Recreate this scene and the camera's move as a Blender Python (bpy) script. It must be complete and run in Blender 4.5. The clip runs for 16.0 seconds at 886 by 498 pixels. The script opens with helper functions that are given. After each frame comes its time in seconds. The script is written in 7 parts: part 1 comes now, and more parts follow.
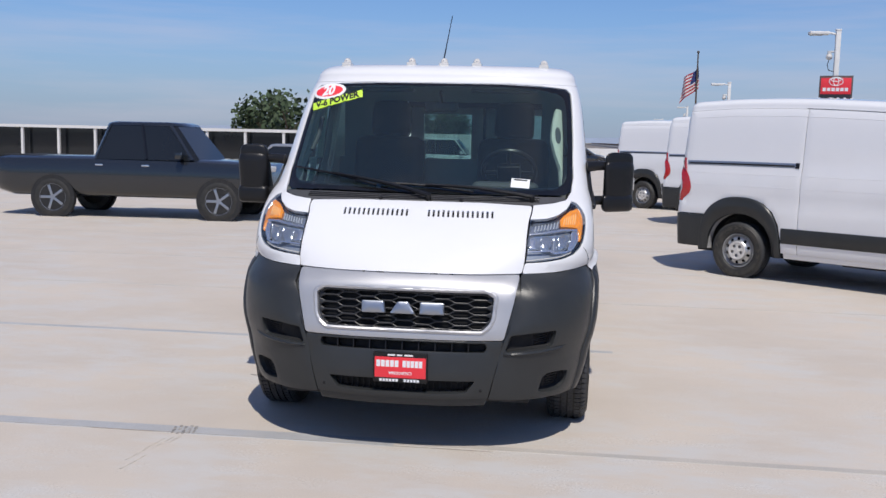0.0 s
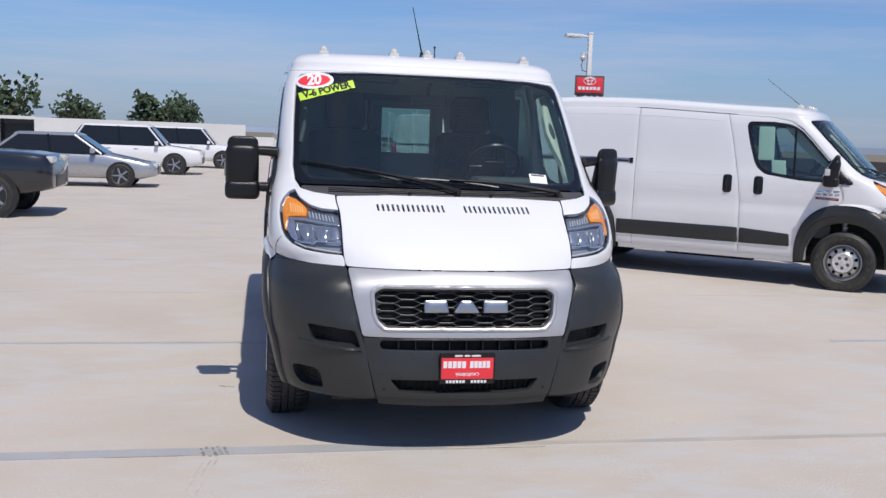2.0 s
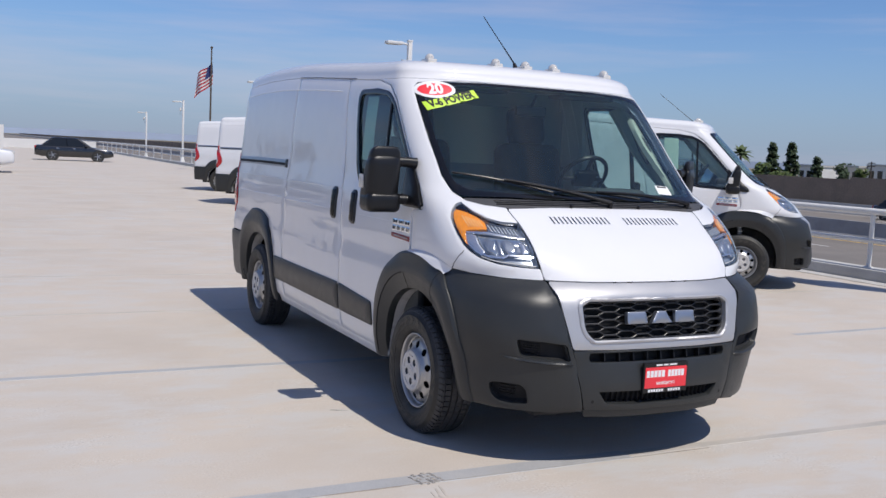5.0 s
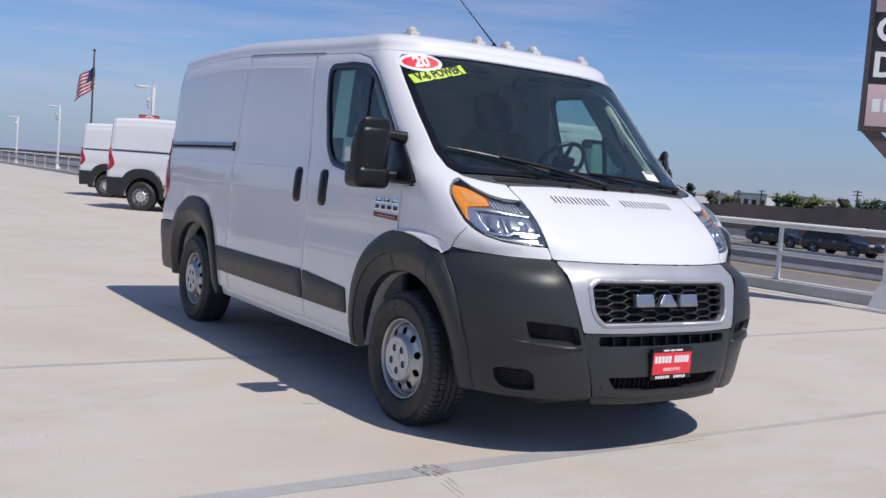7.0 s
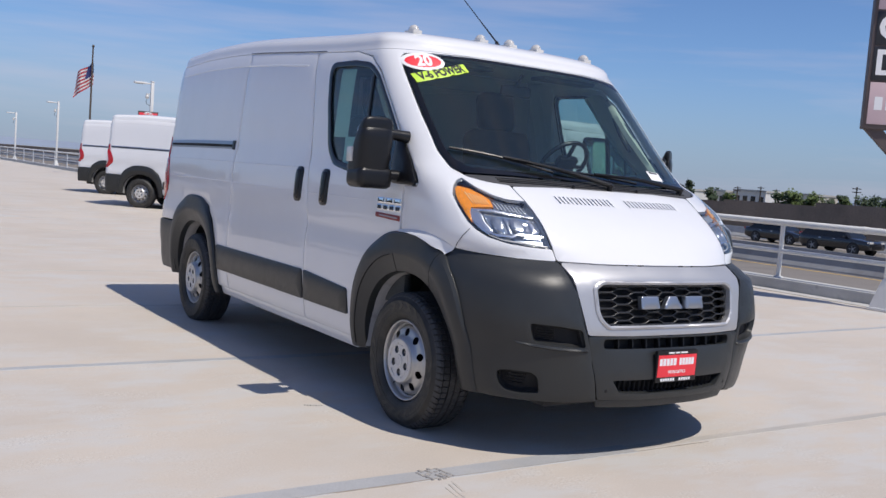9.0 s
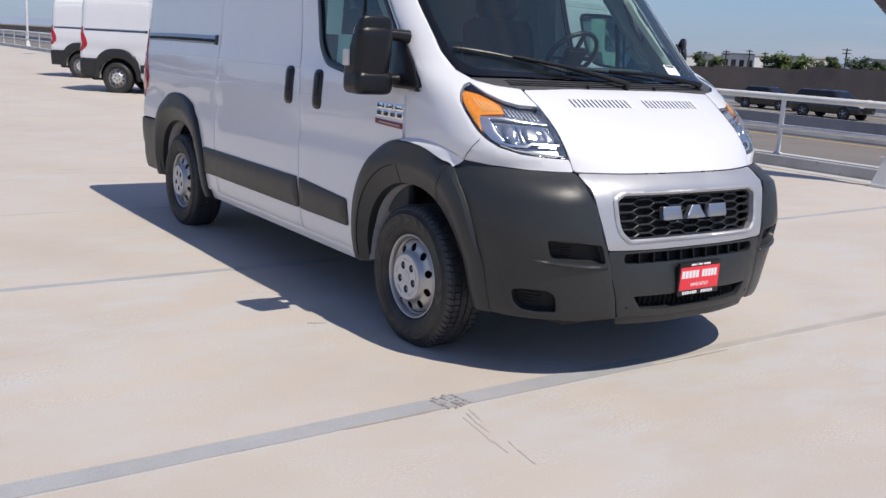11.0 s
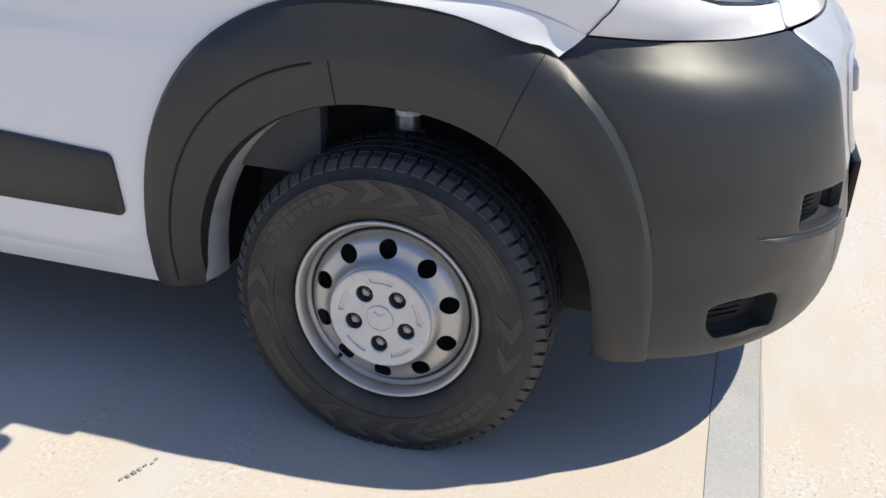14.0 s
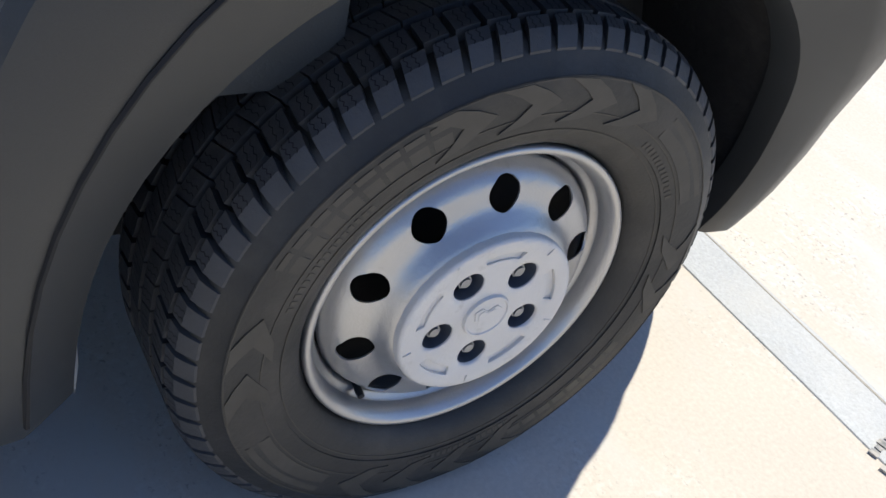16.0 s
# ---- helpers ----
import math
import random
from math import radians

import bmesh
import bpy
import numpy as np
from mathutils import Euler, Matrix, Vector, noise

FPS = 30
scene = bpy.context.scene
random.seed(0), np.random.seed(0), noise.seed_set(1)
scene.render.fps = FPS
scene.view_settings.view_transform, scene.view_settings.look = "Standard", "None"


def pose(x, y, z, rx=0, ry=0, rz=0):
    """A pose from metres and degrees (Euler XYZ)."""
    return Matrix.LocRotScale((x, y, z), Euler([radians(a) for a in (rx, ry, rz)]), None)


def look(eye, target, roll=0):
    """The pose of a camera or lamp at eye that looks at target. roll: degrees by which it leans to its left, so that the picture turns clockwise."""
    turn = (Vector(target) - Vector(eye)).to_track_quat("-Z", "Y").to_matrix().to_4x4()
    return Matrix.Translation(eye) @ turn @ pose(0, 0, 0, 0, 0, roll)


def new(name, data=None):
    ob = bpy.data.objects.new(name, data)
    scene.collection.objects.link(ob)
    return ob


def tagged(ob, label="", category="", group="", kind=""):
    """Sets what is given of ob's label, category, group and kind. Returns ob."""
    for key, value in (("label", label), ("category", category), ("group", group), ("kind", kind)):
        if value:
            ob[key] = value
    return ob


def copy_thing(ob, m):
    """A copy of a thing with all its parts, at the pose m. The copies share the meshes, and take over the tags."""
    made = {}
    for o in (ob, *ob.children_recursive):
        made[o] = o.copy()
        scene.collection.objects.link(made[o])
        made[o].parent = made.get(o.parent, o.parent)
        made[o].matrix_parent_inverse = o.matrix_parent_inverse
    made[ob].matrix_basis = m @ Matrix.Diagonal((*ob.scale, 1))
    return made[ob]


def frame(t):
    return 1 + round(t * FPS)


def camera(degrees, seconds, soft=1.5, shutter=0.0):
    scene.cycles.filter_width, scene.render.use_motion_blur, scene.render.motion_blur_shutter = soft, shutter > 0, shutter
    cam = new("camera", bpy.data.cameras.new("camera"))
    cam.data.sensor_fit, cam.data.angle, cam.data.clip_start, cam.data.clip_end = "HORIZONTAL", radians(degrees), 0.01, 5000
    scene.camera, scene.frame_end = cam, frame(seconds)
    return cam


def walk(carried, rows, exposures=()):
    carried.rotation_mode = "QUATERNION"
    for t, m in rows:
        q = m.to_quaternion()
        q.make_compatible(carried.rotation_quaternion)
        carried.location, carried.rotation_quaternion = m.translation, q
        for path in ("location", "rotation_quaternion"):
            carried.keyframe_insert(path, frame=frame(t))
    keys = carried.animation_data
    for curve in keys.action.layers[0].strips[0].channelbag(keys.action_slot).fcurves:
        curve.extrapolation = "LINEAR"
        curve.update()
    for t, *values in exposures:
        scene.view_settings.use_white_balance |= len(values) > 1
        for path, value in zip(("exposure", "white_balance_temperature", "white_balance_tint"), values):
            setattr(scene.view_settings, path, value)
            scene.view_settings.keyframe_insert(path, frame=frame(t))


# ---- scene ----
EXPOSURES = [(0.0, 0.0, 6450, 10), (10.5, 0.06, 6550, 10), (11.5, 0.19, 6750, 10), (12.5, 0.16, 6650, 8), (13.5, 0.36, 6700, 5), (14.0, 0.62, 6950, 5), (14.5, 0.80, 7000, 5), (15.0, 0.88, 6800, 4), (16.0, 0.80, 6600, 3)]
cam = camera(50.4, 16.0)
PATH = [
    (0, (0.803, -5.884, 1.713), (0.566, -3.912, 1.481), 1.3),
    (0.5, (0.335, -5.856, 1.713), (0.245, -3.872, 1.476), 1.5),
    (1, (-0.14, -5.855, 1.714), (-0.041, -3.872, 1.478), 1.8),
    (1.5, (-0.593, -5.786, 1.698), (-0.369, -3.812, 1.466), 1.9),
    (2, (-1.044, -5.715, 1.683), (-0.675, -3.764, 1.449), 2.1),
    (2.5, (-1.489, -5.612, 1.681), (-0.993, -3.689, 1.441), 2.4),
    (3, (-1.909, -5.45, 1.683), (-1.319, -3.554, 1.447), 2.6),
    (3.5, (-2.332, -5.324, 1.683), (-1.603, -3.475, 1.467), 3.0),
    (4, (-2.722, -5.152, 1.673), (-1.917, -3.335, 1.448), 3.1),
    (4.2, (-2.846, -5.081, 1.661), (-2.035, -3.266, 1.446), 2.9),
    (6.5, (-3.759, -4.56, 1.463), (-2.678, -2.886, 1.289), 3.9),
    (7, (-3.681, -4.329, 1.342), (-2.575, -2.669, 1.196), 4.3),
    (7.5, (-3.663, -4.223, 1.302), (-2.552, -2.566, 1.159), 4.4),
    (8, (-3.674, -4.236, 1.307), (-2.565, -2.578, 1.164), 4.4),
    (10.5, (-3.668, -4.309, 1.486), (-2.565, -2.668, 1.187), 4.0),
    (11, (-3.592, -3.94, 1.521), (-2.468, -2.34, 1.101), 3.1),
    (11.5, (-3.58, -3.424, 1.55), (-2.322, -1.962, 1.02), 1.8),
    (12, (-3.474, -2.849, 1.538), (-2.142, -1.467, 0.977), 1.6),
    (12.5, (-3.37, -2.252, 1.536), (-1.901, -1.047, 0.91), 2.1),
    (13, (-3.176, -1.701, 1.462), (-1.61, -0.653, 0.792), 2.5),
    (13.5, (-3.007, -1.142, 1.393), (-1.32, -0.341, 0.677), 3.4),
    (14, (-2.747, -0.621, 1.368), (-1.003, -0.110, 0.532), 2.1),
    (14.5, (-2.422, -0.145, 1.248), (-0.668, -0.043, 0.292), 3.9),
    (15, (-2.114, 0.191, 1.197), (-0.502, -0.175, 0.071), 8.4),
    (15.5, (-1.806, 0.403, 1.114), (-0.387, -0.294, -0.111), 12.3),
    (16, (-1.632, 0.605, 1.101), (-0.425, -0.386, -0.150), 14.9),
]
walk(cam, [(t, look(eye, target, roll)) for t, eye, target, roll in PATH], exposures=EXPOSURES)

# ---- daylight ----
SUN_WAY = Vector((0.145, -0.555, 1.0)).normalized()      # towards the sun
elevation, azimuth = math.asin(SUN_WAY.z), math.atan2(SUN_WAY.x, SUN_WAY.y)
world = bpy.data.worlds.new("sky")
scene.world = world
world.use_nodes = True
wn, wl = world.node_tree.nodes, world.node_tree.links
sky = wn.new("ShaderNodeTexSky")
sky.sky_type, sky.sun_disc = "NISHITA", False
sky.sun_elevation, sky.sun_rotation = elevation, azimuth
sky.air_density, sky.dust_density, sky.ozone_density = 1.0, 0.2, 2.5
wn["Background"].inputs["Strength"].default_value = 0.106
# thin high clouds low over the horizon
tc = wn.new("ShaderNodeTexCoord")
mp = wn.new("ShaderNodeMapping")
mp.inputs["Scale"].default_value = (1.3, 1.3, 15.0)
cl = wn.new("ShaderNodeTexNoise")
cl.inputs["Scale"].default_value, cl.inputs["Detail"].default_value, cl.inputs["Roughness"].default_value = 1.7, 6.0, 0.55
cr = wn.new("ShaderNodeMapRange")
cr.inputs["From Min"].default_value, cr.inputs["From Max"].default_value, cr.inputs["To Max"].default_value = 0.45, 0.72, 0.32
tint = wn.new("ShaderNodeMixRGB")
tint.blend_type = "MULTIPLY"
tint.inputs["Fac"].default_value, tint.inputs["Color2"].default_value = 1.0, (0.59, 0.735, 1.0, 1)
cm = wn.new("ShaderNodeMixRGB")
cm.inputs["Color2"].default_value = (6.6, 5.7, 6.2, 1)
wl.new(tc.outputs["Generated"], mp.inputs["Vector"])
wl.new(mp.outputs["Vector"], cl.inputs["Vector"])
wl.new(cl.outputs["Fac"], cr.inputs["Value"])
wl.new(cr.outputs["Result"], cm.inputs["Fac"])
wl.new(sky.outputs["Color"], tint.inputs["Color1"])
# pale blue haze towards the horizon
sx = wn.new("ShaderNodeSeparateXYZ")
hz = wn.new("ShaderNodeMapRange")
hz.interpolation_type = "SMOOTHSTEP"
hz.inputs["From Min"].default_value, hz.inputs["From Max"].default_value, hz.inputs["To Min"].default_value, hz.inputs["To Max"].default_value = -0.02, 0.15, 0.74, 0.0
hm = wn.new("ShaderNodeMixRGB")
hm.inputs["Color2"].default_value = (2.3, 2.95, 4.5, 1)
wl.new(tc.outputs["Generated"], sx.inputs[0])
wl.new(sx.outputs["Z"], hz.inputs["Value"])
wl.new(hz.outputs["Result"], hm.inputs["Fac"])
wl.new(tint.outputs["Color"], hm.inputs["Color1"])
wl.new(hm.outputs["Color"], cm.inputs["Color1"])
wl.new(cm.outputs["Color"], wn["Background"].inputs["Color"])
sun = new("sun", bpy.data.lights.new("sun", "SUN"))
sun.data.energy, sun.data.angle, sun.data.color = 3.75, radians(0.53), (1.0, 0.94, 0.86)
sun.matrix_world = look(SUN_WAY * 60, (0, 0, 0))

# ---- materials ----
def mat(name, color, rough=0.5, metal=0.0, spec=0.5, coat=0.0, vary=0.08, scale=6.0, bump=0.0, bump_scale=60.0, fine=0.0, fine_scale=250.0, rough_vary=0.1, island=0.0, emit=None, spots=None):
    """Principled surface with colour variation at two sizes, roughness variation and fine relief."""
    m = bpy.data.materials.new(name)
    m.use_nodes = True
    n, l = m.node_tree.nodes, m.node_tree.links
    b = n["Principled BSDF"]
    b.inputs["Metallic"].default_value, b.inputs["Roughness"].default_value = metal, rough
    b.inputs["Specular IOR Level"].default_value = spec
    b.inputs["Coat Weight"].default_value, b.inputs["Coat Roughness"].default_value = coat, 0.03
    co = n.new("ShaderNodeTexCoord").outputs["Object"]

    def noise_tex(sc, det=5.0, ro=0.6):
        t = n.new("ShaderNodeTexNoise")
        t.inputs["Scale"].default_value, t.inputs["Detail"].default_value, t.inputs["Roughness"].default_value = sc, det, ro
        l.new(co, t.inputs["Vector"])
        return t.outputs["Fac"]

    def ranged(src, a, c, lo=0.3, hi=0.7):
        r = n.new("ShaderNodeMapRange")
        for key, value in (("From Min", lo), ("From Max", hi), ("To Min", a), ("To Max", c)):
            r.inputs[key].default_value = value
        l.new(src, r.inputs["Value"])
        return r.outputs["Result"]

    def times(a, c):
        q = n.new("ShaderNodeMath")
        q.operation = "MULTIPLY"
        l.new(a, q.inputs[0]), l.new(c, q.inputs[1])
        return q.outputs[0]

    big = noise_tex(scale)
    shade = times(ranged(big, 1 - vary, 1 + vary), ranged(noise_tex(fine_scale, 2), 1 - fine, 1 + fine))
    if island:
        g = n.new("ShaderNodeNewGeometry")
        shade = times(shade, ranged(g.outputs["Random Per Island"], 1 - island, 1 + island, 0, 1))
    hsv = n.new("ShaderNodeHueSaturation")
    hsv.inputs["Color"].default_value = (*color, 1)
    l.new(shade, hsv.inputs["Value"])
    out = hsv.outputs["Color"]
    if spots:
        for spot_color, spot_scale, lo, hi, amount in spots:
            mx = n.new("ShaderNodeMixRGB")
            mx.inputs["Color2"].default_value = (*spot_color, 1)
            l.new(ranged(noise_tex(spot_scale, 6, 0.62), 0, amount, lo, hi), mx.inputs["Fac"])
            l.new(out, mx.inputs["Color1"])
            out = mx.outputs["Color"]
    l.new(out, b.inputs["Base Color"])
    if rough_vary:
        l.new(ranged(noise_tex(scale * 2.3), max(0.0, rough * (1 - rough_vary)), min(1.0, rough * (1 + rough_vary))), b.inputs["Roughness"])
    if bump:
        bp = n.new("ShaderNodeBump")
        bp.inputs["Strength"].default_value, bp.inputs["Distance"].default_value = bump, 0.004
        l.new(noise_tex(bump_scale, 4), bp.inputs["Height"])
        l.new(bp.outputs["Normal"], b.inputs["Normal"])
    if emit:
        b.inputs["Emission Color"].default_value, b.inputs["Emission Strength"].default_value = (*color, 1), emit
    return m


def glass(name, color, tint=0.5, rough=0.0, dusty=0.0, gloss=0.09):
    """A thin pane: it lets light through, coloured, and reflects by the angle."""
    m = bpy.data.materials.new(name)
    m.use_nodes = True
    n, l = m.node_tree.nodes, m.node_tree.links
    n.remove(n["Principled BSDF"])
    tr, gl, mix = n.new("ShaderNodeBsdfTransparent"), n.new("ShaderNodeBsdfGlossy"), n.new("ShaderNodeMixShader")
    lw, pw, fr = n.new("ShaderNodeLayerWeight"), n.new("ShaderNodeMath"), n.new("ShaderNodeMapRange")
    tr.inputs["Color"].default_value = (*[c * tint for c in color], 1)
    gl.inputs["Roughness"].default_value = rough
    lw.inputs["Blend"].default_value = 0.5
    pw.operation = "POWER"
    pw.inputs[1].default_value = 5.0
    fr.inputs["To Min"].default_value, fr.inputs["To Max"].default_value = gloss, 1.0
    l.new(lw.outputs["Facing"], pw.inputs[0]), l.new(pw.outputs[0], fr.inputs["Value"])
    # teal diffuse film: dust plus sky-reflection haze put into the colour
    dust_veil, film = n.new("ShaderNodeBsdfDiffuse"), n.new("ShaderNodeMixShader")
    dust_veil.inputs["Color"].default_value, film.inputs[0].default_value = (0.42, 0.58, 0.60, 1), dusty
    l.new(tr.outputs[0], film.inputs[1]), l.new(dust_veil.outputs[0], film.inputs[2])
    l.new(fr.outputs[0], mix.inputs[0]), l.new(film.outputs[0], mix.inputs[1]), l.new(gl.outputs[0], mix.inputs[2])
    l.new(mix.outputs[0], n["Material Output"].inputs["Surface"])
    return m


def deck_coating():
    """Worn peach coating with smooth pale patches that have rubbed through to speckled concrete."""
    m = mat("deck_coating", (0.520, 0.458, 0.390), 0.75, vary=0.07, scale=0.5, fine=0.07, fine_scale=120, bump=0.06, bump_scale=200, spec=0.3,
            spots=[((0.43, 0.385, 0.34), 0.35, 0.46, 0.70, 0.45), ((0.565, 0.50, 0.425), 0.9, 0.46, 0.66, 0.5)])
    n, l = m.node_tree.nodes, m.node_tree.links
    b = n["Principled BSDF"]
    out = b.inputs["Base Color"].links[0].from_socket
    co = n.new("ShaderNodeTexCoord").outputs["Object"]
    turn = n.new("ShaderNodeMapping")
    turn.inputs["Rotation"].default_value, turn.inputs["Scale"].default_value = (0, 0, 0.5), (0.55, 1.25, 1)
    l.new(co, turn.inputs["Vector"])

    def cover(sc, lo, hi, top, vec, detail=5.0, ro=0.62):
        t, r = n.new("ShaderNodeTexNoise"), n.new("ShaderNodeMapRange")
        t.inputs["Scale"].default_value, t.inputs["Detail"].default_value, t.inputs["Roughness"].default_value = sc, detail, ro
        for key, value in (("From Min", lo), ("From Max", hi), ("To Max", top)):
            r.inputs[key].default_value = value
        l.new(vec, t.inputs["Vector"]), l.new(t.outputs["Fac"], r.inputs["Value"])
        return r.outputs["Result"]

    def both_of(a, c):
        q = n.new("ShaderNodeMath")
        q.operation = "MULTIPLY"
        l.new(a, q.inputs[0]), l.new(c, q.inputs[1])
        return q.outputs[0]

    def over(fac, color):
        nonlocal out
        mx = n.new("ShaderNodeMixRGB")
        mx.inputs["Color2"].default_value = (*color, 1)
        l.new(fac, mx.inputs["Fac"]), l.new(out, mx.inputs["Color1"])
        out = mx.outputs["Color"]
    worn = cover(2.4, 0.45, 0.60, 1.0, turn.outputs["Vector"], 7.0, 0.66)
    wide = cover(0.45, 0.36, 0.56, 1.0, co)
    over(both_of(worn, wide), (0.515, 0.492, 0.460))
    patch = both_of(cover(3.1, 0.48, 0.60, 1.0, turn.outputs["Vector"], 8.0, 0.7), wide)
    over(both_of(patch, cover(70, 0.50, 0.62, 0.75, co)), (0.60, 0.58, 0.54))
    over(both_of(patch, cover(95, 0.57, 0.66, 0.75, co)), (0.24, 0.22, 0.20))
    over(cover(60, 0.665, 0.72, 0.40, co), (0.30, 0.27, 0.24))
    l.new(out, b.inputs["Base Color"])
    return m


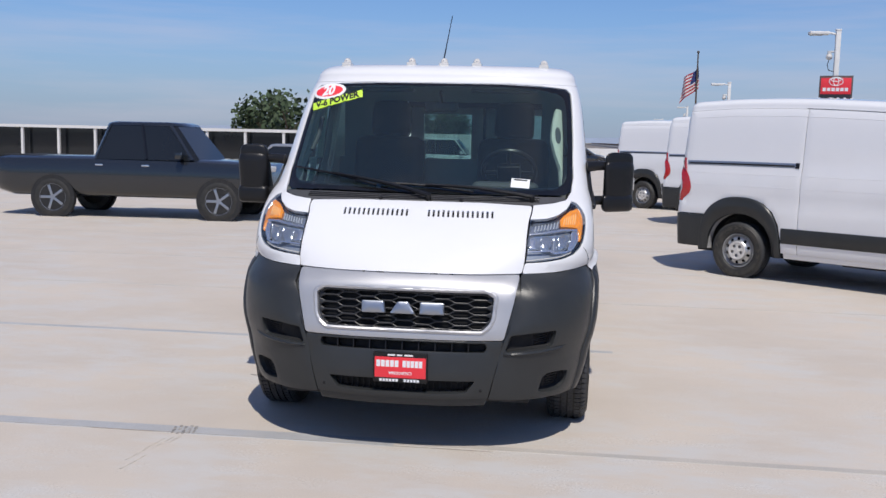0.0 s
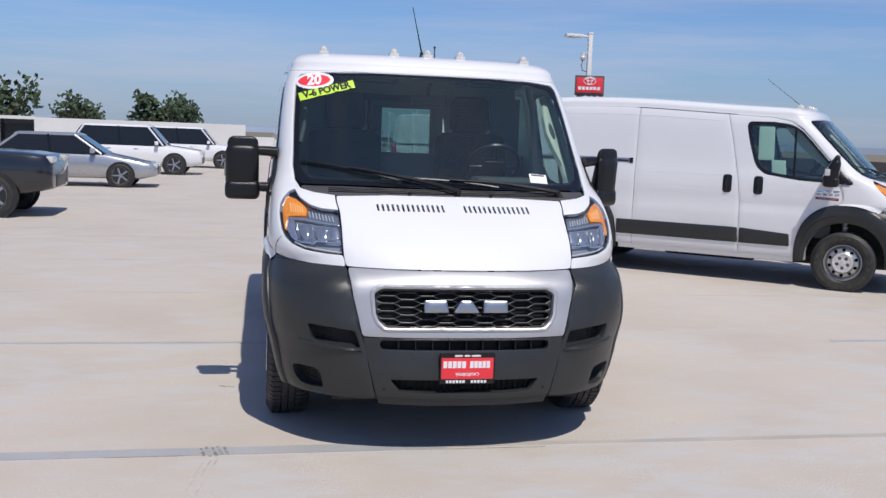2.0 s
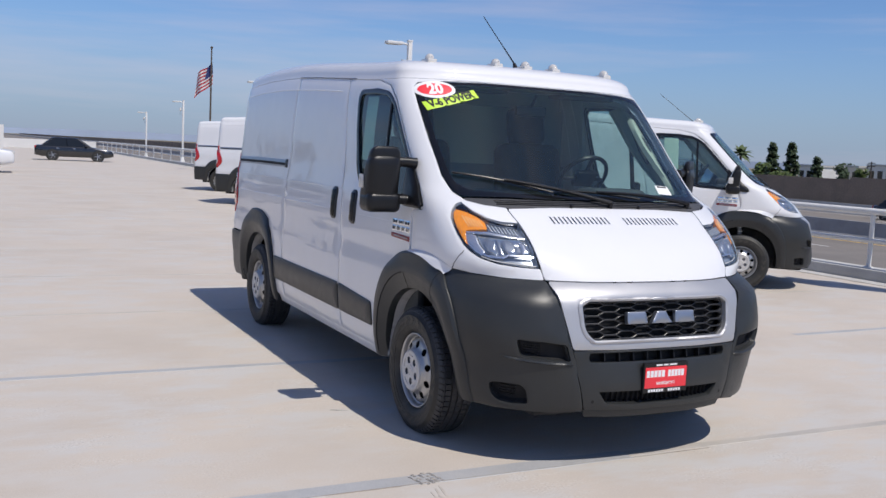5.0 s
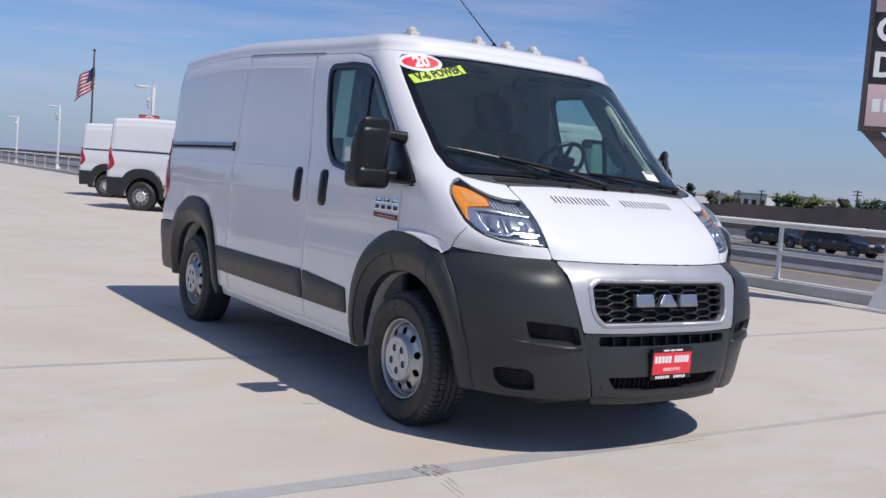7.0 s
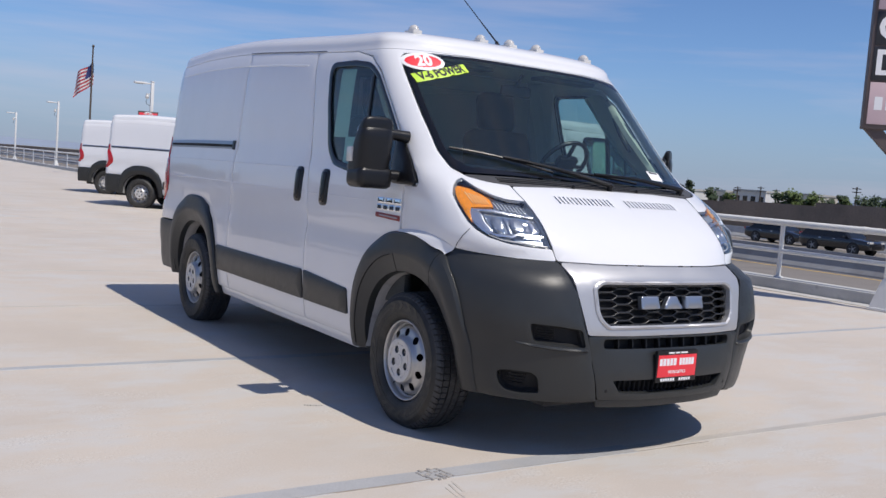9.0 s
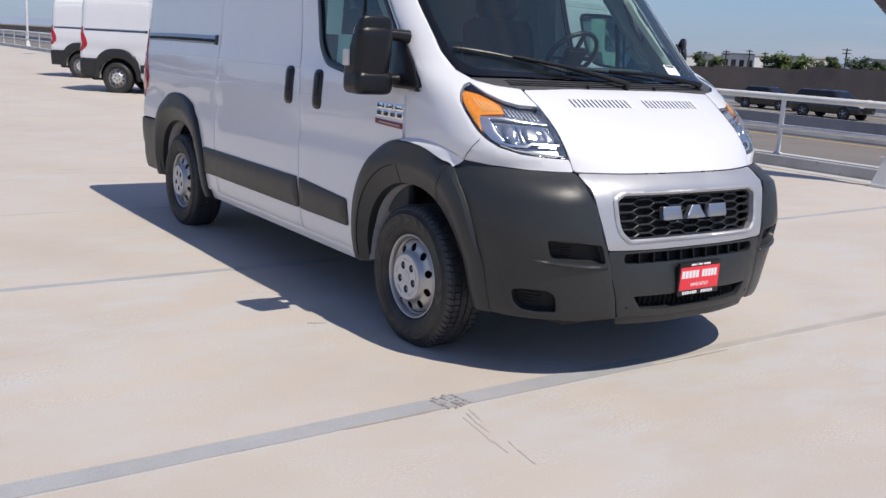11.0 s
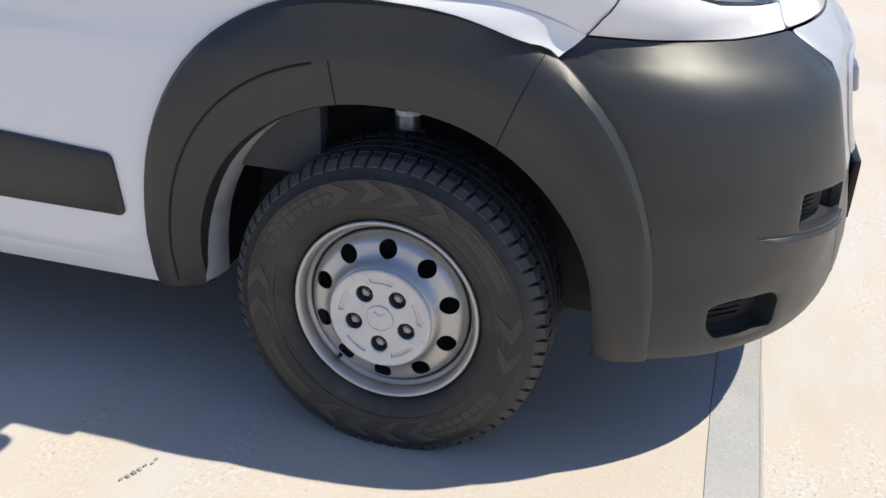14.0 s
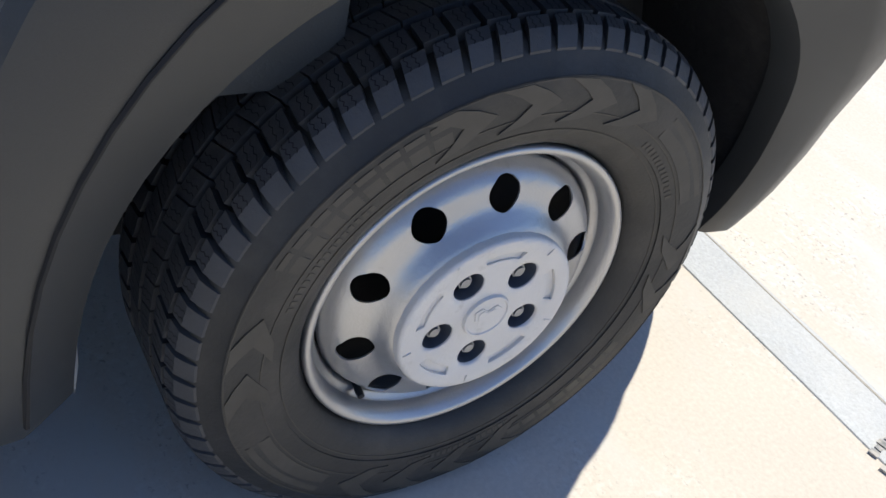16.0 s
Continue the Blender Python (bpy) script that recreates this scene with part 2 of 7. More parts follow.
M = {
    "deck": deck_coating(),
    "joint": mat("joint_sealant", (0.385, 0.385, 0.386), 0.6, vary=0.10, scale=2.2, fine=0.10, fine_scale=160, bump=0.5, bump_scale=110, spots=[((0.43, 0.405, 0.37), 3.0, 0.52, 0.7, 0.5), ((0.31, 0.31, 0.315), 7.0, 0.58, 0.72, 0.35)]),
    "joint_faint": mat("joint_sealant_worn", (0.44, 0.405, 0.36), 0.7, vary=0.10, scale=1.6, fine=0.10, fine_scale=160, bump=0.5, bump_scale=110, spots=[((0.37, 0.355, 0.335), 1.2, 0.5, 0.66, 0.6)]),
    "groove": mat("joint_groove", (0.31, 0.275, 0.235), 0.9, vary=0.2, scale=9),
    "crack": mat("deck_crack", (0.40, 0.365, 0.32), 0.9, vary=0.2),
    "streak": mat("rubbed_streak", (0.49, 0.442, 0.385), 0.85, vary=0.2, scale=12),
    "scuff": mat("rubber_scuff", (0.21, 0.205, 0.20), 0.85, vary=0.3, scale=20, spots=[((0.45, 0.41, 0.36), 45, 0.42, 0.6, 0.9)]),
    "concrete": mat("concrete", (0.46, 0.45, 0.43), 0.85, vary=0.12, scale=1.2, fine=0.08, bump=0.5, bump_scale=30, spots=[((0.25, 0.24, 0.23), 2.0, 0.55, 0.72, 0.6)]),
    "curb_top": mat("curb_concrete", (0.47, 0.46, 0.44), 0.8, vary=0.14, scale=2.0, fine=0.08, bump=0.5, bump_scale=40, spots=[((0.30, 0.29, 0.28), 4.0, 0.6, 0.72, 0.7)]),
    "asphalt": mat("freeway_asphalt", (0.19, 0.17, 0.15), 0.9, vary=0.12, scale=0.12, fine=0.15, fine_scale=20, spots=[((0.13, 0.12, 0.11), 0.25, 0.5, 0.7, 0.5)]),
    "ground": mat("dry_ground", (0.20, 0.17, 0.12), 0.95, vary=0.25, scale=0.05, spots=[((0.10, 0.12, 0.06), 0.03, 0.5, 0.65, 0.8)]),
    "lane_white": mat("lane_paint_white", (0.62, 0.60, 0.56), 0.7, vary=0.15, scale=1.0),
    "lane_yellow": mat("lane_paint_yellow", (0.62, 0.42, 0.15), 0.7, vary=0.15, scale=1.0),
    "brown_wall": mat("sound_wall_block", (0.24, 0.185, 0.14), 0.9, vary=0.10, scale=0.4, fine=0.1, fine_scale=8, spots=[((0.11, 0.085, 0.07), 0.3, 0.5, 0.7, 0.5)]),
    "median": mat("barrier_concrete", (0.30, 0.30, 0.30), 0.85, vary=0.12, scale=0.5, spots=[((0.18, 0.17, 0.17), 0.4, 0.52, 0.7, 0.7)]),
    "rail": mat("white_rail_paint", (0.72, 0.71, 0.68), 0.5, vary=0.05, scale=5, bump=0.1, spots=[((0.40, 0.33, 0.26), 9, 0.66, 0.78, 0.6)]),
    "white_paint": mat("white_van_paint", (0.74, 0.74, 0.745), 0.36, coat=0.9, vary=0.012, scale=2, rough_vary=0.05, spec=0.15),
    "grey_plastic": mat("dark_grey_plastic", (0.026, 0.028, 0.029), 0.38, vary=0.10, scale=5, bump=0.12, bump_scale=700, fine=0.05, fine_scale=500, spec=0.45),
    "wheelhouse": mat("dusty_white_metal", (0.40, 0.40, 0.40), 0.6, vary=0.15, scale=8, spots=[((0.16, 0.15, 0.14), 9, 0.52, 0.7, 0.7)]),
    "panel_silver": mat("silver_paint_panel", (0.47, 0.47, 0.482), 0.46, metal=0.58, coat=0.20, vary=0.02, scale=2, fine=0.03, fine_scale=900, spec=0.3),
    "black_plastic": mat("black_plastic", (0.010, 0.010, 0.011), 0.32, spec=0.35, vary=0.1, bump=0.15, bump_scale=500),
    "grille_plastic": mat("grille_plastic", (0.020, 0.0205, 0.022), 0.36, vary=0.1),
    "load_frame_grey": mat("grey_bulkhead_paint", (0.20, 0.22, 0.225), 0.6, vary=0.06),
    "gloss_black": mat("gloss_black", (0.008, 0.008, 0.009), 0.12, vary=0.05),
    "cowl": mat("cowl_plastic", (0.055, 0.055, 0.058), 0.62, vary=0.12, bump=0.2, bump_scale=300),
    # near-black: the shade of openings and gaps is put into the colour
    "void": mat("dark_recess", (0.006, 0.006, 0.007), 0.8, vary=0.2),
    "liner": mat("wheel_arch_liner", (0.014, 0.014, 0.015), 0.75, vary=0.3, scale=9, bump=0.5, bump_scale=80, spots=[((0.06, 0.055, 0.05), 12, 0.55, 0.75, 0.6)]),
    "chrome": mat("chrome", (0.80, 0.81, 0.83), 0.08, metal=1.0, vary=0.02, rough_vary=0.1),
    "satin": mat("satin_silver", (0.36, 0.385, 0.43), 0.36, metal=0.85, vary=0.03),
    "steel": mat("silver_wheel_paint", (0.44, 0.44, 0.44), 0.35, metal=0.75, vary=0.06, scale=9, bump=0.15, bump_scale=220, spec=0.5, spots=[((0.25, 0.23, 0.2), 30, 0.62, 0.78, 0.45)]),
    "cast": mat("silver_hub_plastic", (0.62, 0.60, 0.57), 0.5, metal=0.15, vary=0.05, scale=14, bump=0.25, bump_scale=260, spots=[((0.28, 0.25, 0.22), 40, 0.6, 0.78, 0.4)]),
    "nut": mat("dark_wheel_nut", (0.26, 0.27, 0.29), 0.35, metal=0.7, vary=0.1),
    # shade and sky tint of the nut holes, put into the colour
    "well": mat("grey_well", (0.12, 0.13, 0.15), 0.5, metal=0.3, vary=0.1),
    "tyre": mat("tyre_rubber", (0.022, 0.0215, 0.0195), 0.58, vary=0.16, scale=9, bump=0.2, bump_scale=160, spots=[((0.075, 0.066, 0.055), 7, 0.5, 0.72, 0.55)]),
    "tread": mat("tyre_tread", (0.041, 0.042, 0.045), 0.6, vary=0.15, scale=14, bump=0.3, bump_scale=120, spots=[((0.055, 0.052, 0.048), 16, 0.52, 0.7, 0.6)]),
    "sidewall_mark": mat("raised_rubber", (0.050, 0.045, 0.036), 0.62, vary=0.15, scale=20),
    "amber": mat("amber_lens", (0.88, 0.30, 0.02), 0.2, vary=0.22, scale=70, coat=0.8),
    "red_lens": mat("red_lens", (0.45, 0.008, 0.010), 0.12, coat=0.8, vary=0.05),
    "reflector": mat("headlight_reflector", (0.70, 0.73, 0.78), 0.20, metal=0.85, vary=0.04),
    "lamp_grey": mat("headlight_bezel", (0.34, 0.38, 0.43), 0.26, metal=0.45, vary=0.08),
    "lamp_rib": mat("headlight_rib", (0.46, 0.50, 0.54), 0.25, metal=0.3, vary=0.05),
    "lamp_bowl": mat("headlight_bowl", (0.42, 0.46, 0.51), 0.16, metal=0.75, vary=0.06),
    "amber_pale": mat("pale_amber_rib", (0.90, 0.55, 0.22), 0.2, vary=0.05, coat=0.8),
    "lamp_clear": mat("clear_lamp_plastic", (0.62, 0.60, 0.56), 0.18, vary=0.06, coat=0.5, spec=0.7),
    "interior": mat("dark_grey_trim", (0.045, 0.050, 0.053), 0.7, vary=0.1, bump=0.2, bump_scale=300),
    "seat": mat("black_seat_fabric", (0.010, 0.010, 0.012), 0.85, vary=0.15, bump=0.3, bump_scale=400),
    "pale_trim": mat("pale_grey_trim", (0.46, 0.48, 0.41), 0.7, vary=0.04),
    "paper_green": mat("pale_green_paper", (0.55, 0.74, 0.64), 0.8, vary=0.03),
    "paper": mat("white_paper", (0.78, 0.78, 0.77), 0.7, vary=0.02),
    "ink": mat("grey_print", (0.26, 0.34, 0.31), 0.8, vary=0.1),
    "red": mat("red_sheet", (0.82, 0.040, 0.055), 0.45, vary=0.03),
    "dark_red": mat("dark_red_badge", (0.22, 0.012, 0.014), 0.3, vary=0.05),
    "lime": mat("lime_sheet", (0.55, 0.80, 0.06), 0.5, vary=0.03),
    "white_print": mat("white_print", (0.80, 0.80, 0.80), 0.5, vary=0.02),
    "black_print": mat("black_print", (0.012, 0.012, 0.012), 0.5, vary=0.05),
    "sign_black": mat("sign_black", (0.022, 0.022, 0.026), 0.45, vary=0.06),
    "sign_pink": mat("faded_pink_sheet", (0.62, 0.46, 0.47), 0.6, vary=0.04, scale=1.5),
    "sign_frame": mat("sign_brown_frame", (0.10, 0.075, 0.07), 0.55, vary=0.08),
    "flag_red": mat("flag_red_cloth", (0.42, 0.045, 0.06), 0.8, vary=0.06),
    "flag_white": mat("flag_white_cloth", (0.66, 0.63, 0.62), 0.8, vary=0.04),
    "flag_blue": mat("flag_blue_cloth", (0.035, 0.05, 0.17), 0.8, vary=0.06),
    "bark": mat("bark", (0.10, 0.075, 0.055), 0.9, vary=0.25, scale=3, bump=0.6, bump_scale=20),
    "leaf": mat("leaves", (0.085, 0.120, 0.035), 0.65, vary=0.15, scale=0.6, island=0.45, spec=0.3),
    "leaf_dark": mat("dark_leaves", (0.048, 0.072, 0.036), 0.7, vary=0.15, scale=0.6, island=0.45, spec=0.3),
    "palm": mat("palm_leaves", (0.085, 0.115, 0.045), 0.65, vary=0.15, island=0.35, spec=0.3),
    "stucco": mat("pale_stucco", (0.62, 0.58, 0.52), 0.9, vary=0.05, scale=0.5),
    "white_wall": mat("white_wall_paint", (0.66, 0.65, 0.63), 0.8, vary=0.06, scale=0.4, spots=[((0.45, 0.43, 0.4), 0.6, 0.58, 0.72, 0.5)]),
    "dark_glass": mat("dark_building_glass", (0.012, 0.014, 0.016), 0.08, vary=0.1, scale=0.3),
    "pole_wood": mat("utility_pole_wood", (0.09, 0.07, 0.055), 0.9, vary=0.2),
    "car_dark": mat("dark_blue_grey_paint", (0.010, 0.012, 0.015), 0.25, coat=0.9, vary=0.04),
    "car_silver": mat("silver_paint", (0.42, 0.43, 0.45), 0.3, metal=0.6, coat=0.8, vary=0.03),
    "car_white": mat("white_car_paint", (0.76, 0.76, 0.76), 0.3, coat=0.9, vary=0.02),
    "car_black": mat("black_paint", (0.012, 0.013, 0.016), 0.22, coat=0.9, vary=0.04),
    "car_blue": mat("blue_paint", (0.012, 0.030, 0.20), 0.25, metal=0.2, coat=0.9, vary=0.03),
    "car_lilac": mat("pale_blue_silver_paint", (0.32, 0.35, 0.50), 0.3, metal=0.4, coat=0.8, vary=0.03),
    # distance haze is mixed into the hills' own colour
    "hill": mat("hazy_hill", (0.40, 0.47, 0.60), 1.0, vary=0.08, scale=0.004),
    "pane": glass("windscreen_glass", (0.72, 0.95, 0.92), 0.84, dusty=0.022),
    "side_pane": glass("side_glass", (0.72, 0.88, 0.86), 0.74, dusty=0.015),
    "lens": glass("clear_lens", (1.0, 1.0, 1.0), 0.95, gloss=0.08),
}
# the pressed panels are not quite flat, which shows in the clear coat
wp_n, wp_l = M["white_paint"].node_tree.nodes, M["white_paint"].node_tree.links
wave, wave_bump = wp_n.new("ShaderNodeTexNoise"), wp_n.new("ShaderNodeBump")
wave.inputs["Scale"].default_value, wave.inputs["Detail"].default_value = 2.6, 1.5
wave_bump.inputs["Strength"].default_value, wave_bump.inputs["Distance"].default_value = 0.30, 0.02
wp_l.new(wp_n.new("ShaderNodeTexCoord").outputs["Object"], wave.inputs["Vector"])
wp_l.new(wave.outputs["Fac"], wave_bump.inputs["Height"])
wp_l.new(wave_bump.outputs["Normal"], wp_n["Principled BSDF"].inputs["Coat Normal"])

# ---- building helpers ----
import functools
from mathutils.geometry import delaunay_2d_cdt


def part(name, bm, material, parent=None, label="", smooth=True, angle=35):
    """Links a bmesh as one mesh object, under parent if there is one."""
    bmesh.ops.recalc_face_normals(bm, faces=bm.faces) if len(bm.faces) < 60000 else None
    me = bpy.data.meshes.new(name)
    bm.to_mesh(me)
    bm.free()
    me.materials.append(M[material] if isinstance(material, str) else material)
    if smooth:
        me.polygons.foreach_set("use_smooth", [True] * len(me.polygons))
        me.set_sharp_from_angle(angle=radians(angle))
    ob = new(name, me)
    if parent:
        ob.parent = parent
    return tagged(ob, label) if label else ob


def thing(name, m, label, category, group="", kind=""):
    """An Empty at the base of a thing, for its parts."""
    ob = new(name)
    ob.empty_display_size = 0.1
    ob.matrix_world = m
    return tagged(ob, label, category, group, kind)


def mirrored(ob, parent=None):
    """A part's twin across the plane x = 0 of its thing."""
    me = ob.data.copy()
    me.transform(Matrix.Diagonal((-1, 1, 1, 1)))
    me.flip_normals()
    o = new(ob.name.split(".")[0], me)
    o.parent = parent or ob.parent
    if ob.get("label"):
        tagged(o, ob["label"])
    for c in ob.children:
        mirrored(c, o)
    return o


def box(bm, lo, hi, bevel=0.0, m=None, seg=2):
    c = [(a + b) / 2 for a, b in zip(lo, hi)]
    t = Matrix.LocRotScale(c, None, [b - a for a, b in zip(lo, hi)])
    v = bmesh.ops.create_cube(bm, size=1, matrix=t)["verts"]
    if bevel:
        es = list({e for q in v for e in q.link_edges})
        r = bmesh.ops.bevel(bm, geom=es, offset=bevel, segments=seg, affect="EDGES", profile=0.6)
        v = list({*r["verts"]} | {q for f in r["faces"] for q in f.verts} | {q for q in v if q.is_valid})
    if m is not None:
        bmesh.ops.transform(bm, matrix=m, verts=v)
    return v


def rod(bm, a, b, r1, r2=None, seg=10, caps=True):
    a, b = Vector(a), Vector(b)
    t = Matrix.Translation((a + b) / 2) @ (b - a).to_track_quat("Z", "Y").to_matrix().to_4x4()
    return bmesh.ops.create_cone(bm, cap_ends=caps, segments=seg, radius1=r1, radius2=r1 if r2 is None else r2, depth=(b - a).length, matrix=t)["verts"]


def tube(bm, pts, r, seg=8, closed=False):
    """A round bar along points; r is a number or one per point."""
    pts = [Vector(p) for p in pts]
    rings, n = [], len(pts)
    for i, p in enumerate(pts):
        d = (pts[(i + 1) % n] - pts[i - 1]) if closed or 0 < i < n - 1 else (pts[1] - pts[0] if i == 0 else pts[-1] - pts[-2])
        q = d.to_track_quat("Z", "Y")
        rr = r[i] if isinstance(r, (list, tuple)) else r
        rings.append([bm.verts.new(p + q @ Vector((rr * math.cos(2 * math.pi * k / seg), rr * math.sin(2 * math.pi * k / seg), 0))) for k in range(seg)])
    for i in range(n if closed else n - 1):
        a, b = rings[i], rings[(i + 1) % n]
        off = 0
        if closed and i == n - 1:
            off = min(range(seg), key=lambda o: (a[0].co - b[o].co).length)
        for k in range(seg):
            bm.faces.new((a[k], a[(k + 1) % seg], b[(k + 1 + off) % seg], b[(k + off) % seg]))
    if not closed:
        bm.faces.new(rings[0][::-1]), bm.faces.new(rings[-1])


def lathe(bm, profile, seg=64, axis="x", close=False):
    """Turns (along, radius) points round the axis x."""
    rings = [[bm.verts.new((x, r * math.cos(2 * math.pi * k / seg), r * math.sin(2 * math.pi * k / seg))) for k in range(seg)] for x, r in profile]
    for i in range(len(rings) - (0 if close else 1)):
        a, b = rings[i], rings[(i + 1) % len(rings)]
        for k in range(seg):
            bm.faces.new((a[k], a[(k + 1) % seg], b[(k + 1) % seg], b[k]))
    return rings


def area2(p):
    return sum(p[i - 1][0] * p[i][1] - p[i][0] * p[i - 1][1] for i in range(len(p)))


def rounded(p, r, n=5):
    """Rounds the corners of a closed 2D outline by about r."""
    if r <= 0:
        return list(p)
    out = []
    for i in range(len(p)):
        a, b, c = (Vector(p[k]) for k in (i - 1, i, (i + 1) % len(p)))
        u, v = a - b, c - b
        if u.length < 1e-6 or v.length < 1e-6:
            continue
        if u.angle(v) > radians(172):
            out.append(tuple(b))
            continue
        d = min(r, u.length * 0.45, v.length * 0.45)
        s, e = b + u.normalized() * d, b + v.normalized() * d
        for k in range(n + 1):
            w = k / n
            out.append(tuple(s * (1 - w) ** 2 + b * 2 * w * (1 - w) + e * w ** 2))
    return out


def dense(p, step):
    out = []
    for i in range(len(p)):
        a, b = Vector(p[i]), Vector(p[(i + 1) % len(p)])
        k = max(1, math.ceil((b - a).length / step))
        out += [tuple(a.lerp(b, j / k)) for j in range(k)]
    return out


def inset(p, d):
    """Moves an anticlockwise outline inwards by d."""
    out = []
    for i in range(len(p)):
        a, b, c = (Vector(p[k]) for k in (i - 1, i, (i + 1) % len(p)))
        u, v = (b - a), (c - b)
        if u.length < 1e-9 or v.length < 1e-9:
            out.append(tuple(b))
            continue
        u.normalize(), v.normalize()
        n = Vector((-u.y, u.x)) + Vector((-v.y, v.x))
        n = n.normalized() if n.length > 1e-6 else Vector((-u.y, u.x))
        k = max(0.4, n.dot(Vector((-u.y, u.x))))
        out.append(tuple(b + n * d / k))
    return out


def inside(p, x, y):
    hit = False
    for i in range(len(p)):
        (x1, y1), (x2, y2) = p[i - 1], p[i]
        if (y1 > y) != (y2 > y) and x < (x2 - x1) * (y - y1) / (y2 - y1) + x1:
            hit = not hit
    return hit


def sheet(outer, holes, place, step=0.05, gap=0.002, roll=0.003, deep=0.012, lip=0.008):
    """A bmesh skin over a 2D outline with holes: place(a, b) gives the point and the normal. Edges roll over and go down by deep."""
    outer = outer if area2(outer) > 0 else outer[::-1]
    holes = [h if area2(h) > 0 else h[::-1] for h in holes]
    loops = [inset(dense(outer, step), gap)] + [inset(dense(h, step), 0.0) for h in holes]
    rings = [inset(loops[0], lip)] + [inset(h, -lip) for h in loops[1:]]
    pts, edges, rim = [], [], []
    for lp in loops:
        o = len(pts)
        pts += lp
        rim += [True] * len(lp)
        edges += [(o + i, o + (i + 1) % len(lp)) for i in range(len(lp))]
    for k, rg in enumerate(rings):
        for q in rg:
            if inside(loops[0], *q) and not any(inside(h, *q) for h in loops[1:]):
                pts.append(q), rim.append(False)
    xs, ys = [q[0] for q in outer], [q[1] for q in outer]
    na, nb = max(1, round((max(xs) - min(xs)) / step)), max(1, round((max(ys) - min(ys)) / step))
    core, around = inset(loops[0], lip + step * 0.35), [inset(h, -lip - step * 0.35) for h in loops[1:]]
    for i in range(na + 1):
        for j in range(nb + 1):
            q = (min(xs) + (max(xs) - min(xs)) * i / na, min(ys) + (max(ys) - min(ys)) * j / nb)
            if inside(core, *q) and not any(inside(h, *q) for h in around):
                pts.append(q), rim.append(False)
    v2, _, f2, orig, _, _ = delaunay_2d_cdt([Vector(q) for q in pts], edges, [], 0, 1e-6)
    isrim = [any(rim[o] for o in os) for os in orig]
    bm = bmesh.new()
    tops, lows = [], []
    for q, e in zip(v2, isrim):
        p, n = place(q.x, q.y)
        tops.append(bm.verts.new(p - n * roll if e else p))
        lows.append((p, n))
    used = {}
    for f in f2:
        c = sum((v2[i] for i in f), Vector((0, 0))) / len(f)
        if inside(loops[0], c.x, c.y) and not any(inside(h, c.x, c.y) for h in loops[1:]):
            try:
                bm.faces.new([tops[i] for i in f])
            except ValueError:
                continue
            for i in range(len(f)):
                k = (f[i], f[(i + 1) % len(f)])
                used[k] = 1
    if deep:
        low = {}
        for a, b in list(used):
            if (b, a) not in used:
                for i in (a, b):
                    if i not in low:
                        p, n = lows[i]
                        low[i] = bm.verts.new(p - n * (deep + roll))
                bm.faces.new((tops[b], tops[a], low[a], low[b]))
    for v in [v for v in bm.verts if not v.link_faces]:
        bm.verts.remove(v)
    return bm


def letters(text, size, place, bold=0.0):
    """A bmesh of built-in-font letters, centred, laid by place(a, b) -> point."""
    cu = bpy.data.curves.new("text", "FONT")
    cu.body, cu.size, cu.align_x, cu.align_y, cu.offset, cu.resolution_u = text, size, "CENTER", "CENTER", bold, 3
    ob = bpy.data.objects.new("text", cu)
    me = bpy.data.meshes.new_from_object(ob)
    bm = bmesh.new()
    bm.from_mesh(me)
    bpy.data.objects.remove(ob), bpy.data.curves.remove(cu), bpy.data.meshes.remove(me)
    for v in bm.verts:
        v.co = place(v.co.x, v.co.y)
    return bm


def clipped(poly, window):
    """The part of a polygon inside a convex window."""
    turn = 1 if sum(a[0] * b[1] - a[1] * b[0] for a, b in zip(window, window[1:] + window[:1])) > 0 else -1
    for a, b in zip(window, window[1:] + window[:1]):
        def depth(q):
            return turn * ((b[0] - a[0]) * (q[1] - a[1]) - (b[1] - a[1]) * (q[0] - a[0]))
        out = []
        for p, q in zip(poly, poly[1:] + poly[:1]):
            dp, dq = depth(p), depth(q)
            if dp >= 0:
                out.append(p)
            if dp * dq < 0:
                t = dp / (dp - dq)
                out.append((p[0] + t * (q[0] - p[0]), p[1] + t * (q[1] - p[1])))
        poly = out
        if len(poly) < 3:
            return []
    return poly

# ---- the deck, its edge and the freeway beyond ----
DECK_X = 9.40
bm = bmesh.new()
box(bm, (-60, -45, -0.6), (DECK_X, 110, 0.0))
tagged(part("floor", bm, "deck", None, smooth=False), "beige coated concrete parking deck", "floor", kind="structure")
bm = bmesh.new()
bmesh.ops.create_grid(bm, x_segments=2, y_segments=2, size=4500, matrix=Matrix.Translation((0, 0, -1.95)))
tagged(part("ground", bm, "ground", None, smooth=False), "dry ground beyond the deck", "ground", kind="structure")


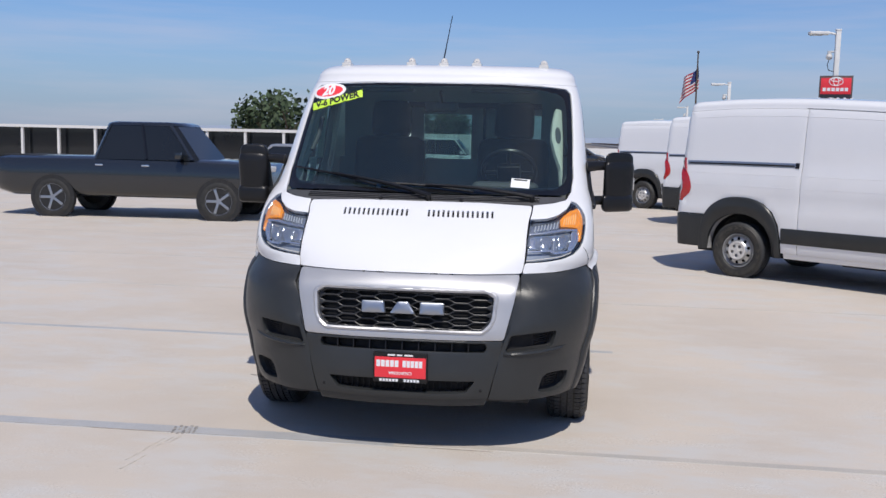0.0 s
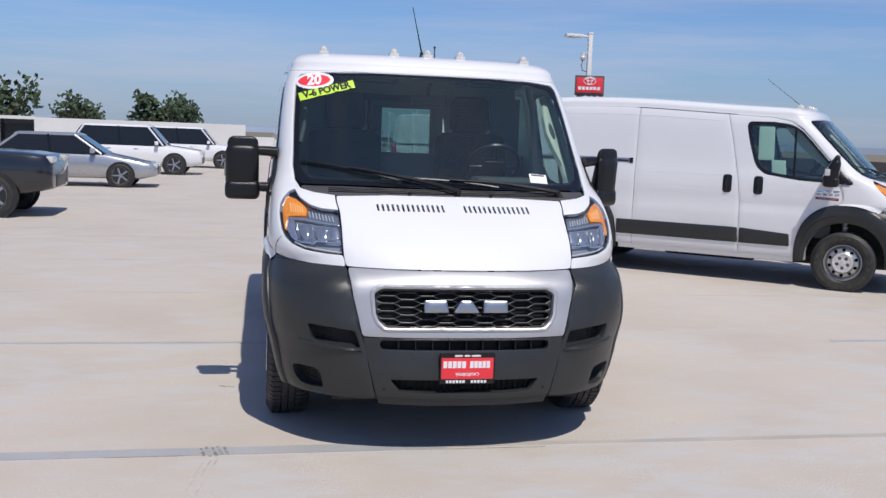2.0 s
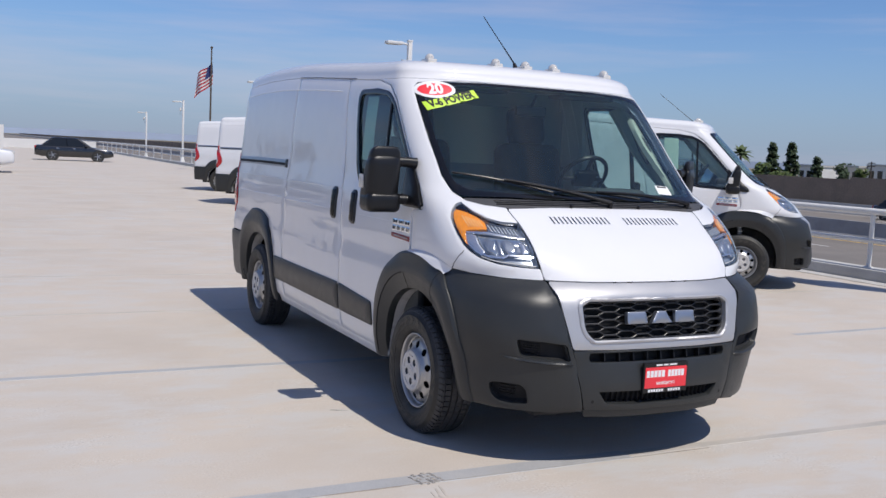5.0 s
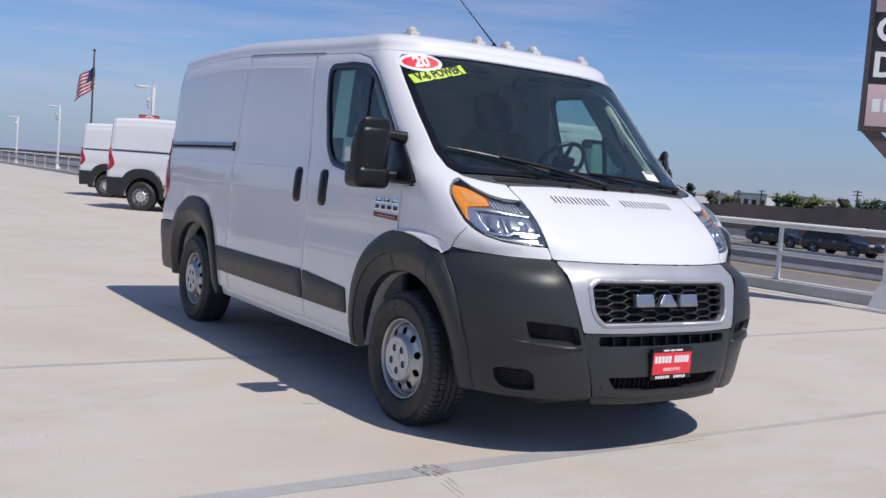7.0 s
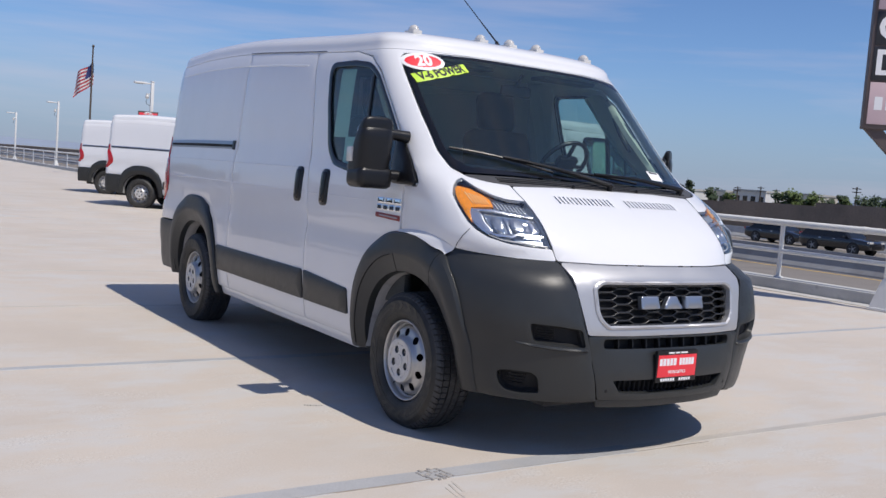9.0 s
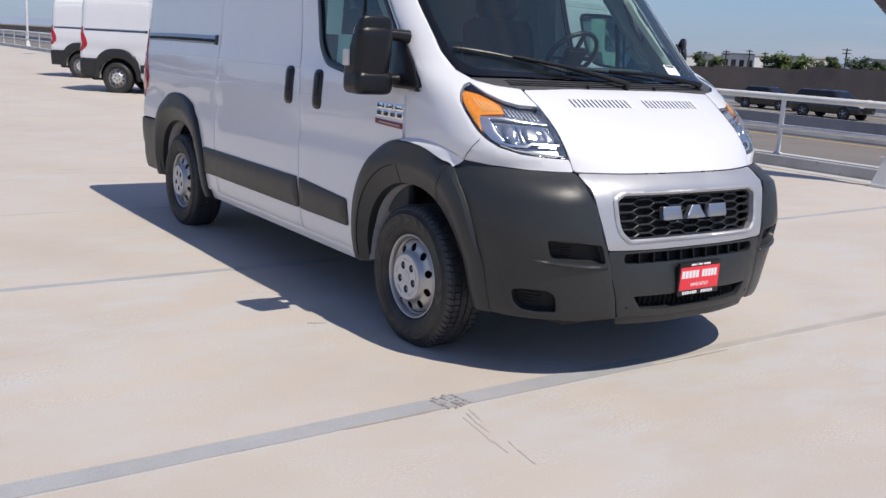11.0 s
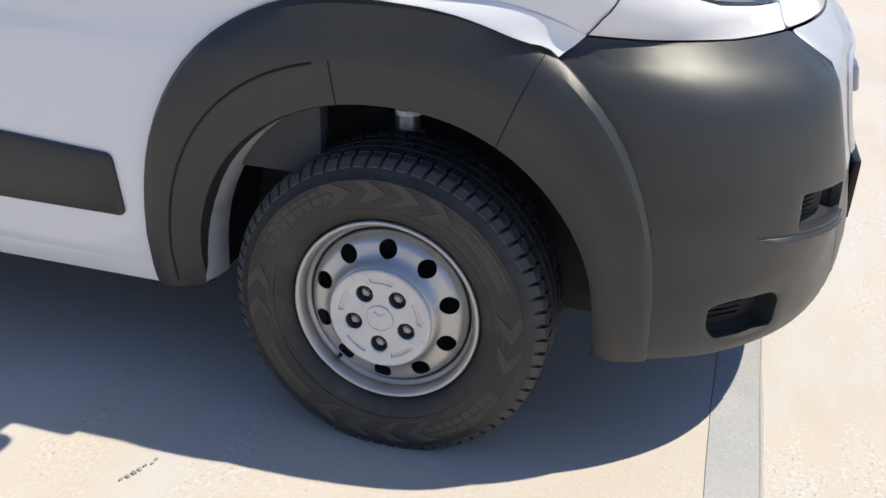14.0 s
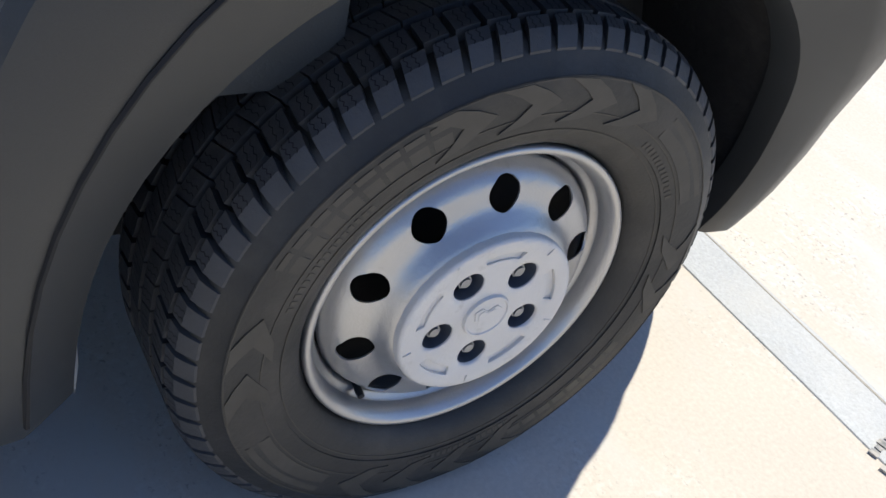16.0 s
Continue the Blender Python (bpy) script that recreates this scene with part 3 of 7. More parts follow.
def strip(name, pts, width, z, material, label, category, wobble=0.0, seed=1):
    """A thin flat band laid on the ground along a line."""
    rnd = random.Random(seed)
    bm = bmesh.new()
    a, b = Vector(pts[0]), Vector(pts[1])
    n = max(2, int((b - a).length / 0.25))
    d = (b - a).normalized()
    side = Vector((-d.y, d.x))
    rows = []
    for k in range(n + 1):
        p = a.lerp(b, k / n)
        w1, w2 = width / 2 + rnd.uniform(-wobble, wobble), width / 2 + rnd.uniform(-wobble, wobble)
        edge = min(0.006, width * 0.2)
        rows.append([bm.verts.new((*(p + side * w1), z)), bm.verts.new((*(p - side * w2), z)), bm.verts.new((*(p - side * (w2 + edge)), z - 0.006)), bm.verts.new((*(p + side * (w1 + edge)), z - 0.006))])
    for p, q in zip(rows, rows[1:]):
        bm.faces.new((p[0], p[1], q[1], q[0])), bm.faces.new((p[1], p[2], q[2], q[1])), bm.faces.new((p[3], p[0], q[0], q[3]))
    return tagged(part(name, bm, material, None, smooth=False), label, category, kind="structure")


for i, (y, w) in enumerate([(-14.2, 0.09), (-11.5, 0.09), (-8.8, 0.09), (-6.1, 0.09), (-3.45, 0.09), (-0.79, 0.125), (1.83, 0.075), (4.2, 0.05), (6.7, 0.06), (9.4, 0.06), (12.1, 0.06), (14.8, 0.06), (17.5, 0.06), (22.9, 0.06)]):
    split = {-0.79: -0.06, 1.83: 1.3}.get(y, -12.0)
    strip("deck_joint", [(-30, y), (split, y)], w, 0.0025, "joint", "grey sealed joint across the deck", "joint", 0.006, i)
    far = 3.95 if y == 1.83 else 8.6
    if far < 8.6:
        strip("deck_joint", [(far, y - 0.05), (8.3, y + 0.12)], w, 0.0025, "joint", "grey sealed joint across the deck", "joint", 0.006, i + 40)
    else:
        strip("deck_joint", [(split, y - (0.03 if split > 0 else 0.0)), (8.6, y)], w * (0.35 if split > 0 else 0.55), 0.0025, "joint_faint", "worn pale joint across the deck", "joint", 0.008, i + 90)
strip("joint_groove", [(-30, -0.862), (0.5, -0.845)], 0.005, 0.003, "groove", "thin dark groove along the sealed joint", "groove", 0.0025, 55)


def scuff(x, y, turn, rows, cols, sx, sy):
    rnd = random.Random(int(x * 100))
    bm = bmesh.new()
    for i in range(rows):
        for j in range(cols):
            if rnd.random() < 0.8:
                u, v = (i - rows / 2) * sx, (j - cols / 2) * sy
                s = rnd.uniform(0.5, 1.0)
                box(bm, (u - 0.35 * sx * s, v - 0.4 * sy, 0.0), (u + 0.35 * sx * s, v + 0.4 * sy * s, 0.0052), m=pose(x, y, 0, 0, 0, turn))
    tagged(part("tyre_mark", bm, "scuff", None, smooth=False), "dark rubber tyre mark on the deck", "tyre mark", kind="stuff")


scuff(-1.285, -0.775, 12, 5, 9, 0.030, 0.017)
for i, (x, y, n, w) in enumerate(((-1.31, -0.93, 0.20, 0.010), (-1.345, -0.96, 0.26, 0.008), (-1.275, -0.90, 0.13, 0.008), (-1.37, -1.16, 0.17, 0.007), (-1.33, -1.24, 0.22, 0.006))):
    strip("deck_streak", [(x, y), (x - 0.17 * n, y - n)], w, 0.0022, "streak", "faint rubbed streak on the deck coating", "streak", 0.004, 130 + i)
scuff(-1.28, 0.502, -20, 7, 2, 0.016, 0.006)

# kerb along the edge, with a lower lip on the deck side
bm = bmesh.new()
box(bm, (8.82, -45, -0.05), (9.28, 110, 0.17), 0.025)
tagged(part("kerb", bm, "curb_top"), "weathered concrete edge kerb", "kerb", kind="structure")
strip("kerb_gutter", [(8.67, -45), (8.67, 110)], 0.28, 0.006, "curb_top", "pale worn gutter band along the kerb", "gutter", 0.02, 70)
strip("kerb_gutter_line", [(8.49, -45), (8.49, 110)], 0.02, 0.007, "crack", "dark line along the gutter", "crack", 0.004, 71)
rail = thing("railing", pose(9.05, 0, 0.17), "white painted steel pipe railing on the kerb", "railing", kind="structure")
bm = bmesh.new()
tube(bm, [(0, -44.9, 0.87), (0, 32, 0.87), (0, 109, 0.87)], 0.050, 12)
part("top_rail", bm, "rail", rail, "thick white top rail")
bm = bmesh.new()
tube(bm, [(0, -44.9, 0.42), (0, 32, 0.42), (0, 109, 0.42)], 0.036, 12)
part("mid_rail", bm, "rail", rail)
for k in range(-12, 32):
    y = 5.15 + k * 3.7
    if -44 < y < 108:
        bm = bmesh.new()
        rod(bm, (0, y, 0.0), (0, y, 0.87), 0.036, 0.036, 12)
        rod(bm, (0, y, 0.0), (0, y, 0.02), 0.075, 0.07, 14)
        part("post", bm, "rail", rail)
for y in (3.75, 11.2, -3.6):
    bm = bmesh.new()
    rod(bm, (0, y - 0.03, 0.87), (0, y + 0.03, 0.87), 0.056, 0.056, 14)
    part("rail_sleeve", bm, "rail", rail)


def lamp_post(x, y, tall=1.0):
    p = thing("lamp_post", pose(x, y, 0) @ Matrix.Diagonal((1, 1, tall, 1)), "white steel lamp post with a flat arm light", "lamp post", "lamp posts along the deck edge")
    bm = bmesh.new()
    box(bm, (-0.19, -0.19, 0), (0.19, 0.19, 0.045), 0.01)
    bmesh.ops.create_cone(bm, cap_ends=True, segments=4, radius1=0.24, radius2=0.10, depth=0.42, matrix=Matrix.Translation((0, 0, 0.25)) @ Matrix.Rotation(math.pi / 4, 4, "Z"))
    part("foot", bm, "rail", p, angle=20)
    bm = bmesh.new()
    box(bm, (-0.062, -0.062, 0.1), (0.062, 0.062, 4.95), 0.012)
    box(bm, (-0.072, -0.072, 4.92), (0.072, 0.072, 4.97), 0.01)
    part("pole", bm, "rail", p)
    bm = bmesh.new()
    box(bm, (-0.062, -0.075, 0.86), (-0.030, 0.075, 1.02), 0.006)
    part("hatch", bm, "satin", p)
    bm = bmesh.new()
    tube(bm, [(0, 0, 4.82), (-0.20, 0, 4.86), (-0.30, 0, 4.86)], 0.03, 8)
    part("arm", bm, "rail", p)
    bm = bmesh.new()
    box(bm, (-0.76, -0.14, 4.81), (-0.24, 0.14, 4.90), 0.03)
    hd = part("lamp_head", bm, "rail", p)
    bm = bmesh.new()
    box(bm, (-0.71, -0.11, 4.798), (-0.40, 0.11, 4.812), 0.004)
    part("diffuser", bm, "lamp_clear", hd)
    bm = bmesh.new()
    bmesh.ops.create_uvsphere(bm, u_segments=16, v_segments=10, radius=0.085, matrix=Matrix.Translation((-0.20, 0, 4.22)))
    rod(bm, (-0.20, 0, 4.26), (-0.20, 0, 4.38), 0.06, 0.05, 12)
    rod(bm, (-0.20, 0, 4.36), (0, 0, 4.36), 0.022, 0.022, 8)
    part("camera_dome", bm, "lamp_clear", p)
    bm = bmesh.new()
    tube(bm, [(-0.20, -0.02, 4.16), (-0.24, -0.02, 4.0), (-0.20, -0.02, 3.86), (-0.06, -0.02, 3.82)], 0.012, 6)
    part("cable", bm, "sign_black", p)
    return p


def banner(x, y, turn, rows, top=4.0, half=0.60, heights=(0.62, 0.50, 0.50, 0.62)):
    """A flat boxed sign of stacked fields on a lamp post."""
    s = thing("deck_sign", pose(x, y, 0, 0, 0, turn), "tall boxed dealer sign with red, pink and black fields", "sign", "dealer signs")
    z = top
    hts = sum(heights)
    bm = bmesh.new()
    box(bm, (-half - 0.04, -0.10, top - hts - 0.05), (half + 0.04, 0.06, top + 0.05), 0.01)
    box(bm, (0.12, 0.0, top - hts - 0.45), (half - 0.1, 0.05, top - hts - 0.04), 0.005, m=None)
    part("sign_case", bm, "sign_frame", s)
    bm = bmesh.new()
    v = [bm.verts.new(q) for q in ((-half, -0.06, top - hts - 0.05), (-half + 0.22, -0.06, top - hts - 0.05), (half * 0.5 + 0.1, -0.06, top - hts - 0.75), (half * 0.5 - 0.15, -0.06, top - hts - 0.75))]
    w = [bm.verts.new(q.co + Vector((0, 0.1, 0))) for q in v]
    bm.faces.new(v), bm.faces.new(w[::-1])
    for i in range(4):
        bm.faces.new((v[i], w[i], w[(i + 1) % 4], v[(i + 1) % 4]))
    part("brace", bm, "sign_frame", s, smooth=False)
    for (colour, kind, text), h in zip(rows, heights):
        bm = bmesh.new()
        box(bm, (-half, -0.112, z - h + 0.012), (half, -0.098, z - 0.012), 0.003)
        f = part("field", bm, colour, s)
        if kind == "emblem":
            bm = bmesh.new()
            for a, b, cx, cz in ((0.17, 0.11, 0, 0.12), (0.065, 0.10, 0, 0.12), (0.12, 0.045, 0, 0.165)):
                tube(bm, [(cx + a * math.cos(t), -0.114, z - h / 2 + cz + b * math.sin(t)) for t in (2 * math.pi * k / 24 for k in range(24))], 0.012, 6, True)
            part("emblem", bm, "white_print", f)
            bm = bmesh.new()
            for k in range(6):
                box(bm, (half * (-0.86 + k * 0.29), -0.1145, z - h + 0.09), (half * (-0.86 + k * 0.29 + 0.22), -0.11, z - h + 0.18))
            part("print_bar", bm, "white_print", f)
        elif kind == "bars":
            bm = bmesh.new()
            for k in range(7):
                box(bm, (-0.5 + k * 0.14, -0.1145, z - h * 0.65), (-0.5 + k * 0.14 + 0.10, -0.11, z - h * 0.35))
            part("print_bar", bm, "white_print", f)
        elif kind == "word":
            zz = z - h / 2
            part("word", letters(text, h * (0.98 if len(text) == 1 else 0.80), lambda a, b: Vector((a + (0.19 - half if len(text) == 1 else 0.0), -0.1135, zz + b)), 0.012), "white_print", f, smooth=False)
        z -= h
    return s


lamp_post(8.37, 2.88, 0.93)
lamp_post(8.11, 20.9, 0.98)
lamp_post(7.85, 35.6, 0.88)
lamp_post(9.9, 64.5, 0.90)
lamp_post(9.9, 81.0, 0.80)
banner(8.29, 2.80, -44, [("sign_pink", "bars", ""), ("sign_black", "word", "G"), ("sign_black", "word", "D"), ("sign_pink", "bars", "")], top=4.52, half=0.57, heights=(0.57, 0.46, 0.46, 0.57))
banner(8.07, 20.65, -16, [("red", "emblem", ""), ("sign_black", "word", "LOW"), ("sign_black", "bars", ""), ("red", "bars", "")], top=3.57, half=0.375, heights=(0.45, 0.46, 0.46, 0.46))

banner(7.65, 35.35, -12, [("red", "emblem", ""), ("sign_black", "bars", ""), ("sign_black", "bars", ""), ("red", "bars", "")], top=3.05, half=0.36, heights=(0.42, 0.42, 0.42, 0.42))

# ---- freeway ----
ROAD = -1.4
bm = bmesh.new()
box(bm, (10.0, -900, ROAD - 0.3), (56.0, 1600, ROAD))
tagged(part("road", bm, "asphalt", None, smooth=False), "worn asphalt freeway lanes", "road", kind="structure")
bm = bmesh.new()
for y0, y1, top in ((55.7, 1600, 0.95), (44, 55.7, 1.08), (36, 44, 1.25), (28, 36, 1.5), (-900, 28, 1.65)):      # stepped top
    box(bm, (54.0, y0, ROAD - 0.5), (54.4, y1, top))
tagged(part("sound_wall", bm, "brown_wall", None, smooth=False), "long brown block sound wall beside the freeway", "wall", kind="structure")

pier = thing("wall_pier", pose(54.2, 56.1, ROAD), "pale stone pier with a rounded cap on the sound wall", "pier", kind="structure")
bm = bmesh.new()
box(bm, (-0.45, -0.85, 0), (0.45, 0.85, 2.55), 0.03)
part("shaft", bm, "concrete", pier)
bm = bmesh.new()
box(bm, (-0.60, -1.10, 2.5), (0.60, 1.10, 2.72), 0.05)
part("cornice", bm, "concrete", pier)
bm = bmesh.new()
bmesh.ops.create_cone(bm, cap_ends=True, segments=32, radius1=0.78, radius2=0.78, depth=0.9, matrix=Matrix.Translation((0, 0, 2.6)) @ Matrix.Rotation(math.pi / 2, 4, 'Y'))
part("cap", bm, "concrete", pier)


def barrier(name, x, h, material, label):
    """A concrete safety barrier of the usual sloped section."""
    bm = bmesh.new()
    prof = [(-0.30, 0), (-0.28, 0.08), (-0.16, 0.28), (-0.09, h), (0.09, h), (0.16, 0.28), (0.28, 0.08), (0.30, 0)]
    ends = [[bm.verts.new((x + a, y, ROAD + z)) for a, z in prof] for y in (-900, 1600)]
    for i in range(len(prof) - 1):
        bm.faces.new((ends[0][i], ends[0][i + 1], ends[1][i + 1], ends[1][i]))
    tagged(part(name, bm, material, None, smooth=False), label, "barrier", kind="structure")


barrier("median_barrier", 32.0, 0.85, "median", "grey concrete median barrier")
barrier("edge_barrier", 53.2, 0.75, "concrete", "pale concrete barrier before the sound wall")
for x, mt in ((30.9, "lane_yellow"), (33.2, "lane_yellow"), (13.2, "lane_white"), (51.5, "lane_white")):
    strip("lane_line", [(x, -300), (x, 500)], 0.16, ROAD + 0.012, mt, "painted lane line", "lane line")
for x in (16.7, 20.3, 23.8, 27.4, 36.8, 40.4, 44.0, 47.6):
    for k in range(-8, 26):
        strip("lane_dash", [(x, k * 11.0), (x, k * 11.0 + 3.2)], 0.13, ROAD + 0.012, "lane_white", "painted lane dash", "lane line")

# ---- the white delivery van: one skin, described by level slices ----
# height: front at the middle, half width, depth of the rounded corner, its power
SLICES = [(0.18, -0.945, 0.93, 0.74, 2.5), (0.28, -0.972, 0.97, 0.80, 2.55), (0.36, -0.992, 1.0, 0.83, 2.55), (0.45, -0.996, 1.02, 0.83, 2.55),
          (0.55, -0.978, 1.03, 0.80, 2.65), (0.68, -0.953, 1.04, 0.74, 3.0), (0.80, -0.928, 1.042, 0.71, 3.0), (0.895, -0.913, 1.04, 0.71, 2.85), (0.928, -0.900, 1.038, 0.71, 2.7),
          (0.985, -0.842, 1.026, 0.74, 2.42), (1.05, -0.785, 1.032, 0.64, 2.6), (1.15, -0.682, 1.032, 0.58, 2.9), (1.27, -0.505, 1.026, 0.53, 3.5),
          (1.36, -0.355, 1.015, 0.50, 3.7), (1.42, -0.245, 1.0, 0.46, 3.2), (1.60, -0.070, 0.98, 0.42, 2.8), (1.80, 0.125, 0.962, 0.38, 2.7),
          (2.0, 0.325, 0.935, 0.34, 2.7), (2.12, 0.445, 0.90, 0.32, 2.7)]
LEN, EDGE, REAR, RC = 1.3, 2.12, 4.41, 0.10


@functools.lru_cache(maxsize=None)
def slice_at(z):
    """Front, half width, corner depth and power at a height, smooth between the slices."""
    z = min(max(z, SLICES[0][0]), SLICES[-1][0])
    i = max(0, min(len(SLICES) - 2, sum(1 for s in SLICES if s[0] <= z) - 1))
    a, b = SLICES[i], SLICES[i + 1]
    p, q = SLICES[max(0, i - 1)], SLICES[min(len(SLICES) - 1, i + 2)]
    h = b[0] - a[0]
    t = (z - a[0]) / h
    out = []
    for k in range(1, 5):
        m0, m1 = (b[k] - p[k]) / (b[0] - p[0]) * h, (q[k] - a[k]) / (q[0] - a[0]) * h
        out.append(a[k] * (2 * t ** 3 - 3 * t * t + 1) + m0 * (t ** 3 - 2 * t * t + t) + b[k] * (3 * t * t - 2 * t ** 3) + m1 * (t ** 3 - t * t))
    return out


def rear_at(z):
    return REAR - 0.05 * max(0.0, min(1.0, (z - 1.0) / 1.1))


def ease(t):
    t = max(0.0, min(1.0, t))
    return t * t * (3 - 2 * t)


def bulge(x, z):
    """How far the bumper's corners stand proud of the front panel."""
    x = abs(x)
    if x >= 0.97 or not 0.40 < z < 0.97:
        return 0.0
    seam = 0.545 + (z - 0.644) * 0.24
    return 0.026 * ease((x - seam + 0.03) / 0.16) * (1 - ease((x - 0.72) / 0.25)) * ease((z - 0.40) / 0.20) * (1 - ease((z - 0.885) / 0.085))


@functools.lru_cache(maxsize=None)
def body(s, v):
    """A point of the skin: s runs from the front's middle round the corner and back (metres), v is the height, past EDGE over the roof."""
    z, cap = v, 0.0
    yf, w, d, p = slice_at(min(v, EDGE))
    yr = rear_at(min(v, EDGE))
    if v > EDGE:
        k = v - EDGE
        a = min(1.0, k / 0.5) * math.pi / 2
        cap = max(0.0, (k - 0.5) / 0.5)
        ins = 0.135 * (1 - math.cos(a))
        z = EDGE + 0.097 * math.sin(a) + 0.032 * (1 - (1 - cap) ** 2)
        yf, yr, w = yf + 1.6 * ins, yr - 0.6 * ins, w - ins
        w, yf, yr, d = w * (1 - cap), yf + 1.2 * cap, yr - 0.6 * cap, d * (1 - 0.5 * cap)
    sg, q = (1 if s >= 0 else -1), abs(s)
    side = yr - RC - yf - d
    if q <= LEN:
        a = q / LEN * math.pi / 2
        x, y = w * math.sin(a) ** (2 / p), yf + d * (1 - max(0.0, math.cos(a)) ** (2 / p))
        y -= bulge(x, z)
    elif q <= LEN + side:
        x, y = w, yf + d + q - LEN
    elif q <= LEN + side + 0.15:
        a = (q - LEN - side) / 0.15 * math.pi / 2
        rc = min(RC, w)
        x, y = w - rc * (1 - math.cos(a)), yr - RC + RC * math.sin(a)
    else:
        x, y = max(0.0, w - min(RC, w) - (q - LEN - side - 0.15)), yr
    t, u = max(0.0, min(1.0, (y - 0.5) / 2.7)), max(0.0, min(1.0, (y - 3.5) / 0.9))
    z += (0.106 * t * t * (3 - 2 * t) - 0.03 * u * u * (3 - 2 * u)) * max(0.0, min(1.0, (z - 1.35) / 0.7))     # the roof rises behind the cab
    return Vector((sg * x, y, z))


def normal(s, v, e=0.004):
    n = (body(s + e, v) - body(s - e, v)).cross(body(s, v + e) - body(s, v - e))
    return n.normalized() if n.length > 1e-12 else Vector((0, -1, 0))


def X(x, z):
    """Skin coordinates of the point of the front at a breadth and a height."""
    yf, w, d, p = slice_at(z)
    return (math.copysign(LEN * 2 / math.pi * math.asin(min(1.0, abs(x) / w) ** (p / 2)), x), z)


def Y(y, z):
    """Skin coordinates of the point of the flank at a length and a height."""
    yf, w, d, p = slice_at(z)
    if y >= yf + d:
        return (LEN + y - yf - d, z)
    return (LEN * 2 / math.pi * math.acos(max(0.0, 1 - (y - yf) / d) ** (p / 2)), z)


def flank(y, z):
    return body(*Y(y, z)).x


def front_point(x, z):
    """A point of the skin's front by breadth and height."""
    yf, w, d, p = slice_at(z)
    k = min(1.0, abs(x) / w)
    return Vector((x, yf + d * (1 - (1 - k ** p) ** (1 / p)) - bulge(x, z), z))


def flank_point(y, z):
    return body(*Y(y, z))


def normal_of(point, a, b, e=0.003):
    n = (point(a + e, b) - point(a - e, b)).cross(point(a, b + e) - point(a, b - e))
    return n.normalized() if n.length > 1e-12 else Vector((0, -1, 0))


def skin(name, outline, material, parent, holes=(), off=0.0, r=0.02, step=0.06, gap=0.001, roll=0.002, deep=0.012, lip=0.008, side=1, label="", hole_r=None, flat=False, front=False):
    """A piece of the van's skin. Outlines are skin coordinates, or length and height (flat), or breadth and height (front)."""
    point = flank_point if flat else front_point if front else body

    def place(a, b):
        n = normal_of(point, a, b)
        return point(a, b) + n * off, n
    bm = sheet(rounded(outline, r), [rounded(h, r if hole_r is None else hole_r) for h in holes], place, step, gap, roll, deep, lip)
    if side < 0:
        bmesh.ops.transform(bm, matrix=Matrix.Diagonal((-1, 1, 1, 1)), verts=bm.verts)
        bmesh.ops.reverse_faces(bm, faces=bm.faces)
    return part(name, bm, material, parent, label, angle=50)


def bar(name, ends, r, parent, side):
    """A slim pressed line along the flank, sunk by half into the skin."""
    (a, za), (b, zb) = ends
    n = max(4, int((b - a) / 0.06))
    pts = []
    for k in range(n + 1):
        y, z = a + (b - a) * k / n, za + (zb - za) * k / n
        p = flank_point(y, z) - normal_of(flank_point, y, z) * r * 0.62
        pts.append((side * p.x, p.y, p.z))
    bm = bmesh.new()
    tube(bm, pts, r, 12)
    return part(name, bm, "white_paint", parent, angle=80)


def both(half):
    """A symmetric outline across the front from the half with x >= 0, listed from top to bottom."""
    return half + [(-s, z) for s, z in half[::-1]]


def oval(cs, cz, a, b, turn=0.0, n=28, squash=1.0):
    c, s = math.cos(turn), math.sin(turn)
    return [(cs + c * a * math.cos(t) - s * b * math.sin(t), cz + s * a * math.cos(t) + c * b * math.sin(t)) for t in (2 * math.pi * k / n for k in range(n))]


def quad(cs, cz, a, b, turn=0.0):
    c, s = math.cos(turn), math.sin(turn)
    return [(cs + c * x - s * y, cz + s * x + c * y) for x, y in ((a, -b), (a, b), (-a, b), (-a, -b))]


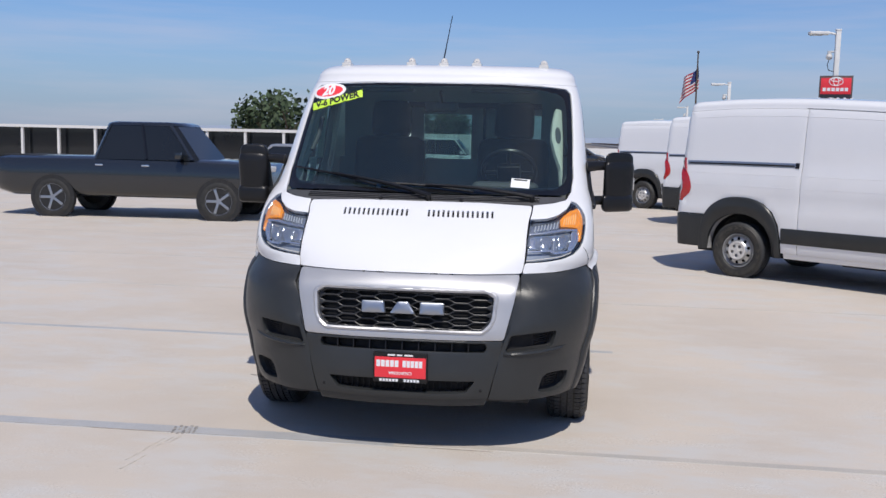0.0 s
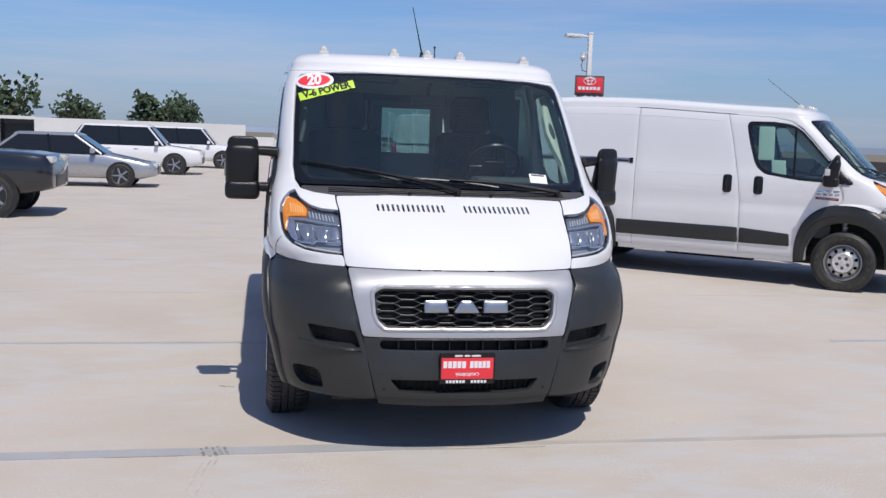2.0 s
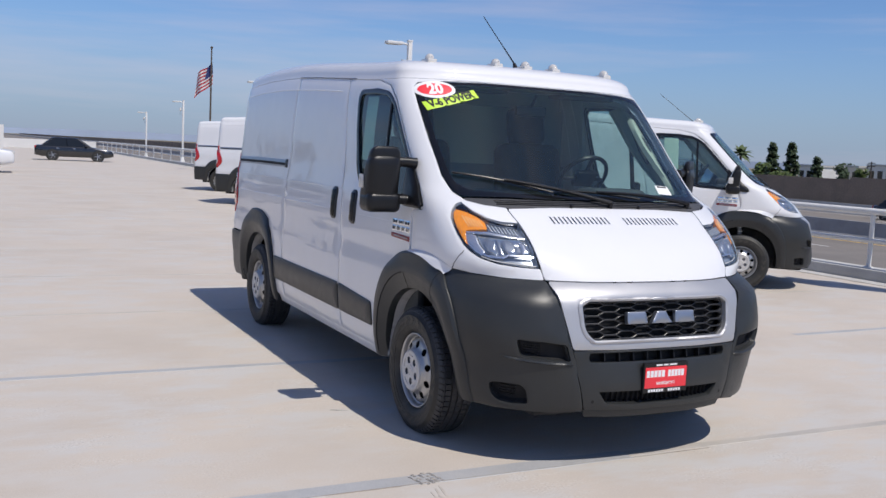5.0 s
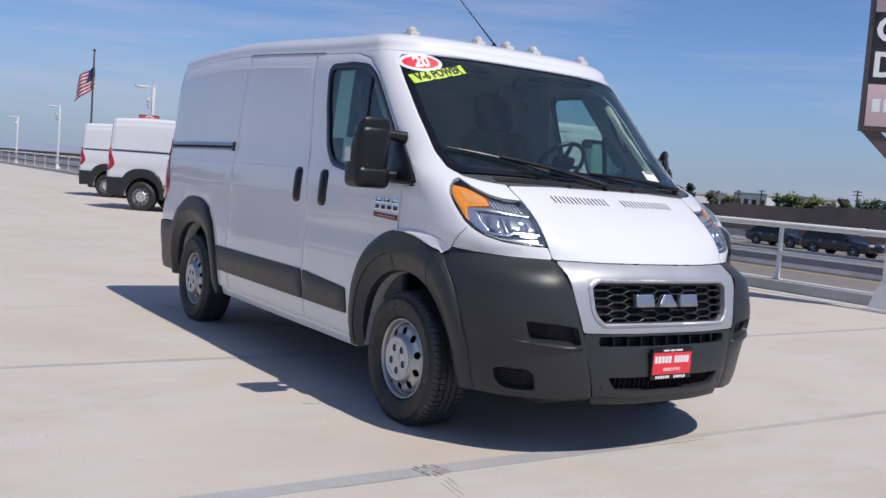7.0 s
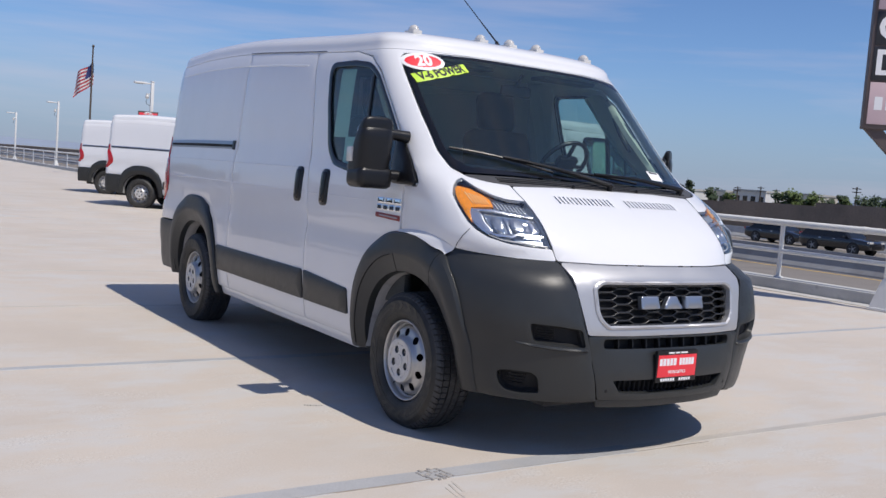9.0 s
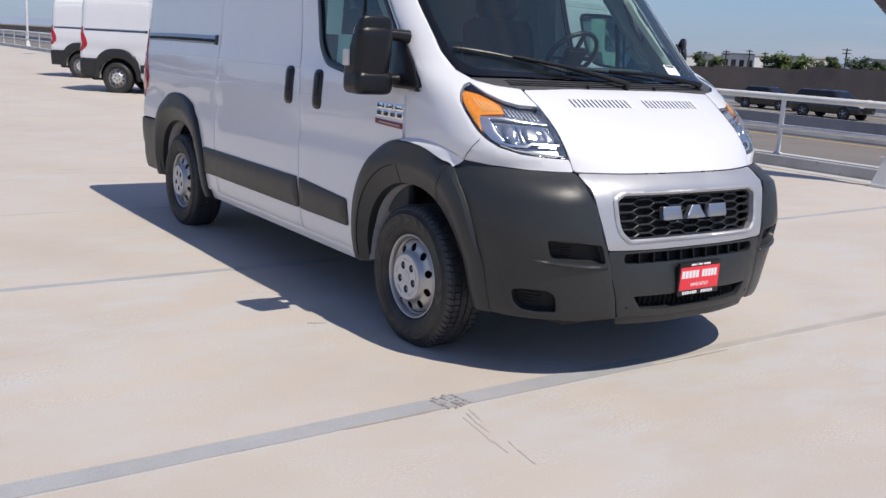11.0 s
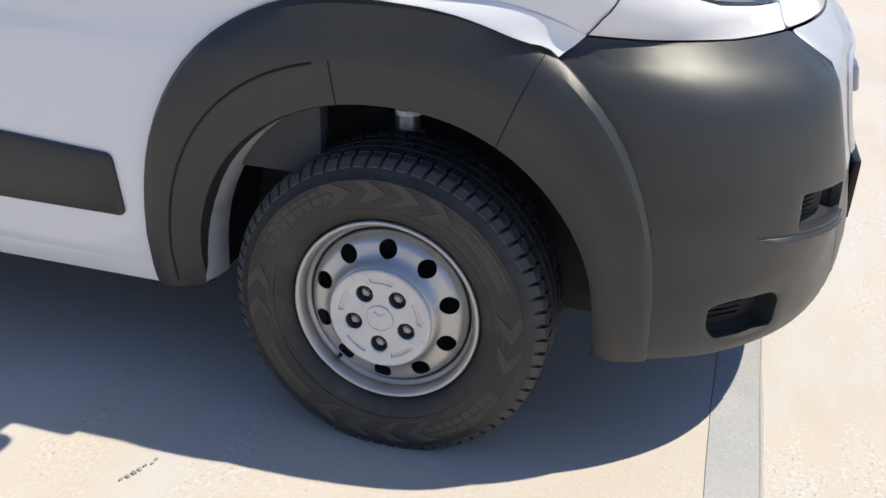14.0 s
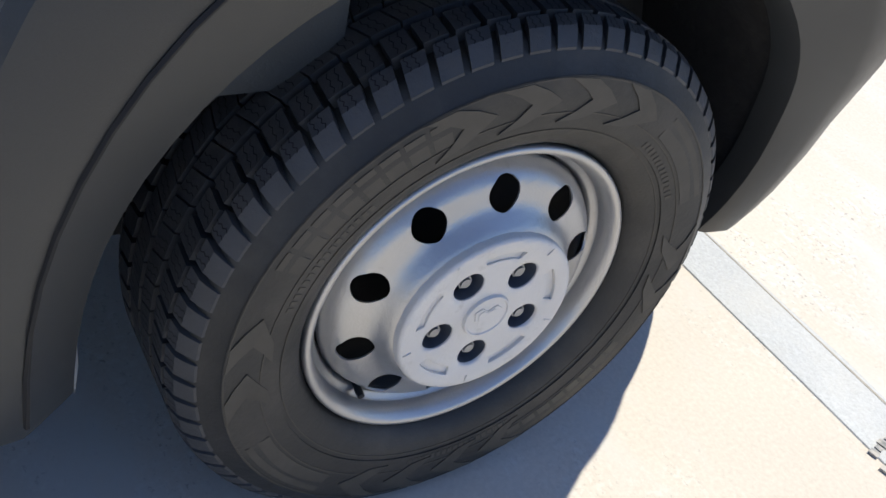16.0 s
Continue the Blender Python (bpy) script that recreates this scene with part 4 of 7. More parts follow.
# ---- wheel: axle along x, outside towards -x ----
def wheel(parent, m, name="wheel"):
    w = new(name)
    w.empty_display_size, w.parent, w.matrix_local = 0.1, parent, m
    # carcass
    bm = bmesh.new()
    IN = 0.0165
    prof = [(0.035, 0.222), (0.012, 0.2215), (-0.004, 0.232), (-0.014, 0.248), (-0.0175, 0.262), (-0.0195, 0.262), (-0.024, 0.285), (-0.0255, 0.306), (-0.0235, 0.325), (-0.021, 0.326),
            (-0.012, 0.345), (0.000, 0.356), (0.012, 0.3575), (0.05, 0.3595), (0.10, 0.3600), (0.15, 0.3595), (0.188, 0.3575), (0.20, 0.353), (0.212, 0.342), (0.2255, 0.306), (0.215, 0.25), (0.19, 0.224), (0.165, 0.222)]
    prof = [(x + IN, r) for x, r in prof]
    lathe(bm, prof, 96, close=True)
    tyre = part("tyre", bm, "tyre", w, "black rubber tyre with worn dusty sidewall", angle=50)
    # tread: ribs of slanted blocks between grooves, shoulder blocks reaching down the edge
    bm = bmesh.new()
    n = 68

    def block(a0, a1, x0, x1, skew, r0, r1, crown, drop=0.0):
        vs = []
        for r in (0, 1):
            for xx, aa in ((x0, a0), (x0, a1), (x1, a1 + skew), (x1, a0 + skew)):
                rad = r0 if r == 0 else r1
                if r and drop and xx == x0:
                    rad = r1 - drop
                if not r and drop and xx == x0:
                    rad = r0 - drop
                vs.append(bm.verts.new((xx, rad * math.cos(aa), rad * math.sin(aa))))
        a, b, c, d, e, f, g, h = vs
        for q in ((e, f, g, h), (a, e, h, d), (b, c, g, f), (a, b, f, e), (d, h, g, c)):
            bm.faces.new(q)
    ribs = [(0.024 , 0.056, 0.10, 0.40), (0.066, 0.096, -0.25, 0.14), (0.104, 0.134, 0.25, 0.14), (0.144, 0.176, -0.10, 0.40)]
    for k in range(n):
        a = 2 * math.pi * k / n
        st = 2 * math.pi / n
        for x0, x1, sk, cut in ribs:
            block(a, a + st * (1 - cut * 0.55), x0, x1, sk * st, 0.354, 0.3720, 0)
        # outer and inner shoulder
        for sg in (0, 1):
            pts = [(-0.0105, 0.3495), (-0.003, 0.3590), (0.004, 0.3660), (0.018, 0.3710)]
            pts = pts if sg == 0 else [(0.2 - x, r) for x, r in pts]
            rows = []
            a1 = a + st * 0.75
            for x, r in pts:
                slant = (x if sg == 0 else 0.2 - x) * 0.9
                rows.append([bm.verts.new((x, rr * math.cos(t + slant), rr * math.sin(t + slant))) for t, rr in ((a, r - 0.014), (a, r), (a1, r), (a1, r - 0.014))])
            for i in range(3):
                p, q = rows[i], rows[i + 1]
                for j in range(3):
                    bm.faces.new((p[j], p[j + 1], q[j + 1], q[j]))
            bm.faces.new(rows[0]), bm.faces.new(rows[-1][::-1])
    bmesh.ops.translate(bm, verts=bm.verts, vec=(IN, 0, 0))
    part("tread", bm, "tread", tyre, "grooved tread blocks", angle=25)
    bm = bmesh.new()
    for k in range(n):          # fine zigzag cuts in the blocks
        st = 2 * math.pi / n
        for f in (0.27, 0.53):
            a0 = st * (k + f)
            for x0, x1, sk in ((0.003, 0.019, 0.0), (0.026, 0.054, 0.10), (0.068, 0.094, -0.25), (0.106, 0.132, 0.25)):
                prev = None
                for j in range(6):
                    x, aa = x0 + (x1 - x0) * j / 5, a0 + sk * st * j / 5 + (0.0035 if j % 2 else -0.0035)
                    rr = 0.3723 if x > 0.021 else 0.3660 + (x - 0.003) * 0.335
                    cur = [bm.verts.new((x + IN, rr * math.cos(aa + e), rr * math.sin(aa + e))) for e in (-0.0016, 0.0016)]
                    if prev:
                        bm.faces.new((prev[0], prev[1], cur[1], cur[0]))
                    prev = cur
    tagged(part("siping", bm, "void", tyre, smooth=False), "fine zigzag cuts in the tread", kind="stuff")
    # raised chevrons, bars of lettering and rings on the outer wall
    bm = bmesh.new()

    def wall_x(r):
        for (x0, r0), (x1, r1) in zip(prof[2:10], prof[3:11]):
            if r0 <= r <= r1 and r1 > r0:
                return x0 + (x1 - x0) * (r - r0) / (r1 - r0)
        return -0.018 + IN

    def raised(corners, up=0.0011):
        vs = [bm.verts.new((wall_x(r) - up, r * math.cos(a), r * math.sin(a))) for a, r in corners]
        lo = [bm.verts.new((wall_x(r) + 0.002, r * math.cos(a), r * math.sin(a))) for a, r in corners]
        bm.faces.new(vs)
        for i in range(len(vs)):
            j = (i + 1) % len(vs)
            bm.faces.new((vs[i], vs[j], lo[j], lo[i]))
    for base, count in ((1.10, 4), (2.92, 2), (4.24, 4), (6.06, 2)):
        for k in range(count):
            a = base + k * 0.26
            raised([(a, 0.270), (a + 0.11, 0.274), (a + 0.18, 0.286), (a + 0.245, 0.299), (a + 0.18, 0.312), (a + 0.11, 0.3225), (a, 0.3235), (a + 0.07, 0.311), (a + 0.12, 0.299), (a + 0.07, 0.284)], 0.0016)
            part("chevron", bm, "sidewall_mark", w)
            bm = bmesh.new()
    for base, count, wd, gp in ((2.22, 1, 0.52, 0.0), (3.62, 8, 0.070, 0.020), (5.36, 1, 0.52, 0.0), (0.48, 8, 0.070, 0.020)):
        for k in range(count):
            a = base + k * (wd + gp)
            m_ = 8 if wd > 0.3 else 2
            raised([(a + wd * j / m_, 0.286) for j in range(m_ + 1)] + [(a + wd * j / m_, 0.316) for j in range(m_, -1, -1)], 0.0009)
            part("raised_bar", bm, "sidewall_mark", w)
            bm = bmesh.new()
    for base, count in ((0.3, 16), (2.2, 14), (4.3, 18)):
        for k in range(count):
            a = base + k * 0.034
            raised([(a, 0.2665), (a + 0.020, 0.2665), (a + 0.020, 0.2745), (a, 0.2745)], 0.0007)
    for r in (0.2555, 0.2815, 0.3225):
        for k in range(72):
            a, b = 2 * math.pi * k / 72, 2 * math.pi * (k + 1) / 72
            raised([(a, r), (b, r), (b, r + 0.0016), (a, r + 0.0016)], 0.0008)
    tagged(part("sidewall_relief", bm, "sidewall_mark", tyre), "fine raised rings and marks on the rubber", kind="stuff")
    # steel rim with ten round holes
    bm = bmesh.new()
    lathe(bm, [(0.047, 0.2025), (0.037, 0.2035), (0.029, 0.2060), (0.022, 0.2105), (0.019, 0.2150), (0.020, 0.2190), (0.024, 0.2207), (0.031, 0.2205), (0.06, 0.2150)], 96, close=False)
    lathe(bm, [(0.047, 0.2025), (0.051, 0.2005), (0.053, 0.1955), (0.056, 0.1930), (0.066, 0.1912), (0.090, 0.1880), (0.20, 0.1880)], 96)
    rim = part("rim", bm, "steel", w, "silver painted steel rim", angle=60)
    bm = bmesh.new()
    # dished disc, holes cut through
    def dish(a, b):
        r = math.hypot(a, b)
        x = np.interp(r, [0.0, 0.110, 0.121, 0.126, 0.131, 0.136, 0.142, 0.154, 0.170, 0.180, 0.1900], [-0.002, -0.002, -0.0005, 0.006, 0.014, 0.0195, 0.0228, 0.0262, 0.030, 0.039, 0.060])
        d = np.interp(r + 0.002, [0.0, 0.110, 0.121, 0.126, 0.131, 0.136, 0.142, 0.154, 0.170, 0.180, 0.1900], [-0.002, -0.002, -0.0005, 0.006, 0.014, 0.0195, 0.0228, 0.0262, 0.030, 0.039, 0.060]) - x
        n = Vector((-1, d / 0.002 * a / max(r, 1e-6), d / 0.002 * b / max(r, 1e-6))).normalized()
        return Vector((float(x), a, b)), n
    bm.free()
    ring = [(0.1895 * math.cos(2 * math.pi * k / 72), 0.1895 * math.sin(2 * math.pi * k / 72)) for k in range(72)]
    hub = [(0.098 * math.cos(2 * math.pi * k / 48), 0.098 * math.sin(2 * math.pi * k / 48)) for k in range(48)]
    cuts = [[(0.1555 * math.cos(t) + 0.0212 * math.cos(q), 0.1555 * math.sin(t) + 0.0212 * math.sin(q)) for q in (2 * math.pi * j / 32 for j in range(32))] for t in (2 * math.pi * k / 10 + 1.605 for k in range(10))]
    bm = sheet(ring, [hub] + cuts, dish, 0.0065, 0.0, 0.0, 0.0022, 0.003)
    disc = part("disc", bm, "steel", w, "silver disc with ten round holes", angle=60)
    # hub cover with five deep nut holes
    def cover(a, b):
        r = math.hypot(a, b)
        x = float(np.interp(r, [0.0, 0.080, 0.098, 0.1160, 0.1175, 0.1195], [-0.0085, -0.0085, -0.0115, -0.0125, -0.0120, -0.0095]))
        return Vector((x, a, b)), Vector((-1, 0, 0))
    NUT = 1.540
    round_ = [(0.1195 * math.cos(2 * math.pi * k / 64), 0.1195 * math.sin(2 * math.pi * k / 64)) for k in range(64)]
    spots = [(0.065 * math.cos(2 * math.pi * k / 5 + NUT), -0.065 * math.sin(2 * math.pi * k / 5 + NUT)) for k in range(5)]
    wells = [[(y + 0.0205 * math.cos(q), z + 0.0205 * math.sin(q)) for q in (2 * math.pi * j / 20 for j in range(20))] for y, z in spots]
    mids = [2 * math.pi * (k + 0.5) / 5 + NUT for k in range(5)]
    pockets = [[(r * math.cos(t), -r * math.sin(t)) for t, r in [(c - 0.30 + 0.075 * j, 0.0980) for j in range(9)] + [(c + 0.27 - 0.09 * j, 0.0860) for j in range(7)]] for c in mids]
    cov = part("hub_cover", sheet(round_, wells + pockets, cover, 0.0065, 0.0, 0.0012, 0.028, 0.0025), "cast", w, "cast silver hub cover", angle=60)
    for k in range(5):   # sunk arcs between the nuts
        bm = bmesh.new()
        t0 = 2 * math.pi * (k + 0.5) / 5 + NUT
        arc = [(t0 - 0.33 + 0.66 * j / 6, r) for r in (0.0845, 0.0995) for j in range(7)]
        lo, hi = arc[:7], arc[7:]
        top = [bm.verts.new((-0.0058, r * math.cos(t), -r * math.sin(t))) for t, r in lo + hi[::-1]]
        bot = [bm.verts.new((-0.0038, r * math.cos(t), -r * math.sin(t))) for t, r in lo + hi[::-1]]
        bm.faces.new(top)
        for i in range(14):
            j = (i + 1) % 14
            bm.faces.new((top[i], top[j], bot[j], bot[i]))
        part("arc_pocket", bm, "cast", cov)
        bm = bmesh.new()
        t1 = 2 * math.pi * k / 5 + NUT
        box(bm, (-0.0136, 0.103, -0.001), (-0.0105, 0.1135, 0.001), m=Matrix.Rotation(-t1, 4, "X"))
        part("tick_mark", bm, "cast", cov)
    bm = bmesh.new()
    lathe(bm, [(-0.0078, 0.0325), (-0.0125, 0.0312), (-0.0128, 0.0290), (-0.0112, 0.0278), (-0.0112, 0.0001)], 40)
    crest = [(-0.019, 0.010), (-0.010, 0.016), (0.0, 0.009), (0.010, 0.016), (0.019, 0.010), (0.016, -0.004), (0.007, -0.017), (-0.007, -0.017), (-0.016, -0.004)]
    for d_, x_ in ((1.0, -0.0124), (0.72, -0.0132)):
        hi, lo = [bm.verts.new((x_, d_ * b, d_ * c)) for b, c in crest], [bm.verts.new((-0.0108, d_ * b, d_ * c)) for b, c in crest]
        bm.faces.new(hi)
        for i in range(9):
            bm.faces.new((hi[i], lo[i], lo[(i + 1) % 9], hi[(i + 1) % 9]))
    part("centre_cap", bm, "cast", cov, "round cap with a plain emblem")
    for y, z in spots:
        bm = bmesh.new()
        bmesh.ops.create_cone(bm, cap_ends=True, segments=6, radius1=0.0112, radius2=0.0100, depth=0.020, matrix=Matrix.Translation((0.012, y, z)) @ Matrix.Rotation(-math.pi / 2, 4, "Y"))
        bmesh.ops.create_cone(bm, cap_ends=True, segments=14, radius1=0.0072, radius2=0.0066, depth=0.004, matrix=Matrix.Translation((0.001, y, z)) @ Matrix.Rotation(-math.pi / 2, 4, "Y"))
        nt = part("wheel_nut", bm, "nut", w, smooth=True, angle=30)
        # hole lining in a darker blue-grey that carries its shade
        bm = bmesh.new()
        bmesh.ops.create_cone(bm, cap_ends=False, segments=20, radius1=0.0202, radius2=0.0202, depth=0.026, matrix=Matrix.Translation((0.0075, y, z)) @ Matrix.Rotation(-math.pi / 2, 4, "Y"))
        bmesh.ops.create_cone(bm, cap_ends=True, segments=20, radius1=0.0202, radius2=0.0202, depth=0.002, matrix=Matrix.Translation((0.021, y, z)) @ Matrix.Rotation(-math.pi / 2, 4, "Y"))
        part("nut_well", bm, "well", nt)
    bm = bmesh.new()
    rod(bm, (0.060, 0.118, -0.148), (0.050, 0.1185, -0.149), 0.0042, 0.0038, 10)
    rod(bm, (0.050, 0.1185, -0.149), (0.036, 0.119, -0.150), 0.0052, 0.0048, 10)
    part("valve", bm, "black_plastic", w, "black valve stem")
    bm = bmesh.new()
    rod(bm, (0.09, 0, 0), (0.10, 0, 0), 0.19, 0.19, 32)
    part("brake_disc", bm, "void", w)
    return w


def wheel_arch(parent, cy, side, zc=0.38, front=True):
    """The dark plastic flare round a wheel opening, and the liner behind it."""
    lo_f, lo_r = (0.305, 0.33)
    t_in = (0.455, 0.450)
    t_out = (0.578, 0.672)

    def edge(ab, n, k):
        a, b = ab
        if k < 0:
            return (-a, zc + (lo_f - zc) * -k)
        if k > 1:
            return (a, zc + (lo_r - zc) * (k - 1))
        f = math.pi * (1 - k)
        c, s = math.cos(f), math.sin(f)
        return (a * math.copysign(abs(c) ** (2 / n), c), zc + b * s ** (2 / n))
    def tuck(dy, z, off):
        f = 0.45 + 0.55 * max(0.0, min(1.0, (z - 0.36) / 0.40))
        return off * f if front and dy < 0 and off > 0 else off
    ks = [-1, -0.5] + [i / 36 for i in range(37)] + [1.5, 2]
    prof = [(-0.01, -0.060), (0.0, -0.030), (0.02, -0.016), (0.12, -0.006), (0.40, 0.020), (0.46, 0.0245), (0.62, 0.0265), (0.82, 0.0265), (0.94, 0.021), (1.0, 0.008), (1.0, -0.02)]
    bm = bmesh.new()
    rows = []
    for k in ks:
        (yi, zi), (yo, zo) = edge(t_in, 2.15, k), edge(t_out, 2.45, k)
        row = []
        for t, off in prof:
            y, z = yi + (yo - yi) * t + cy, zi + (zo - zi) * t
            row.append(bm.verts.new((side * (flank(y, max(0.2, z)) + tuck(y - cy, z, off)), y, z)))
        rows.append(row)
    for p, q in zip(rows, rows[1:]):
        for j in range(len(prof) - 1):
            bm.faces.new((p[j], p[j + 1], q[j + 1], q[j]))
    fl = part("arch_flare", bm, "grey_plastic", parent, "dark grey moulded plastic arch flare", angle=30)
    # dark seam lines across the flare: one slanting to the bumper, one upright below the door's edge
    if front:
        def on_flare(k, t, off):
            (yi, zi), (yo, zo) = edge(t_in, 2.15, k), edge(t_out, 2.45, k)
            y, z = yi + (yo - yi) * t + cy, zi + (zo - zi) * t
            return (side * (flank(y, max(0.2, z)) + tuck(y - cy, z, off) + 0.0008), y, z)

        def upright(t, off, y):
            lo, hi = 0.3, 0.9
            for _ in range(30):
                mid = (lo + hi) / 2
                lo, hi = (mid, hi) if on_flare(mid, t, off)[1] < y else (lo, mid)
            return on_flare(lo, t, off)
        for r_, pts in zip((0.0012, 0.0014, 0.0030), ([on_flare(0.335, t, off) for t, off in prof[1:10]], [upright(t, off, 0.122) for t, off in prof[1:6]], [on_flare(0.57 + 0.93 * k / 30, 0.44, 0.0235) for k in range(31)])):
            bm = bmesh.new()
            tube(bm, pts, r_, 5)
            part("flare_seam", bm, "void", fl)
    bm = bmesh.new()
    rows = []
    for k in ks:
        y, z = edge((0.463, 0.460), 2.15, k)
        rim_x = min(0.985, flank(y + cy, max(0.2, z)) - 0.012)
        rows.append([bm.verts.new((side * x, y + cy, z)) for x in (rim_x, 0.85, 0.70)])
    for p, q in zip(rows, rows[1:]):
        bm.faces.new((p[0], p[1], q[1], q[0])), bm.faces.new((p[1], p[2], q[2], q[1]))
    bm.faces.new([r[2] for r in rows])
    part("wheel_liner", bm, "liner", parent)
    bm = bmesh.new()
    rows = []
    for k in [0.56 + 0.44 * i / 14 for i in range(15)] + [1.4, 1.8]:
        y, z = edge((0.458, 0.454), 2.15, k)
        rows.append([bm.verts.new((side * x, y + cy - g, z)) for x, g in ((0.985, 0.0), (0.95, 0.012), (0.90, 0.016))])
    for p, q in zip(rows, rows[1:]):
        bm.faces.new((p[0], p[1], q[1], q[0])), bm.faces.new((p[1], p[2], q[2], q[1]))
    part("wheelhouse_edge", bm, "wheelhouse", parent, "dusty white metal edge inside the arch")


def white_van():
    van = thing("delivery_van", pose(0, 0, 0), "white low-roof delivery van with dark grey bumpers parked on the deck", "van", "white delivery vans")
    # --- front ---
    slots = []
    for k in range(14):
        for x0 in (-0.436, 0.062):
            x = x0 + k * 0.0284
            slots.append([(x, 1.268), (x + 0.012, 1.268), (x + 0.008, 1.303), (x - 0.004, 1.303)])
    hood = skin("hood", both([(0.0, 1.352), (0.36, 1.349), (0.66, 1.338), (0.657, 1.30), (0.646, 1.264), (0.641, 1.18), (0.640, 1.11), (0.636, 1.042), (0.626, 0.988), (0.36, 0.9845)]), "white_paint", van, slots, r=0.015, step=0.045, hole_r=0.003, label="white bonnet with two rows of slots", front=True)
    # near-black sheet carries the shade below the bonnet slots
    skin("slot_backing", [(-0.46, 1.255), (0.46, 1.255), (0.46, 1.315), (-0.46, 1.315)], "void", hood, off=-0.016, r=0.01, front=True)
    gr = [(0.445, 0.893), (0.487, 0.868), (0.478, 0.76), (0.462, 0.725), (0.425, 0.692)]
    opening = both(gr)
    skin("front_panel", both([(0.0, 0.982), (0.36, 0.981), (0.618, 0.984), (0.592, 0.84), (0.545, 0.644), (0.25, 0.640)]), "panel_silver", van, [opening], r=0.02, step=0.05, deep=0.05, hole_r=0.012, label="white panel round the grille", front=True)
    wide = both([(0.462, 0.912), (0.512, 0.880), (0.500, 0.755), (0.480, 0.712), (0.435, 0.672)])
    skin("grille_surround", wide, "panel_silver", van, [opening], off=0.010, r=0.02, step=0.05, roll=0.006, deep=0.03, lip=0.010, hole_r=0.012, label="white raised frame of the grille", front=True)
    inner = both([(0.452, 0.9), (0.494, 0.872), (0.485, 0.758), (0.468, 0.72), (0.43, 0.685)])
    hexes = []
    rim = both([(0.440, 0.884), (0.478, 0.862), (0.470, 0.765), (0.455, 0.732), (0.420, 0.700)])
    for col in range(-5, 6):
        for row in range(-4, 5):
            s, z = col * 0.104, 0.797 + row * 0.039 + (0.0195 if col % 2 else 0.0)
            h = clipped([(s - 0.0650, z), (s - 0.0345, z - 0.0150), (s + 0.0345, z - 0.0150), (s + 0.0650, z), (s + 0.0345, z + 0.0150), (s - 0.0345, z + 0.0150)], rim)
            if len(h) > 2 and abs(sum(a[0] * b[1] - a[1] * b[0] for a, b in zip(h, h[1:] + h[:1]))) > 0.0006:
                hexes.append(h)
    grille = skin("grille", inner, "grille_plastic", van, hexes, off=-0.022, r=0.01, step=0.04, roll=0.002, deep=0.020, lip=0.0025, hole_r=0.002, gap=0.0003, label="black honeycomb grille", front=True)
    # near-black sheet painted as the unlit depth behind the honeycomb
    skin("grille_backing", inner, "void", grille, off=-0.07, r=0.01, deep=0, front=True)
    # plain chrome emblem blocks in place of the maker's letters
    for cx, shape in ((-0.158, [(-0.070, -0.033), (0.062, -0.033), (0.050, 0.033), (-0.070, 0.033)]), (-0.003, [(-0.070, -0.033), (0.070, -0.033), (0.028, 0.033), (-0.028, 0.033)]), (0.155, [(-0.068, -0.033), (0.068, -0.033), (0.064, 0.033), (-0.064, 0.033)])):
        base = (cx, 0.803)
        skin("emblem_block", [(base[0] + a, base[1] + b) for a, b in shape], "satin", grille, off=0.022, r=0.008, step=0.03, roll=0.005, deep=0.026, lip=0.007, label="plain chrome emblem block", front=True)
    # lower bumper
    slot = both([(0.45, 0.627), (0.458, 0.60), (0.445, 0.578)])
    scoop = both([(0.400, 0.424), (0.350, 0.358), (0.20, 0.350)])
    low = skin("front_bumper", both([(0.25, 0.638), (0.5435, 0.640), (0.5125, 0.50), (0.468, 0.325), (0.2, 0.318)]), "grey_plastic", van, [slot, scoop], r=0.012, step=0.05, deep=0.05, hole_r=0.012, label="dark grey plastic bumper", front=True)
    # shade inside both intakes, as near-black sheets
    for nm, o in (("slot", slot), ("scoop", scoop)):
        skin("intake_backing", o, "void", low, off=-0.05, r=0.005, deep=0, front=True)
    for k in range(9):
        x = -0.36 + k * 0.09
        skin("intake_rib", [(x - 0.004, 0.570), (x + 0.004, 0.570), (x + 0.004, 0.632), (x - 0.004, 0.632)], "black_plastic", low, off=-0.012, r=0.0, gap=0, deep=0.03, lip=0.001, front=True)
    for k in range(22):
        x = -0.34 + k * 0.0324
        skin("scoop_rib", [(x - 0.0025, 0.345), (x + 0.0025, 0.345), (x + 0.0025, 0.430), (x - 0.0025, 0.430)], "void", low, off=-0.03, r=0.0, gap=0, deep=0.02, lip=0.001, front=True)
    for x in (-0.43, 0.43):
        skin("tow_hole", oval(*(x, 0.372), 0.011, 0.011), "void", low, off=0.001, r=0, deep=0.004, gap=0, front=True)
    skin("chin", both([(0.2, 0.322), (0.47, 0.322), (0.455, 0.278), (0.2, 0.272)]), "grey_plastic", low, off=-0.012, r=0.006, deep=0.03, front=True)
